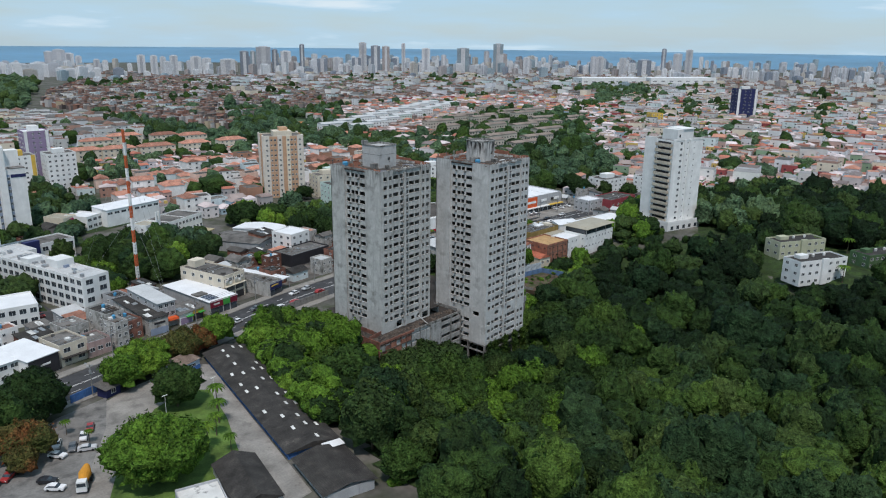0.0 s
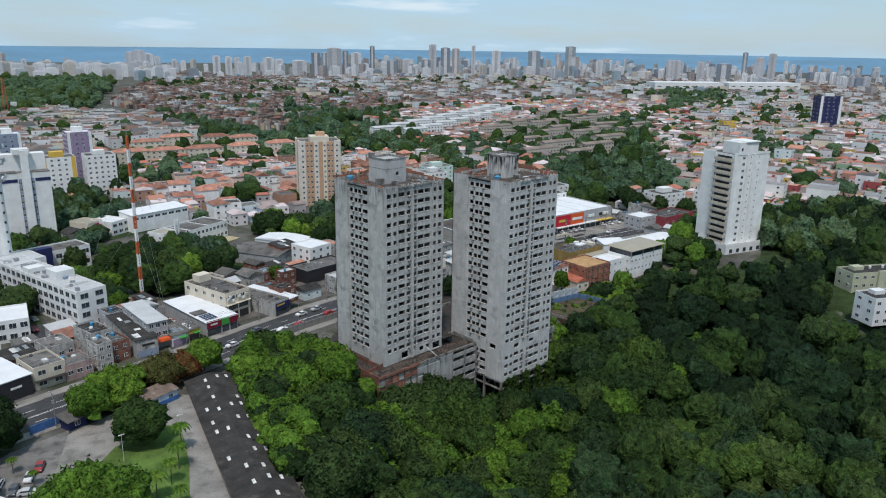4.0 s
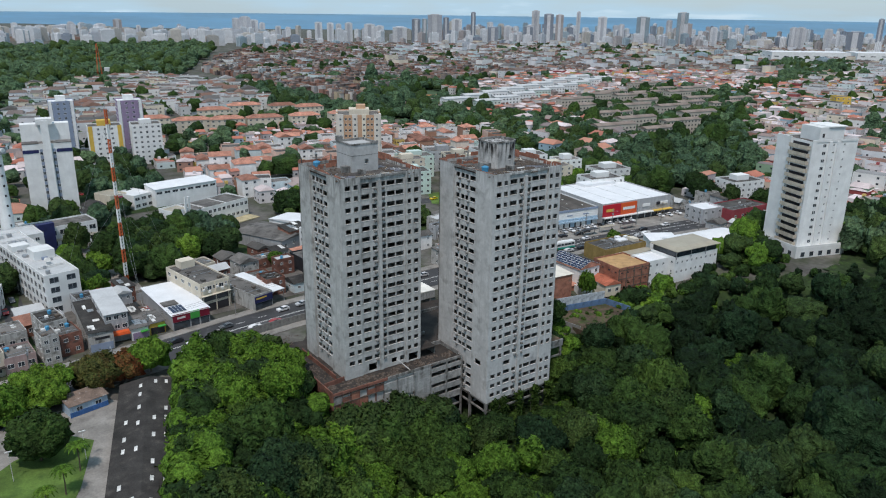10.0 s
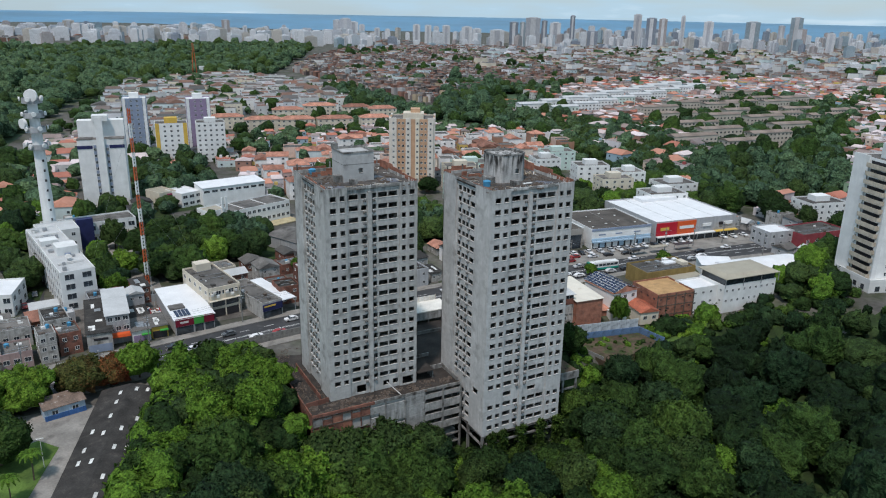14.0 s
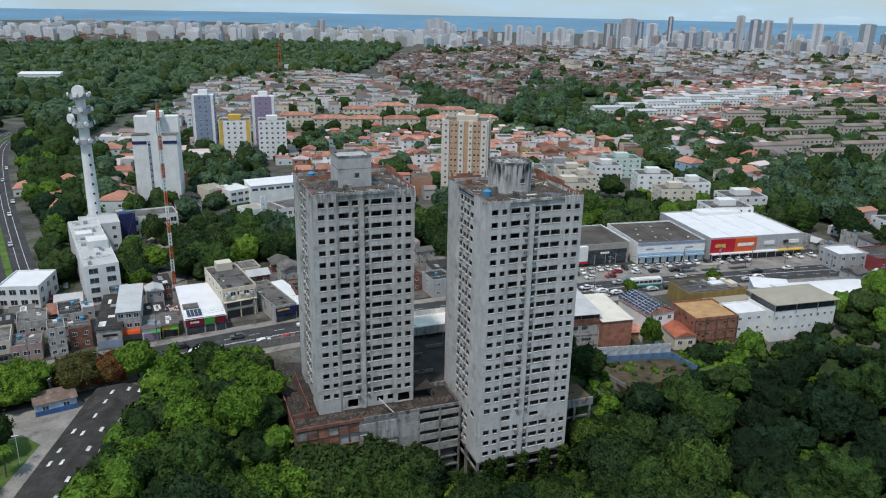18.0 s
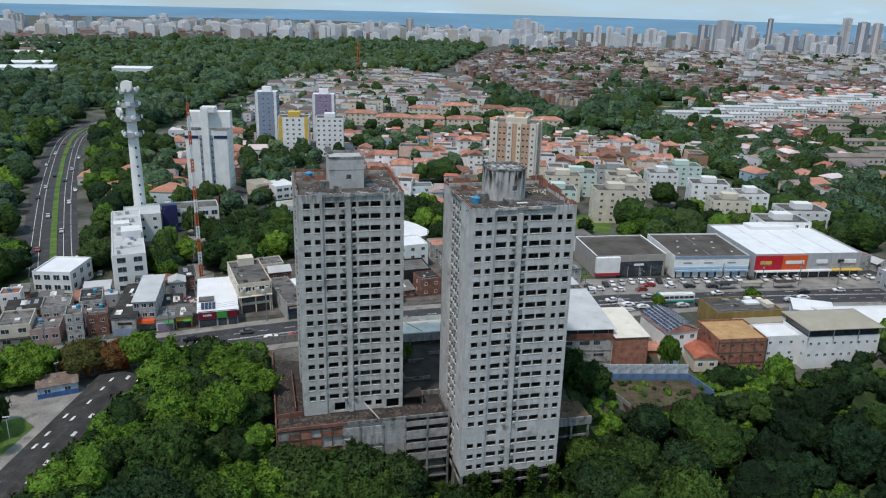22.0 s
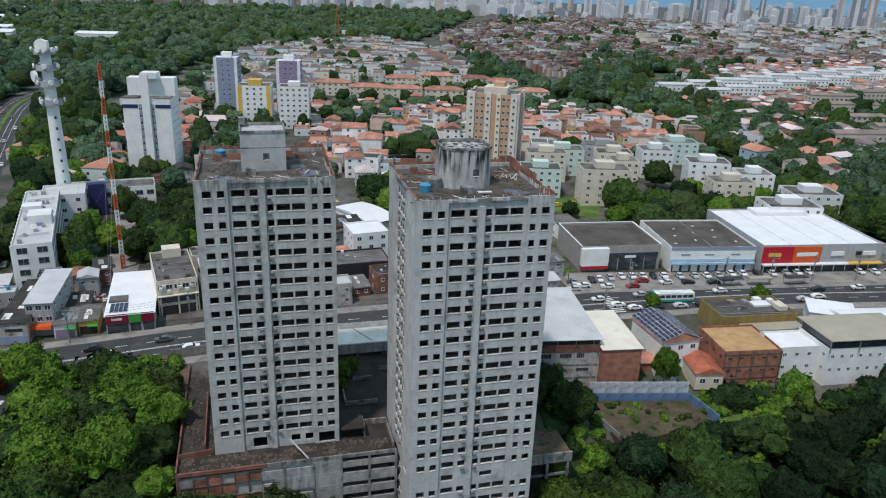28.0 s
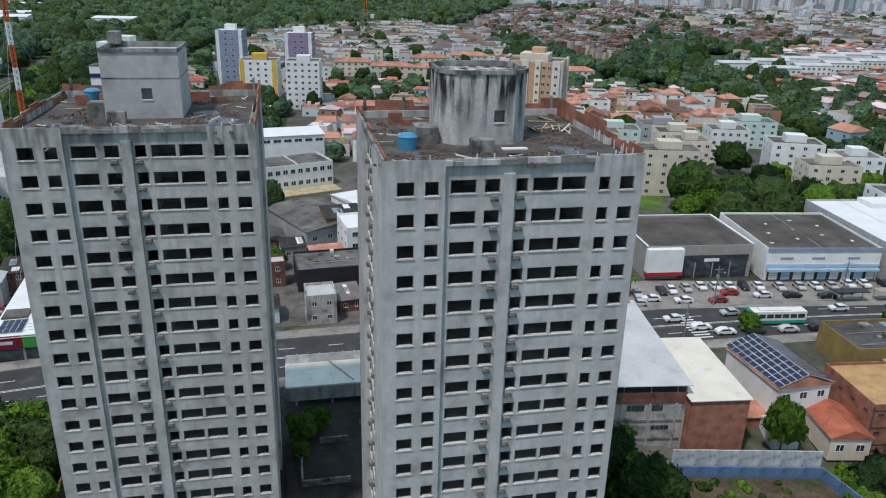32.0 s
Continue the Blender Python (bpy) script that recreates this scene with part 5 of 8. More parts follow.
building("telecom_office", "white block below the telecom tower", -58, 155, 14, 14, 8, 11, WHITE, "flat", GREYROOF, floors=3, cols=3, side=3)
m = thing("lattice_mast", "tall guyed lattice mast painted in red and white bands", "mast", pose(-32.3, 102.6, 0))
REDW = pmat("mast_red", (0.48, 0.11, 0.04), 0.2, 1, 4, 0.7)
for k in range(13):
    z0, z1, r = 4.75 * k, 4.75 * (k + 1), 0.62 - 0.018 * k
    s = Shape()
    for q in range(3):
        a0, a1 = (2 * math.pi * (q + e) / 3 for e in (0, 1))
        s.tube((r * math.cos(a0), r * math.sin(a0), z0), (r * math.cos(a0), r * math.sin(a0), z1), 0.19, 0.19, 5)
        for e in range(4):
            za, zb = z0 + 1.19 * e, z0 + 1.19 * (e + 1)
            s.tube((r * math.cos(a0), r * math.sin(a0), za), (r * math.cos(a1), r * math.sin(a1), zb), 0.1, 0.1, 4, caps=False)
            s.tube((r * math.cos(a1), r * math.sin(a1), za), (r * math.cos(a0), r * math.sin(a0), zb), 0.07, 0.07, 4, caps=False)
    part("mast_section", s, (REDW, WHITE)[k % 2], m)
for q in range(3):
    for z in (30, 58):
        a = 2 * math.pi * q / 3 + 0.5
        part("guy_wire", Shape().tube((0, 0, z), (22 * math.cos(a), 22 * math.sin(a), 0), 0.03, 0.03, 4), METAL, m)
part("antenna", Shape().tube((0, 0, 61), (0, 0, 64), 0.08).tube((0.8, 0, 55), (0.8, 0, 57), 0.15).tube((-0.7, 0.4, 53), (-0.7, 0.4, 55), 0.15), METAL, m)

# white tower block and coloured blocks further up
def slab_block(name, label, cx, cy, w, d, yaw, h, wall, floors, cols, side, trim=None, ww=1.2, wh=1.1, group="", roofmat=None, z0=0):
    b = building(name, label, cx, cy, w, d, yaw, h, wall, "flat", roofmat or FLATROOF, floors=floors, cols=cols, side=side, ww=ww, wh=wh, group=group, z0=z0)
    if trim:
        for x in (-w / 2 + 0.3, w / 2 - 0.3 - w * 0.12):
            part("colour_strip", Shape().box(x, x + w * 0.12, -d / 2 - 0.12, -d / 2 + 0.02, 0, h + 0.6), trim, b)
        part("tank_house", Shape().box(-w * 0.2, w * 0.2, -d * 0.15, d * 0.25, h, h + 3.2), trim, b)
    else:
        part("tank_house", Shape().box(-w * 0.2, w * 0.2, -d * 0.15, d * 0.25, h, h + 2.6), wall, b)
    return b


b = building("residential_tower", "white residential tower with dark window stripes and a stepped crown", -34, 226, 20, 16, -8, 33, WHITE, "flat", FLATROOF, floors=11, cols=0)
part("crown", Shape().box(-10.1, 10.1, 2, 8.1, 33, 41), WHITE, b)
part("lift_shaft", Shape().box(-1.6, 1.6, -9.2, -7.98, 0, 44), WHITE, b)
part("tank_house", Shape().box(-3.4, 3.4, -1, 6, 41, 43.5), WHITE, b)
for x in (-2.6, 2.6):
    part("dark_stripe", Shape().box(x - 0.62, x + 0.62, -8.12, -7.98, 1, 31), BLUEGREY, b)
for x0, x1 in ((-10.1, -3.6), (3.6, 10.1)):
    part("dark_band", Shape().box(x0, x1, -8.16, -7.96, 29.4, 30.9), NAVY, b)
    part("roof_terrace", Shape().box(x0, x1, -8.1, -2, 33.5, 33.9), FLATROOF, b)
for k in range(10):
    for x in (-2.6, 2.6):
        part("window", pane_mesh(1.1, 1.3), None, b, at=pose(x, -8.12, 2.0 + 3 * k))
    for y in (-5, -1.5, 2, 5.5):
        for x, a in ((-10, -90), (10, 90)):
            part("window", pane_mesh(1.0, 1.0), None, b, at=pose(x, y, 1.8 + 3 * k, 0, 0, a))
slab_block("residential_tower", "slim blue-grey residential tower with a white cap", -4, 367, 14.5, 14, -8, 35, BLUEGREY, 12, 4, 4, WHITE, roofmat=WHITEROOF)
slab_block("residential_tower", "slim purple residential tower with a white cap", 33, 352, 15, 14, -8, 35, PURPLE, 12, 4, 4, WHITE, roofmat=WHITEROOF)
slab_block("apartment_block", "white and yellow apartment block with a yellow tank house", 12, 329, 19, 14, -8, 23.5, WHITE, 8, 5, 4, YELLOW)
slab_block("apartment_block", "plain white apartment block", 34, 321, 17, 14, -8, 24, WHITE, 8, 5, 4)
IVORY = pmat("ivory_paint", (0.60, 0.56, 0.50), 0.12, 0.3, 4, 0.85, streak=0.08)
PEACH = pmat("peach_paint", (0.47, 0.30, 0.19), 0.12, 0.3, 4, 0.85, streak=0.06)
b = building("residential_tower", "cream and orange residential tower with many windows", 121, 210, 23, 19, -28, 37, CREAM, "flat", FLATROOF, floors=12, cols=0)
for x0, x1, dy, m in ((-11.5, -8.2, 0.9, IVORY), (-8.2, -3.4, 0.12, PEACH), (-3.4, -0.6, 0.8, IVORY), (-0.6, 1.8, 0.3, PEACH), (1.8, 4.0, 0.8, CREAM), (4.0, 8.4, 0.12, PEACH), (8.4, 11.5, 0.9, IVORY)):
    part("facade_strip", Shape().box(x0 + 0.01, x1 - 0.01, -9.5 - dy, -9.3, 0, 37.4 + 0.6 * (dy > 0.5)), m, b)
for y0, y1, dx, m in ((-9.5, -6.2, 0.8, IVORY), (-6.2, -2.0, 0.12, CREAM), (-2.0, 1.2, 0.6, PEACH), (1.2, 5.4, 0.12, PEACH), (5.4, 9.5, 0.8, IVORY)):
    part("facade_strip", Shape().box(11.3, 11.5 + dx, y0 + 0.01, y1 - 0.01, 0, 37.4 + 0.6 * (dx > 0.5)), m, b)
    part("facade_strip", Shape().box(-11.5 - dx, -11.3, y0 + 0.01, y1 - 0.01, 0, 37.4 + 0.6 * (dx > 0.5)), m, b)
for k in range(12):
    z = 1.7 + 3.05 * k
    for x, dy, w in ((-9.85, 0.9, 1.0), (-7.0, 0.12, 1.0), (-4.8, 0.12, 1.2), (-2.0, 0.8, 1.0), (2.9, 0.8, 0.9), (5.2, 0.12, 1.2), (7.3, 0.12, 1.0), (9.95, 0.9, 1.0)):
        part("window", pane_mesh(w, 1.1), None, b, at=pose(x, -9.5 - dy, z))
    for y, dx in ((-7.8, 0.8), (-5, 0.12), (-3.1, 0.12), (2.5, 0.12), (4.2, 0.12), (7.4, 0.8)):
        part("window", pane_mesh(1.0, 1.1), None, b, at=pose(11.5 + dx, y, z, 0, 0, 90))
        part("window", pane_mesh(1.0, 1.1), None, b, at=pose(-11.5 - dx, y, z, 0, 0, -90))
part("roof_crown", Shape().box(-5, 6, -6, 4, 37, 40), CREAM, b)
part("roof_crown", Shape().box(-1, 4, -3, 3, 40, 42), PEACH, b)
# school-like sheds behind the trees
building("hall", "long white hall with a bright sheet roof and dark ribbon windows", 21.5, 214.5, 32, 12, 9, 9, WHITE, "shed", WHITEROOF, floors=2, cols=8, ww=2.8, wh=1.1, rise=0.8, ground_floor=False)
building("hall", "white annex with a pale flat roof", -1, 215.5, 11, 14, 24, 6.6, WHITE, "flat", WHITEROOF, floors=2, cols=3, ww=2.4, wh=1.4)
b = building("hall", "cream-roofed hall with a magenta hoarding on its end", -11, 219, 9, 12, 24, 6.8, CREAM, "flat", BEIGEROOF, floors=2, cols=0)
part("hoarding", Shape().box(-0.5, 3.4, -6.2, -6.02, 2.4, 6.2), pmat("magenta_panel", (0.30, 0.012, 0.09), 0.1, 0.5, 4, 0.5), b, "magenta hoarding with pale marks")
part("hoarding_marking", Shape().box(0.4, 2.4, -6.26, -6.21, 3.8, 5.0), SILL, b)
b = building("hall", "white two-storey hall with a stained grey roof and dark windows", 19.5, 171.5, 36, 15, 20, 8, WHITE, "flat", FLATROOF, floors=2, cols=14, side=4, ww=1.5, wh=1.4)
part("apron", Shape().box(-14, 18, -15, -7.7, 0.02, 0.4), pmat("sand_floor", (0.42, 0.36, 0.22), second=(0.3, 0.25, 0.15), cover=0.4), b, "sandy forecourt")
for k in range(3):
    part("roof_ridge", Shape().box(-17 + 11.5 * k, -16.7 + 11.5 * k, -7, 7, 7.9, 8.25), SILL, b)
b = building("stair_tower", "white stair tower with a tall fin beside the hall", 1.5, 158, 9, 9, 20, 11, WHITE, "flat", BEIGEROOF, floors=3, cols=2, side=2, ww=1.0, wh=1.0)
part("fin", Shape().box(3.6, 4.5, -5.2, -4.52, 0, 16.5), WHITE, b)
part("fin", Shape().box(1.9, 2.7, -5.2, -4.52, 0, 16.5), WHITE, b)
building("hall", "low workshop with a dark gabled roof", 31, 124, 18, 26, 25, 5, GREY, "gable", FLATROOF, floors=1, cols=4, rise=1.0)
building("hall", "workshop with a white sheet roof", 47, 132, 12, 24, 25, 5.5, WHITE, "arch", WHITEROOF, floors=1, rise=1.0)
building("walkup", "small beige house behind the shops", -8, 98, 8, 8, 10, 6, CREAM, "flat", FLATROOF, floors=2, cols=2, category="house")
# between the towers
building("shop_house", "brick and white house with roof tanks", 43, 104, 12, 12, 8, 9, WHITE, "flat", WHITEROOF, floors=3, cols=3, side=3, category="house")
building("shop", "shop with red awnings and cluttered roof", 36, 88, 22, 12, 4, 5, DARKPANEL, "flat", FLATROOF, floors=1)
building("town_house", "brick house with a dark roof", 38, 118, 10, 9, 8, 7, BRICK, "shed", FIBRE, floors=2, cols=2, category="house")
# beige walk-ups
for x, y, w, d, yaw, h in ((150, 150, 20, 13, -12, 15), (165, 163, 12, 12, -12, 15), (198, 132, 17, 12, -14, 13), (213, 138, 14, 12, -14, 14), (205, 160, 18, 13, -20, 14), (170, 182, 16, 12, -15, 14), (140, 190, 18, 12, -15, 13)):
    slab_block("apartment_block", "cream five-storey walk-up apartment block", x, y, w, d, yaw, h, CREAM if x < 200 else WHITE, 5, 4, 3, group="walk-up blocks")
for x, y, w, h, m in ((128, 166, 17, 12, MINT), (152, 200, 20, 12, MINT), (176, 206, 18, 12, GREY), (196, 190, 15, 13, WHITE), (222, 214, 20, 11, MINT)):
    slab_block("apartment_block", "pale mint four-storey apartment block", x, y, w, 13, -15, h, m, 4, 5, 3, group="walk-up blocks")
for x, y in ((205, 104), (226, 118), (262, 60), (288, 42)):
    slab_block("apartment_block", "white four-storey block among trees", x, y, 20, 14, -12, 11, WHITE, 4, 5, 3, group="walk-up blocks")
# rows with red tiled roofs
for x, y, w in ((70, 443, 26), (93, 420, 28), (118, 412, 26), (146, 405, 28), (127, 468, 26), (160, 484, 28), (188, 466, 24), (205, 448, 24), (211, 396, 24), (178, 400, 24)):
    b = building("apartment_block", "cream three-storey block with a red tiled roof", x, y, w, 11, -12, 9.5, CREAM, "hip", TILE, floors=3, cols=6, ww=1.5, wh=1.2, group="red-roofed blocks")

# ---- long sheds and yard in the west ----
b = thing("long_shed", "long dark fibre-cement shed with pale skylight sheets and blue wall", "shed", pose(-56.2, -9.5, -2.9, 0, 0, -16.5))
part("wall", Shape().box(-6.3, 6.3, -31.5, 36, 0, 4.9), BLUE, b)
s = Shape()
s.face([(-6.9, -32, 4.8), (0, -32, 6.2), (0, 36.3, 6.2), (-6.9, 36.3, 4.8)]), s.face([(0, -32, 6.2), (6.9, -32, 4.8), (6.9, 36.3, 4.8), (0, 36.3, 6.2)])
s.face([(-6.9, -32, 4.7), (6.9, -32, 4.7), (6.9, -32, 4.8), (0, -32, 6.2), (-6.9, -32, 4.8)]), s.face([(6.9, 36.3, 4.7), (-6.9, 36.3, 4.7), (-6.9, 36.3, 4.8), (0, 36.3, 6.2), (6.9, 36.3, 4.8)])
part("roof", s, FIBRE, b)
for k in range(11):
    for x in (-4.3, -1.6, 1.9, 4.4):
        if rng.random() < 0.62:
            part("skylight", Shape().box(-0.35, 0.35, -0.9, 0.9, 0, 0.05), SILL, b, at=pose(x, -29 + 6.2 * k + rng.uniform(-1, 1), 6.25 - abs(x) * 0.203, 0, math.copysign(11.5, x), 0))
b = thing("long_shed", "dark corrugated shed with a band of pale sheets", "shed", pose(-68.8, -50.5, -2.6, 0, 0, -16.5))
part("wall", Shape().box(-5.6, 5.6, -9.5, 8.0, 0, 5.0), GREY, b)
s = Shape()
for k in range(28):
    x0, x1 = -6.6 + 0.47 * k, -6.6 + 0.47 * (k + 1)
    zz = lambda x: 6.2 - abs(x) * 0.2
    mid = (x0 + x1) / 2
    s.face([(x0, -9.8, zz(x0)), (mid, -9.8, zz(mid) + 0.09), (mid, 8.2, zz(mid) + 0.09), (x0, 8.2, zz(x0))])
    s.face([(mid, -9.8, zz(mid) + 0.09), (x1, -9.8, zz(x1)), (x1, 8.2, zz(x1)), (mid, 8.2, zz(mid) + 0.09)])
part("roof", s, FIBRE, b)
part("pale_sheets", Shape().box(1.5, 6.4, 6.6, 9.4, 5.5, 5.6), WHITEROOF, b)
b = building("shed", "dark corrugated shed roof beside the lawn", -84.5, -40.5, 9.5, 19, -18, 2.4, GREY, "gable", FIBRE, floors=1, category="shed")
building("shed", "low building with a peeling white roof", -94.5, -39, 9, 10, -20, 2.2, GREY, "flat", pmat("peeling_white", (0.6, 0.6, 0.58), 0.1, 0.4, second=(0.12, 0.12, 0.12), cover=0.45), floors=1, category="shed")
b = building("gatehouse", "blue and white gatehouse with a dirty brown roof", -61.5, 23.5, 9, 5, 12, 3.2, pmat("pale_blue_paint", (0.36, 0.45, 0.54), 0.2, 0.5, 4, 0.85, streak=0.3, second=(0.25, 0.28, 0.32), cover=0.35), "shed", pmat("rusty_dirty_roof", (0.17, 0.125, 0.10), 0.4, 0.5, 3, 0.92, 0.3, second=(0.42, 0.40, 0.38), cover=0.3), floors=1, cols=2)
part("plinth", Shape().box(-4.55, 4.55, -2.6, -2.48, 0, 1.4), BLUE, b)
b = building("guard_booth", "dark-roofed booth at the gate", -82.5, 25.5, 4.6, 3.6, 15, 2.8, NAVY, "shed", FLATROOF, floors=1, cols=1, over=0.8)
for x, y, w, d, yaw, h, z, wall, look_ in ((167.4, -89.1, 25.5, 9.5, -29, 10.2, -2.5, WHITE, "white three-storey apartment block with a dark flat roof, in the forest"), (194.6, -73.4, 26, 9.5, -31, 10.2, -2.5, pmat("olive_cream_paint", (0.42, 0.43, 0.31), 0.12, 0.3, 4, 0.85, streak=0.1), "cream three-storey apartment block with a dark flat roof, in the forest"), (203, -106, 22, 10, -29, 8.5, -2.5, pmat("moss_green_paint", (0.07, 0.13, 0.06), 0.2, 0.3, 4, 0.9, streak=0.2), "dark green rendered block half hidden by palms")):
    b = building("apartment_block", look_, x, y, w, d, yaw, h, wall, "flat", FIBRE, z0=z, floors=3, cols=7, side=2, ww=1.5, wh=1.1)
    for u in (-0.22, 0.0, 0.24):
        tank_on(b, w * u, 1.5, h - 0.05, 0.6, SILL)
    part("stair_bay", Shape().box(-1.6, 1.6, -d / 2 - 0.9, -d / 2 + 0.02, 0, h + 1.0), wall, b)
    part("roof_hut", Shape().box(-w * 0.34, -w * 0.16, 0, 3.2, h - 0.1, h + 1.5), wall, b)

# ---- the town beyond the white tower ----
b = slab_block("residential_tower", "navy residential tower with pale window bands above low roofs", 766, 151, 25, 16, -43, 41, NAVY, 10, 4, 2, WHITE, 2.2, 1.3)
for x, y, w, h in ((1359, 648, 150, 17), (1536, 566, 165, 15)):
    building("shopping_hall", "long low white hall with a flat roof far across town", x, y, w, 50, -37, h, WHITE, "flat", WHITEROOF, floors=1, cols=8, side=2, ww=9, wh=1.6, category="building")
for x, y, w, d, yaw, h in ((-343, 1107, 70, 26, -4, 10), (-375, 1298, 100, 30, 4, 11), (-158, 838, 44, 18, -6, 10), (-287, 846, 80, 26, 3, 10), (-300, 930, 60, 22, 8, 9)):
    building("industrial_hall", "long white industrial hall beside the woods", x, y, w, d, yaw, h, WHITE, "shed", WHITEROOF, floors=1, cols=8, ww=3, wh=1.6, rise=1.5)
    FOOT.append((x, y - 12, radians(yaw), w / 2 + 4, d / 2 + 18))
building("apartment_block", "ochre rendered block among the houses", 640, 205, 14, 12, -38, 17, YELLOW, "flat", FLATROOF, floors=5, cols=3, side=2)
building("low_hall", "blue and white hall with a pale sheet roof", 617, 78, 30, 14, -38, 9, BLUE, "shed", WHITEROOF, floors=2, cols=6, side=2)

# ---- crowded back yards behind the shops ----
ry = random.Random(31)


def taken(x, y, m):
    for cx, cy, a, hw, hd in FOOT:
        dx, dy = x - cx, y - cy
        if abs(dx * math.cos(a) + dy * math.sin(a)) < hw + m and abs(-dx * math.sin(a) + dy * math.cos(a)) < hd + m:
            return True
    return False


for x0, x1, y0, y1, count in ((-66, -30, 62, 92, 16), (2, 62, 66, 112, 30), (-128, -68, 62, 96, 16), (-10, 6, 84, 104, 4), (204, 262, 26, 70, 12), (58, 100, 60, 96, 10), (-52, -20, 186, 300, 12), (92, 132, 100, 112, 3)):
    made = 0
    for k in range(count * 6):
        if made == count:
            break
        x, y, w, d = ry.uniform(x0, x1), ry.uniform(y0, y1), ry.uniform(4.5, 9.5), ry.uniform(4.5, 9.5)
        if taken(x, y, max(w, d) * 0.55) or y < 57 + 0.06 * x and x < 60:
            continue
        made += 1
        h = ry.choice((3.0, 3.2, 3.6, 5.8, 6.2))
        kind = ry.choice(("shed", "shed", "flat", "gable"))
        mat, l = ry.choice(((FLATROOF, "weathered grey"), (FIBRE, "dark fibre-cement"), (GREYROOF, "pale metal"), (TILE, "red tiled"), (FLATROOF, "weathered grey")))
        t = building("outbuilding", "small plastered outbuilding with a " + l + " roof", x, y, w, d, 6 + ry.uniform(-4, 4), h, ry.choice((HOUSEWALL, LIMED, BRICKD, GREY, LIMED)), kind, mat, floors=2 if h > 5 else 1, cols=2, side=1, ww=0.9, wh=0.9, category="house")
        if kind == "flat" and ry.random() < 0.7:
            tank_on(t, ry.uniform(-1, 1), ry.uniform(-1, 1), h - 0.02, 0.55)
# ---- trees ----
def crown_shape(seed, R, H, boughs, leaves, size=0.3, main=(22, 10), side=(14, 7), billow=0.42):
    """A billowing crown: one broad dome and smaller ones round it, clumpy all over, with loose leaf sprays; base at z 0."""
    g = np.random.default_rng(seed)
    s = Shape()
    zc, rise = H * 0.34, H * 0.50
    domes = [(0.0, 0.0, zc, R * 0.80, rise, main)]
    for k in range(boughs):
        a, q = 2.39996 * k + g.uniform(-0.5, 0.5), R * g.uniform(0.42, 0.66)
        r = R * g.uniform(0.36, 0.56)
        domes.append((q * math.cos(a), q * math.sin(a), zc + rise * g.uniform(-0.22, 0.42), r, rise * r / R * g.uniform(0.9, 1.35), side))
    skin = []
    for x, y, z, r, rz, (n, m) in domes:
        k0, turn = len(s.v), g.uniform(0, 6.28)
        s.v.append((x, y, z + rz * g.uniform(0.9, 1.05)))
        for j in range(1, m + 1):
            e = 2.05 * j / m
            for i in range(n):
                a = turn + 2 * math.pi * (i + 0.5 * (j % 2)) / n
                d = Vector((math.sin(e) * math.cos(a), math.sin(e) * math.sin(a), math.cos(e)))
                p = Vector((x + r * d.x, y + r * d.y, z + rz * d.z)) + Vector((seed * 7.3, seed * 3.1, 0))
                k = 0.74 + 0.62 * abs(noise.noise(p * billow)) + 0.40 * abs(noise.noise(p * billow * 2.4)) + g.uniform(-0.03, 0.03)
                q = (x + k * r * d.x, y + k * r * d.y, z + k * rz * d.z)
                s.v.append(q)
                if e < 1.75:
                    skin.append((q, d))
        for i in range(n):
            i2 = (i + 1) % n
            s.f.append((k0, k0 + 1 + i, k0 + 1 + i2))
            for j in range(m - 1):
                s.f.append((k0 + 1 + j * n + i, k0 + 1 + (j + 1) * n + i, k0 + 1 + (j + 1) * n + i2, k0 + 1 + j * n + i2))
    s.m = [0] * len(s.f)
    s.round = len(s.f)
    for k in range(leaves):
        q, d = skin[g.integers(len(skin))]
        w_ = np.array(d) + g.normal(size=3) * 0.4
        w_ /= np.linalg.norm(w_)
        u = np.cross(w_, g.normal(size=3))
        u /= np.linalg.norm(u)
        v = np.cross(w_, u)
        p = np.array(q) + (u * g.normal() + v * g.normal()) * R * 0.06 + np.array(d) * g.uniform(-0.05, 0.16)
        w, h = size * g.uniform(0.6, 1.3), size * g.uniform(0.5, 1.1)
        s.face([p - u * w, p + u * w - v * h * 0.4, p + v * h * 1.3])
    return s


def trunk_shape(seed, h, r, R):
    g = random.Random(seed)
    s = Shape()
    top = Vector((g.uniform(-0.3, 0.3), g.uniform(-0.3, 0.3), h * 0.62))
    s.tube((0, 0, -1.0), top, r, r * 0.6, 8)
    for k in range(6):
        a = 2 * math.pi * k / 6 + g.uniform(-0.4, 0.4)
        e = top + Vector((math.cos(a) * R * 0.55, math.sin(a) * R * 0.55, h * g.uniform(0.25, 0.5)))
        s.tube(top, e, r * 0.5, r * 0.15, 5)
    return s


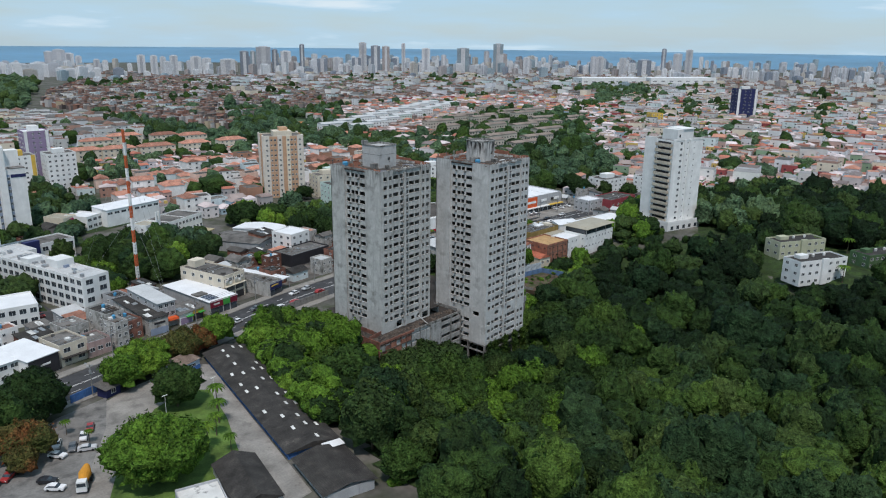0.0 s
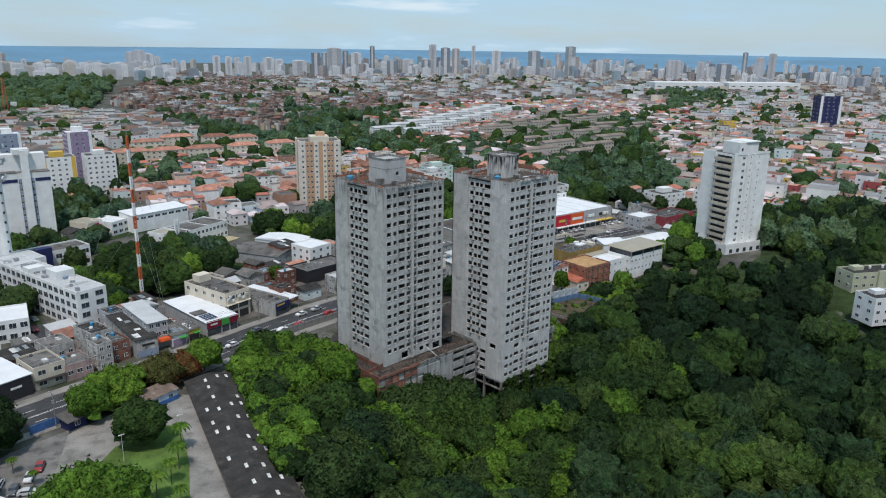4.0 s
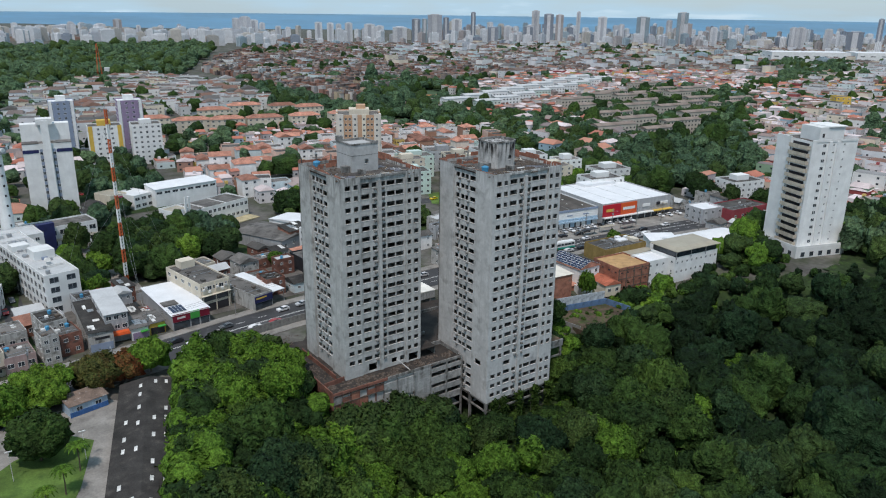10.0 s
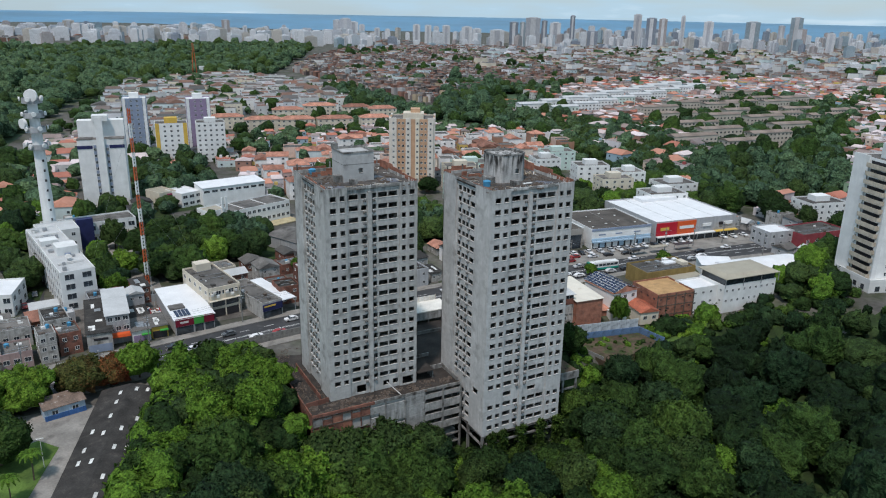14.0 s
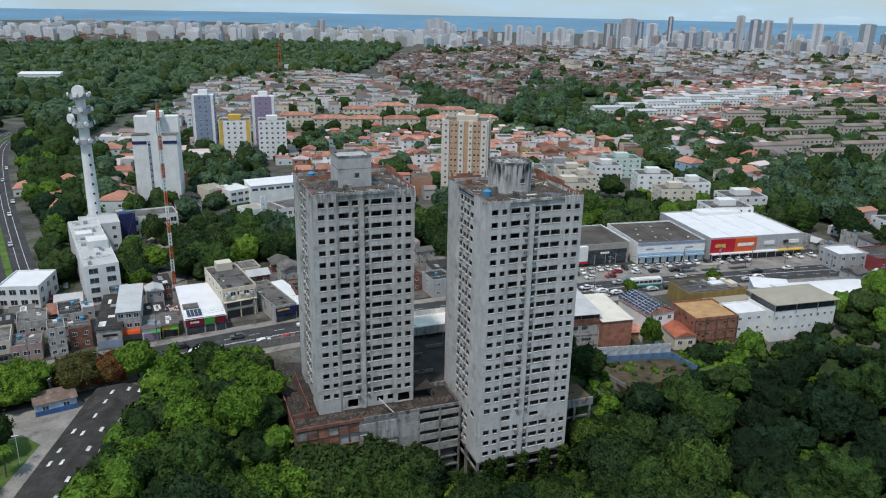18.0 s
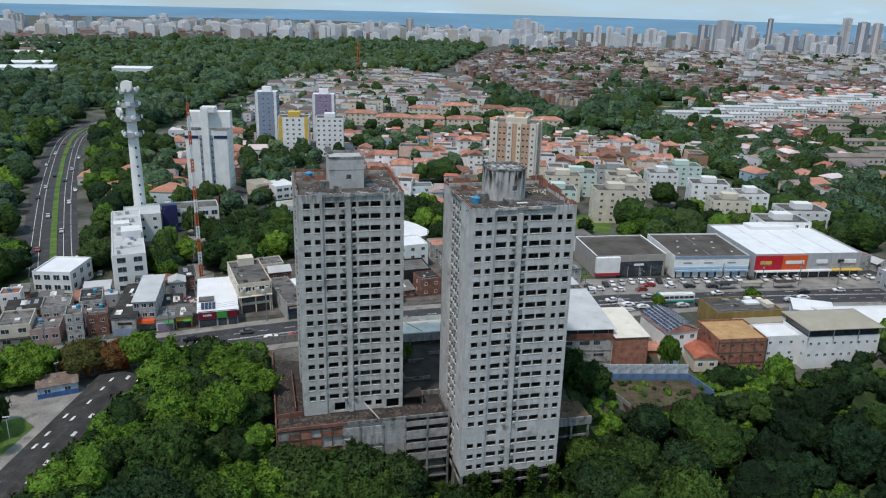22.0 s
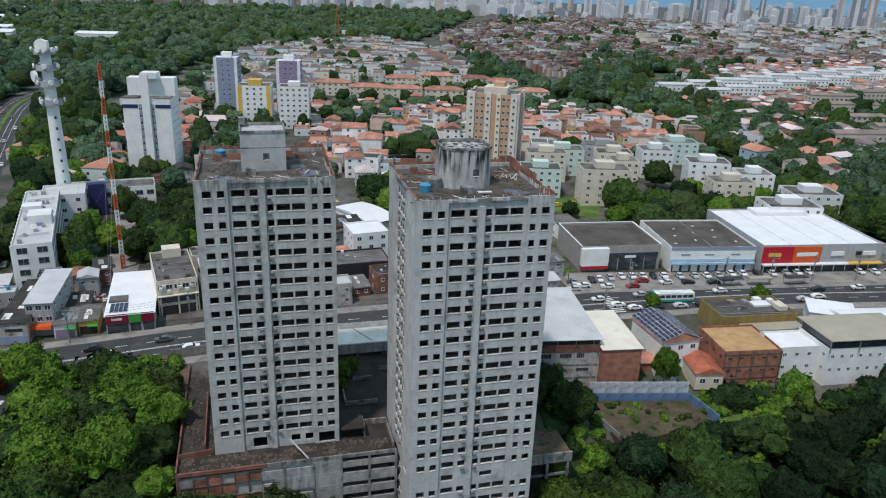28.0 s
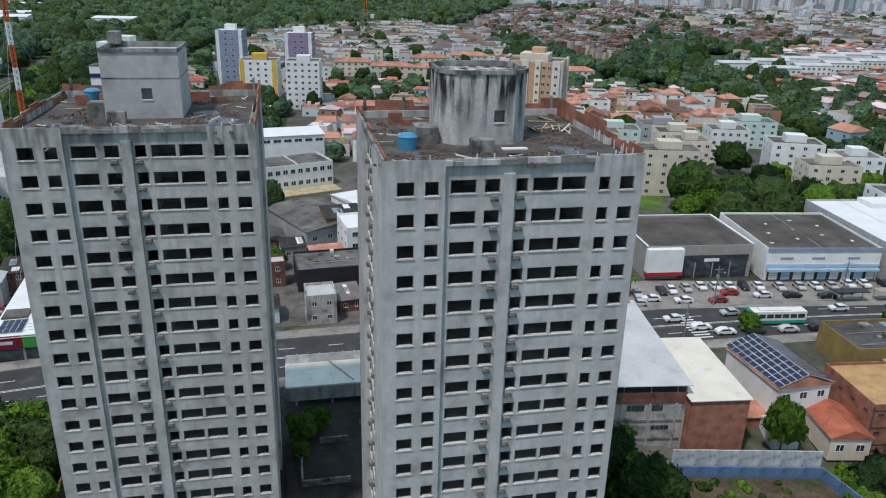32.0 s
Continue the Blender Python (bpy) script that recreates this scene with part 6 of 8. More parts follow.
kinds = []
for k, (R, H, boughs, leaves, mat) in enumerate([(5.6, 9.5, 5, 2000, LEAF), (4.6, 10.5, 4, 1700, LEAFO), (6.6, 8.5, 6, 2300, LEAF), (5.0, 8.0, 5, 1900, LEAFY), (4.2, 7.0, 4, 1500, LEAFR), (3.4, 7.5, 4, 1300, LEAFY), (5.4, 9.0, 6, 2000, LEAFM), (6.0, 9.5, 4, 2200, LEAFB)]):
    kinds.append((trunk_shape(k, 5.0, 0.28, R).mesh("trunk", TRUNK), crown_shape(k + 20, R, H, boughs, leaves, 0.34).mesh("crown", mat), R))
for k, (R, H, boughs, leaves, mat) in enumerate([(9.5, 12.5, 8, 5600, LEAFY), (8.8, 12.5, 7, 5000, LEAF), (8.0, 11.0, 7, 4400, LEAFY), (6.6, 9.5, 6, 3200, LEAFR)]):
    kinds.append((trunk_shape(k + 9, 8.0, 0.45, R).mesh("trunk", TRUNK), crown_shape(k + 80, R, H, boughs, leaves, 0.34, (34, 14), (22, 10)).mesh("crown", mat), R))
lite = [crown_shape(40 + k, R, H, boughs, 190, 0.42, (18, 9), (12, 6), 0.40) for k, (R, H, boughs) in enumerate([(5.6, 9.5, 4), (4.8, 10.0, 3), (6.4, 8.0, 5), (5.2, 8.8, 4), (6.0, 9.0, 3)])]
mid = [crown_shape(45 + k, R, H, 2, 45, 0.6, (12, 6), (8, 4), 0.36) for k, (R, H) in enumerate([(5.6, 9.0), (4.8, 9.5), (6.4, 8.0), (5.4, 8.5)])]
tiny = [crown_shape(50 + k, R, H, 1, 0, 1.2, (9, 5), (7, 3), 0.3) for k, (R, H) in enumerate([(5.8, 9.0), (5.0, 10.0), (6.8, 8.0)])]
speck = [crown_shape(55 + k, R, H, 1, 0, 1.0, (8, 4), (6, 3), 0.3) for k, (R, H) in enumerate([(5.8, 8.0), (5.2, 9.0), (6.8, 7.0)])]
s = Shape()
for k in range(13):
    a = 2 * math.pi * k / 13
    d, u = Vector((math.cos(a), math.sin(a), 0)), Vector((-math.sin(a), math.cos(a), 0))
    q = [Vector((0, 0, 0)), d * 1.3 + Vector((0, 0, 0.7)), d * 2.6 + Vector((0, 0, 0.3)), d * 3.4 + Vector((0, 0, -0.8))]
    for i in range(3):
        w0, w1 = (0.15, 0.5, 0.42, 0.05)[i], (0.15, 0.5, 0.42, 0.05)[i + 1]
        s.face([q[i] - u * w0 - Vector((0, 0, 0.12)), q[i], q[i + 1], q[i + 1] - u * w1 - Vector((0, 0, 0.12))])
        s.face([q[i], q[i] + u * w0 - Vector((0, 0, 0.12)), q[i + 1] + u * w1 - Vector((0, 0, 0.12)), q[i + 1]])
palm = (Shape().tube((0, 0, -1), (0.2, 0, 4), 0.22, 0.17, 8).tube((0.2, 0, 4), (0.1, 0.1, 8), 0.17, 0.13, 8).mesh("trunk", TRUNK), s.mesh("fronds", LEAFY))


def tree(k, x, y, size, label, rot=0.0, lift=1.6, tall=1.0, group=""):
    t = thing("tree", label, "tree", Matrix.Translation((x, y, gz(x, y) - 0.2)) @ Matrix.Rotation(rot, 4, "Z") @ Matrix.Diagonal((size, size, size * tall, 1)), group)
    part("trunk", kinds[k][0], None, t)
    part("crown", kinds[k][1], None, t, at=pose(0, 0, lift))


def palm_tree(x, y, size, label="slender palm with a ragged crown"):
    t = thing("palm", label, "palm", Matrix.Translation((x, y, gz(x, y))) @ Matrix.Diagonal((size, size, size, 1)))
    part("trunk", palm[0], None, t)
    part("fronds", palm[1], None, t, at=pose(0.1, 0.1, 8))


rt = random.Random(11)


FIELD = [(352, 455), (392, 462), (418, 492), (420, 560), (396, 584), (360, 540)]


def spots(poly, step, keep=lambda x, y: True, jitter=0.6):
    xs, ys = [p[0] for p in poly], [p[1] for p in poly]
    y, odd, out = min(ys), 0, []
    while y < max(ys):
        x = min(xs) + (step / 2 if odd else 0)
        while x < max(xs):
            px, py = x + rt.uniform(-1, 1) * step * jitter, y + rt.uniform(-1, 1) * step * jitter
            if inside(px, py, poly) and keep(px, py) and not inside(px, py, FIELD):
                out.append((px, py))
            x += step
        y, odd = y + step * 0.87, 1 - odd
    return out


def joined_wood(name, label, places, shapes, size, lift, mats, cap=None):
    """Many crowns in one mesh, for woods that nobody could count."""
    vs, fs, ms, sm, base = [], [], [], [], 0
    arrays = [(np.array(sh.v), sh.f, [k < sh.round for k in range(len(sh.f))]) for sh in shapes]
    for x, y in places:
        v, f, rounded = arrays[rt.randrange(len(arrays))]
        a, k = rt.uniform(0, 6.28), rt.uniform(*size)
        if rt.random() < 0.14:
            k *= rt.uniform(1.15, 1.45)
        if cap:
            k = max(0.3, min(k, (cap(x, y) - gz(x, y)) / 11.5))
        c, d = math.cos(a) * k, math.sin(a) * k
        w = np.empty_like(v)
        w[:, 0], w[:, 1] = v[:, 0] * c - v[:, 1] * d + x, v[:, 0] * d + v[:, 1] * c + y
        w[:, 2] = v[:, 2] * k * rt.uniform(0.75, 1.4) + gz(x, y) + lift * k
        vs.append(w)
        fs += [tuple(i + base for i in q) for q in f]
        ms += [rt.randrange(len(mats))] * len(f)
        sm += rounded
        base += len(v)
    me = bpy.data.meshes.new(name)
    me.from_pydata(np.concatenate(vs).tolist(), [], fs)
    for m in mats:
        me.materials.append(m)
    me.polygons.foreach_set("material_index", ms)
    me.polygons.foreach_set("use_smooth", sm)
    solid(name, me, None, label, "trees", kind="stuff")


BLOCK_PLOT = [(142, -84), (152, -74), (176, -60), (188, -58), (214, -78), (222, -104), (206, -118), (172, -108), (148, -96)]


def clear(x, y):
    if -11 < x < 33 and -7 < y < 45 or 31 < x < 60 and -18.5 < y < 45:
        return False
    return not (55 < x < 70 and -12 < y < 14 or 78 < x < 107 and 3 < y < 30 or inside(x, y, BLOCK_PLOT))


def most(x, y):
    """Greatest height a crown reaches close before the podium and the tower's legs."""
    if 168 < x < 250 and y > -60:
        return -5 + 0.42 * max(0.0, -14 - y)
    if 76 < x < 178 and y > -48:
        return -8 + 0.42 * (8 - y)
    if not -11 < x < 60 or y < -45:
        return 99
    if x < 33:
        w = -3.2 - 3 * smooth(-4, 4, x) - 3.2 * smooth(8, 18, x) - 6 * smooth(19, 23, x)
        return w + 0.5 * (-5.5 - y)
    return -15 + 0.5 * (-17 - y)


FOREST = [(-54, -44), (-38, 16), (-36, 27), (-14, 36), (-11, -7), (30, -12), (62, -14), (80, -4), (110, 2), (150, 0), (172, -16), (186, -26), (215, -22), (262, 0), (330, -20), (345, -90), (250, -170), (60, -165), (-30, -125), (-66, -75)]
near, rest = [], []
for x, y in spots(FOREST, 9.0, clear) + spots([(-42, -34), (-35, 27), (-15, 36), (-13, -10), (-14, -30)], 9.0, clear):
    (near if x < 90 and y > -66 else rest).append((x, y))
rt.shuffle(near)
for n_, (x, y) in enumerate(near):
    bright = x < 4 + rt.uniform(-14, 10) and y > -24 + rt.uniform(-8, 8) or rt.random() < 0.22
    k = rt.choice([3, 3, 5, 3, 6]) if bright else (rt.choice([0, 1, 2, 6, 6, 1, 6, 7]) if x < 20 else rt.choice([0, 1, 2, 2, 0, 6, 6, 7, 7]))
    size = min(rt.uniform(0.75, 1.25) * (1.3 if rt.random() < 0.18 else 1.0), (most(x, y) - gz(x, y)) / 11.5)
    if size < 0.22:
        continue
    tree(k, x, y, size, "bright green broad-crowned tree beside the podium" if bright else "dark green broad-crowned tree in dense forest", rt.uniform(0, 6.28), 1.2, rt.uniform(0.9, 1.2) if size > 0.74 else 1.0)
for k in range(13):
    x, y = -10 + 2.6 * k + rt.uniform(-0.8, 0.8), -10.5 + rt.uniform(-1.5, 1.5)
    tree(rt.choice((1, 3, 6, 6, 5)), x, y, min(1.7, max(0.4, (most(x, y) - gz(x, y)) / 10.0)), "green tree crowding the podium wall", rt.uniform(0, 6.28), 1.0, 1.0)
# darker set of forest greens: cloud shade over the woods put into the colour
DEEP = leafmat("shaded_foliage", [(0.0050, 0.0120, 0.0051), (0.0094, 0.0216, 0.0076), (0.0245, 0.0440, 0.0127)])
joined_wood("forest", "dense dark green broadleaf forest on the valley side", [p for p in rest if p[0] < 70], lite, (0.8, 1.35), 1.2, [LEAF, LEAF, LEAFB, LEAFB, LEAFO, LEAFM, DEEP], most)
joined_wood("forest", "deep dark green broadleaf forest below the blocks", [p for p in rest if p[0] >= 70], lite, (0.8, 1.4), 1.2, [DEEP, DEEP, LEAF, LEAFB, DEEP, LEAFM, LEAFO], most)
shrub = [crown_shape(60 + k, 3.0, 4.0, 2, 70, 0.4, (10, 5), (7, 3), 0.6) for k in range(3)]
joined_wood("shrubs", "dense green trees below the white hall", spots([(118, 4), (150, 4), (160, 8), (176, 6), (190, -10), (172, -20), (150, -8)], 4.6), shrub, (0.7, 1.2), -0.3, [LEAF, LEAFM, LEAFB])
joined_wood("shrubs", "dense green shrubs below the trees", spots([(-53, -50), (-38, 18), (-35, 29), (-12, 40), (-10, -8), (14, -10), (20, -20), (60, -27), (62, -10), (72, -10), (74, 30), (62, 40), (60, 14), (80, -6), (104, -2), (112, 6), (130, 6), (150, -10), (100, -60), (0, -66), (-62, -64)], 5.2), shrub, (0.7, 1.4), -0.6, [LEAFY, LEAF, LEAF])
joined_wood("shrubs", "thicket of shrubs crowding the foot of the podium", spots([(-13, -6), (33, -6), (33, -19), (60, -19), (72, -12), (74, -40), (-13, -40)], 3.3), shrub, (0.55, 1.1), -0.5, [LEAFY, LEAF, LEAFO, LEAF])
joined_wood("shrubs", "green bushes on the slope beside the tower", spots([(60, 14), (60, -8), (76, -12), (82, -6), (78, 8), (70, 30), (58, 34)], 3.6, lambda x, y: not (56 < x < 69 and -10.5 < y < 10)), shrub, (0.5, 1.0), -0.4, [LEAFY, LEAF, LEAFY])
joined_wood("shrubs", "bushes hanging over the edge of the shed roof", spots([(-37, 27), (-33, 24), (-50, -36), (-56, -36)], 2.6), shrub, (1.0, 1.7), 0.4, [LEAFY, LEAFY, LEAF])
joined_wood("shrubs", "bright green scrub on a bank beside the wall", spots([(107.5, 9), (126, 9), (131, 2), (122, -8), (108, -3)], 2.2), shrub, (0.35, 0.7), -0.3, [LEAFY, LEAFY, LEAFO])
joined_wood("shrubs", "bushy bright green grove beside the shed", spots([(-51, -50), (-38, 18), (-35, 28), (-13, 39), (-12, -8), (-20, -40)], 5.0), shrub, (1.2, 2.0), -0.4, [LEAFY, LEAF, LEAFO, LEAF])
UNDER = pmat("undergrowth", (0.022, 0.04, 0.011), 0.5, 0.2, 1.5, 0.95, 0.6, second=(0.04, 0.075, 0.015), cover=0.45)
# floor of the far woods, paler with haze put into its colour
FARUNDER = pmat("hazed_undergrowth", (0.05, 0.085, 0.042), 0.3, 0.05, 0.5, 0.95, 0.0, second=(0.07, 0.11, 0.055), cover=0.45)
joined_wood("shrubs", "weeds and bushes on the waste plot", spots([(80.5, 10.5), (104, 6), (105, -2), (83, -5)], 2.6, lambda x, y: rt.random() < 0.7), shrub, (0.12, 0.42), -0.2, [LEAFY, LEAFM, LEAFO])
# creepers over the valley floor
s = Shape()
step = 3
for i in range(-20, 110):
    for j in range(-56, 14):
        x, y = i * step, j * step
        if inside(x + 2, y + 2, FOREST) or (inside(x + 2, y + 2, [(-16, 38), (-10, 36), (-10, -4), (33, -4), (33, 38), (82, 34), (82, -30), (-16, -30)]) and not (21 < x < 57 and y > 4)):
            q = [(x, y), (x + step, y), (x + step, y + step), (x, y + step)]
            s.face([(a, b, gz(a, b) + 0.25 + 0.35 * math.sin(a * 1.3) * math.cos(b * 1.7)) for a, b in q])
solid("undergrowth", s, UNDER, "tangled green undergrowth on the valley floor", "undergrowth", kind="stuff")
# creepers climbing the legs of the tower
for n_, (x, w) in enumerate(((35.2, 2.6), (38.6, 2.4), (44.4, 2.8), (50.4, 2.4), (55.8, 2.2))):
    g = np.random.default_rng(70 + n_)
    s = Shape()
    for k in range(1000):
        z = g.uniform(-19, -9.6)
        p = np.array((x + g.normal() * w * 0.28, -17.3 + g.normal() * 0.45, z))
        u, v = g.normal(size=3) * 0.2, g.normal(size=3) * 0.18
        s.face([p - u, p - v, p + u, p + v])
    solid("creeper", s, LEAFM, "creeper covering a concrete column of the tower", "creeper", group="creepers on the columns")
# trees of the quarter, one by one
for k, x, y, z in [(9, -102, 25, 1.05), (11, -111, 8, 1.0), (0, -112, 16, 1.4), (8, -94.5, -22.5, 1.15), (0, -74, 5, 1.25), (10, -70, 30, 0.95), (11, -57, 32, 1.0), (3, -78, 26, 1.2), (0, -71, 31, 0.9), (11, -50, 33, 0.85), (3, -43, 34, 1.2), (0, -110, 16, 1.1), (4, -114, 2, 0.9), (0, -120, 22, 1.2),
                   (0, -45, 106, 1.2), (2, -28, 112, 1.15), (3, -38, 120, 1.1), (0, -24, 130, 1.2), (1, -14, 122, 1.1), (2, -8, 140, 1.2), (0, -30, 142, 1.1), (3, -43, 100, 1.0), (0, 4, 118, 0.9), (2, -20, 152, 1.1), (0, -5, 160, 1.1), (1, -38, 154, 1.1),
                   (2, 56, 156, 1.5), (2, 66, 146, 1.4), (0, 60, 120, 1.2), (0, 68, 108, 1.2), (3, 20, 96, 0.7), (0, 72, 126, 1.3), (1, 66, 96, 1.1),
                   (0, 70, 10, 0.9), (0, 73, 2, 1.0), (3, 118, 48, 0.5), (3, 152, 46, 0.6), (0, 64, 6, 0.8),
                   (3, 150, 122, 1.1), (3, 162, 126, 1.2), (3, 174, 122, 1.2), (0, 186, 124, 1.1), (3, 142, 118, 1.0), (3, 168, 136, 1.1), (0, 184, 142, 1.1), (0, 128, 132, 0.7), (0, 186, 168, 1.3), (2, 120, 188, 1.0), (0, 232, 92, 1.2), (2, 246, 70, 1.3), (0, 258, 84, 1.2), (2, 240, 106, 1.3), (0, 252, 40, 1.2), (1, 244, 52, 1.1)]:
    tree(k, x, y, z, "flowering red-orange tree by the avenue" if k in (4, 11) else ("bright green street tree" if k in (3, 8, 10) else "large dark green shade tree among the buildings"), rt.uniform(0, 6.28))
for x, y, z in ((-72, -11, 0.75), (-81, -20, 0.8), (-78, -25, 0.55), (-68, -4, 0.8), (-76, -16, 0.7), (-98, 4, 0.4), (-100, 12, 0.45), (-26, 118, 0.9), (100, 68, 0.6), (170, -100, 0.9), (205, -80, 0.9), (212, -92, 0.9), (240, -8, 0.9)):
    palm_tree(x, y, z)
tree(10, 102.0, 13.0, 0.40, "tall green tree beside the white hut", 1.0, 4.6, 2.0)
for x, y, z in ((62, 24, 1.0), (61, 34, 0.9), (66, 18, 0.9), (70, 12, 0.9), (72, 4, 0.9)):
    tree(rt.choice((0, 0, 3, 2)), x, y, z, "green tree growing up between the towers", rt.uniform(0, 6.28))
for x, y, z in ((25.0, 23.5, 0.5), (27.6, 26.0, 0.42), (24.6, 19.0, 0.3)):
    t = thing("tree", "small green tree growing on the deck between the towers", "tree", Matrix.Translation((x, y, 0.2)) @ Matrix.Diagonal((z, z, z * 1.1, 1)))
    part("trunk", kinds[3][0], None, t)
    part("crown", kinds[3][1], None, t, at=pose(0, 0, 1.6))


def built(x, y):
    """True on the footprint of a building raised so far."""
    for cx, cy, a, hw, hd in FOOT:
        dx, dy = x - cx, y - cy
        if abs(dx * math.cos(a) + dy * math.sin(a)) < hw + 3 and abs(-dx * math.sin(a) + dy * math.cos(a)) < hd + 3:
            return True
    return False


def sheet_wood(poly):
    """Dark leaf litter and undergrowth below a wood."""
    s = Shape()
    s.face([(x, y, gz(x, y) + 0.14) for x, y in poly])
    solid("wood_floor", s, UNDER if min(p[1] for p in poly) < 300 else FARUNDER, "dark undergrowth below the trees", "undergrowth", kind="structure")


WOODS = {
    "left_bank": ([(-150, 100), (-106, 140), (-130, 250), (-144, 341), (-149, 391), (-149, 442), (-210, 450), (-240, 250), (-230, 130)], 8.8),
    "hill_behind": ([(-900, 1000), (-347, 1002), (-250, 1400), (-330, 1500), (-700, 1490)], 15.2),
    "mast_trees": ([(-25, 106), (-25, 120), (-24, 150), (-20, 176), (6, 176), (8, 150), (0, 120), (-4, 106), (-12, 102)], 8.2),
    "office_trees": ([(-51, 100), (-42, 98), (-38, 112), (-40, 132), (-50, 132)], 7.0),
    "tower_trees": ([(-48, 196), (-46, 214), (-22, 214), (-20, 186), (-40, 184)], 8.5),
    "back_trees": ([(46, 128), (50, 160), (62, 172), (76, 160), (92, 160), (104, 150), (110, 110), (96, 100), (74, 112), (60, 112)], 8.6),
    "store_trees": ([(142, 118), (146, 132), (186, 126), (186, 146), (226, 150), (262, 132), (262, 108), (236, 86), (222, 92), (218, 112), (186, 112), (150, 106), (142, 106)], 8.2),
    "house_trees": ([(-70, 186), (-66, 200), (-76, 290), (-64, 300), (-52, 290), (-54, 200)], 13),
    "slope_trees": ([(196, 222), (262, 216), (334, 330), (300, 400), (262, 400), (290, 310), (250, 236)], 10.0),
    "motorway_bank": ([(-150, 66), (-96, 82), (-88, 104), (-100, 138), (-112, 138), (-150, 96)], 7.6),
    "office_verge": ([(-72, 112), (-66, 104), (-64, 116), (-66, 134), (-72, 132)], 6.5),
    "verge_trees": ([(-70, 84), (-66, 78), (-66, 64), (-72, 66)], 4.5),
    "yard_trees": ([(4, 114), (20, 108), (28, 112), (22, 150), (10, 174), (4, 150)], 9.8),
    "hall_trees": ([(168, 2), (176, 12), (190, 12), (192, 4), (182, -8), (172, -10)], 6.5),
    "east_side": ([(206, -6), (250, 22), (262, 60), (252, 72), (236, 62), (214, 20), (200, 4)], 8.6),
    "woods_left": ([(-347, 1002), (-194, 1665), (144, 1843), (472, 1784), (475, 1436), (222, 870), (95, 822), (-36, 640), (-70, 480), (-80, 430), (-96, 330), (-112, 440), (-124, 450), (-128, 540), (-150, 540)], 15.0),
    "woods_far_left": ([(-900, 1000), (-500, 420), (-160, 110), (-108, 144), (-131, 250), (-145, 345), (-149, 400), (-148, 442), (-150, 520), (-347, 1002), (-700, 1500)], 15.5),
    "roadside_wood": ([(-72, 112), (-66, 122), (-62, 160), (-62, 200), (-74, 290), (-90, 330), (-100, 440), (-122, 430), (-122, 391), (-112, 340), (-96, 250), (-84, 190), (-76, 140)], 8.5),
    "green_belt": ([(260, 763), (253, 448), (417, 702), (464, 588), (337, 354), (221, 427), (192, 500)], 10.5),
    "green_slope": ([(334, 341), (400, 280), (333, 176), (260, 90), (236, 121), (240, 185), (262, 215)], 9.5),
    "green_court": ([(240, 141), (300, 215), (379, 145), (376, 108), (290, 75), (262, 95)], 9.5),
    "shade_trees": ([(-46, 180), (-4, 311), (26, 316), (20, 205), (-10, 200), (-16, 182)], 10),
    "park_trees": ([(70, 150), (72, 168), (100, 172), (94, 120), (80, 100)], 10),
    "valley_trees": ([(844, 395), (892, 328), (1040, 372), (1152, 431), (1326, 600), (1183, 600), (1010, 480)], 15.5),
    "hollow_trees": ([(470, 96), (493, 72), (560, 92), (589, 114), (584, 138), (520, 120)], 10.6),
    "east_trees": ([(204, -24), (262, 0), (310, 14), (330, -20), (300, -60), (240, -60)], 9),
}
for name, (poly, step) in WOODS.items():
    pts = spots(poly, step, lambda x, y: not (-52 < x < -18 and 216 < y < 240) and x > -40 - 0.34 * (y + 162) and y < 1440 + 0.12 * x and not built(x, y))
    sheet_wood(poly)
    far = [p for p in pts if p[1] > 700]
    pts = [p for p in pts if p[1] <= 700]
    if far:
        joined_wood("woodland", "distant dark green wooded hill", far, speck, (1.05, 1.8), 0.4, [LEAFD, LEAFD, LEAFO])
    if pts:
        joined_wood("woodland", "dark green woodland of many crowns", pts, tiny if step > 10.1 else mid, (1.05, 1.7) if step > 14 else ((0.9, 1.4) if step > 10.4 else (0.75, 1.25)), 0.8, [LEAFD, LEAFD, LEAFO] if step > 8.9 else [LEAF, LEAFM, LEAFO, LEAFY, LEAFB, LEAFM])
# ---- roads, pavements, yards ----
def strip(pts, w, z=0.05, side=0.0):
    """A band of width w along a line, shifted sideways."""
    s = Shape()
    L_, R_ = [], []
    for k, (x, y) in enumerate(pts):
        (x0, y0), (x1, y1) = pts[max(0, k - 1)], pts[min(len(pts) - 1, k + 1)]
        d = math.hypot(x1 - x0, y1 - y0)
        nx, ny = -(y1 - y0) / d, (x1 - x0) / d
        L_.append((x + nx * (side + w / 2), y + ny * (side + w / 2), z))
        R_.append((x + nx * (side - w / 2), y + ny * (side - w / 2), z))
    for k in range(len(pts) - 1):
        s.face([R_[k], R_[k + 1], L_[k + 1], L_[k]])
    return s


def thicken(s, h):
    t = Shape()
    for f in s.f:
        q = [s.v[i] for i in f]
        t.face(q)
        for k in range(4):
            a, b = q[k - 1], q[k]
            t.face([(a[0], a[1], a[2] - h), (b[0], b[1], b[2] - h), b, a])
    return t


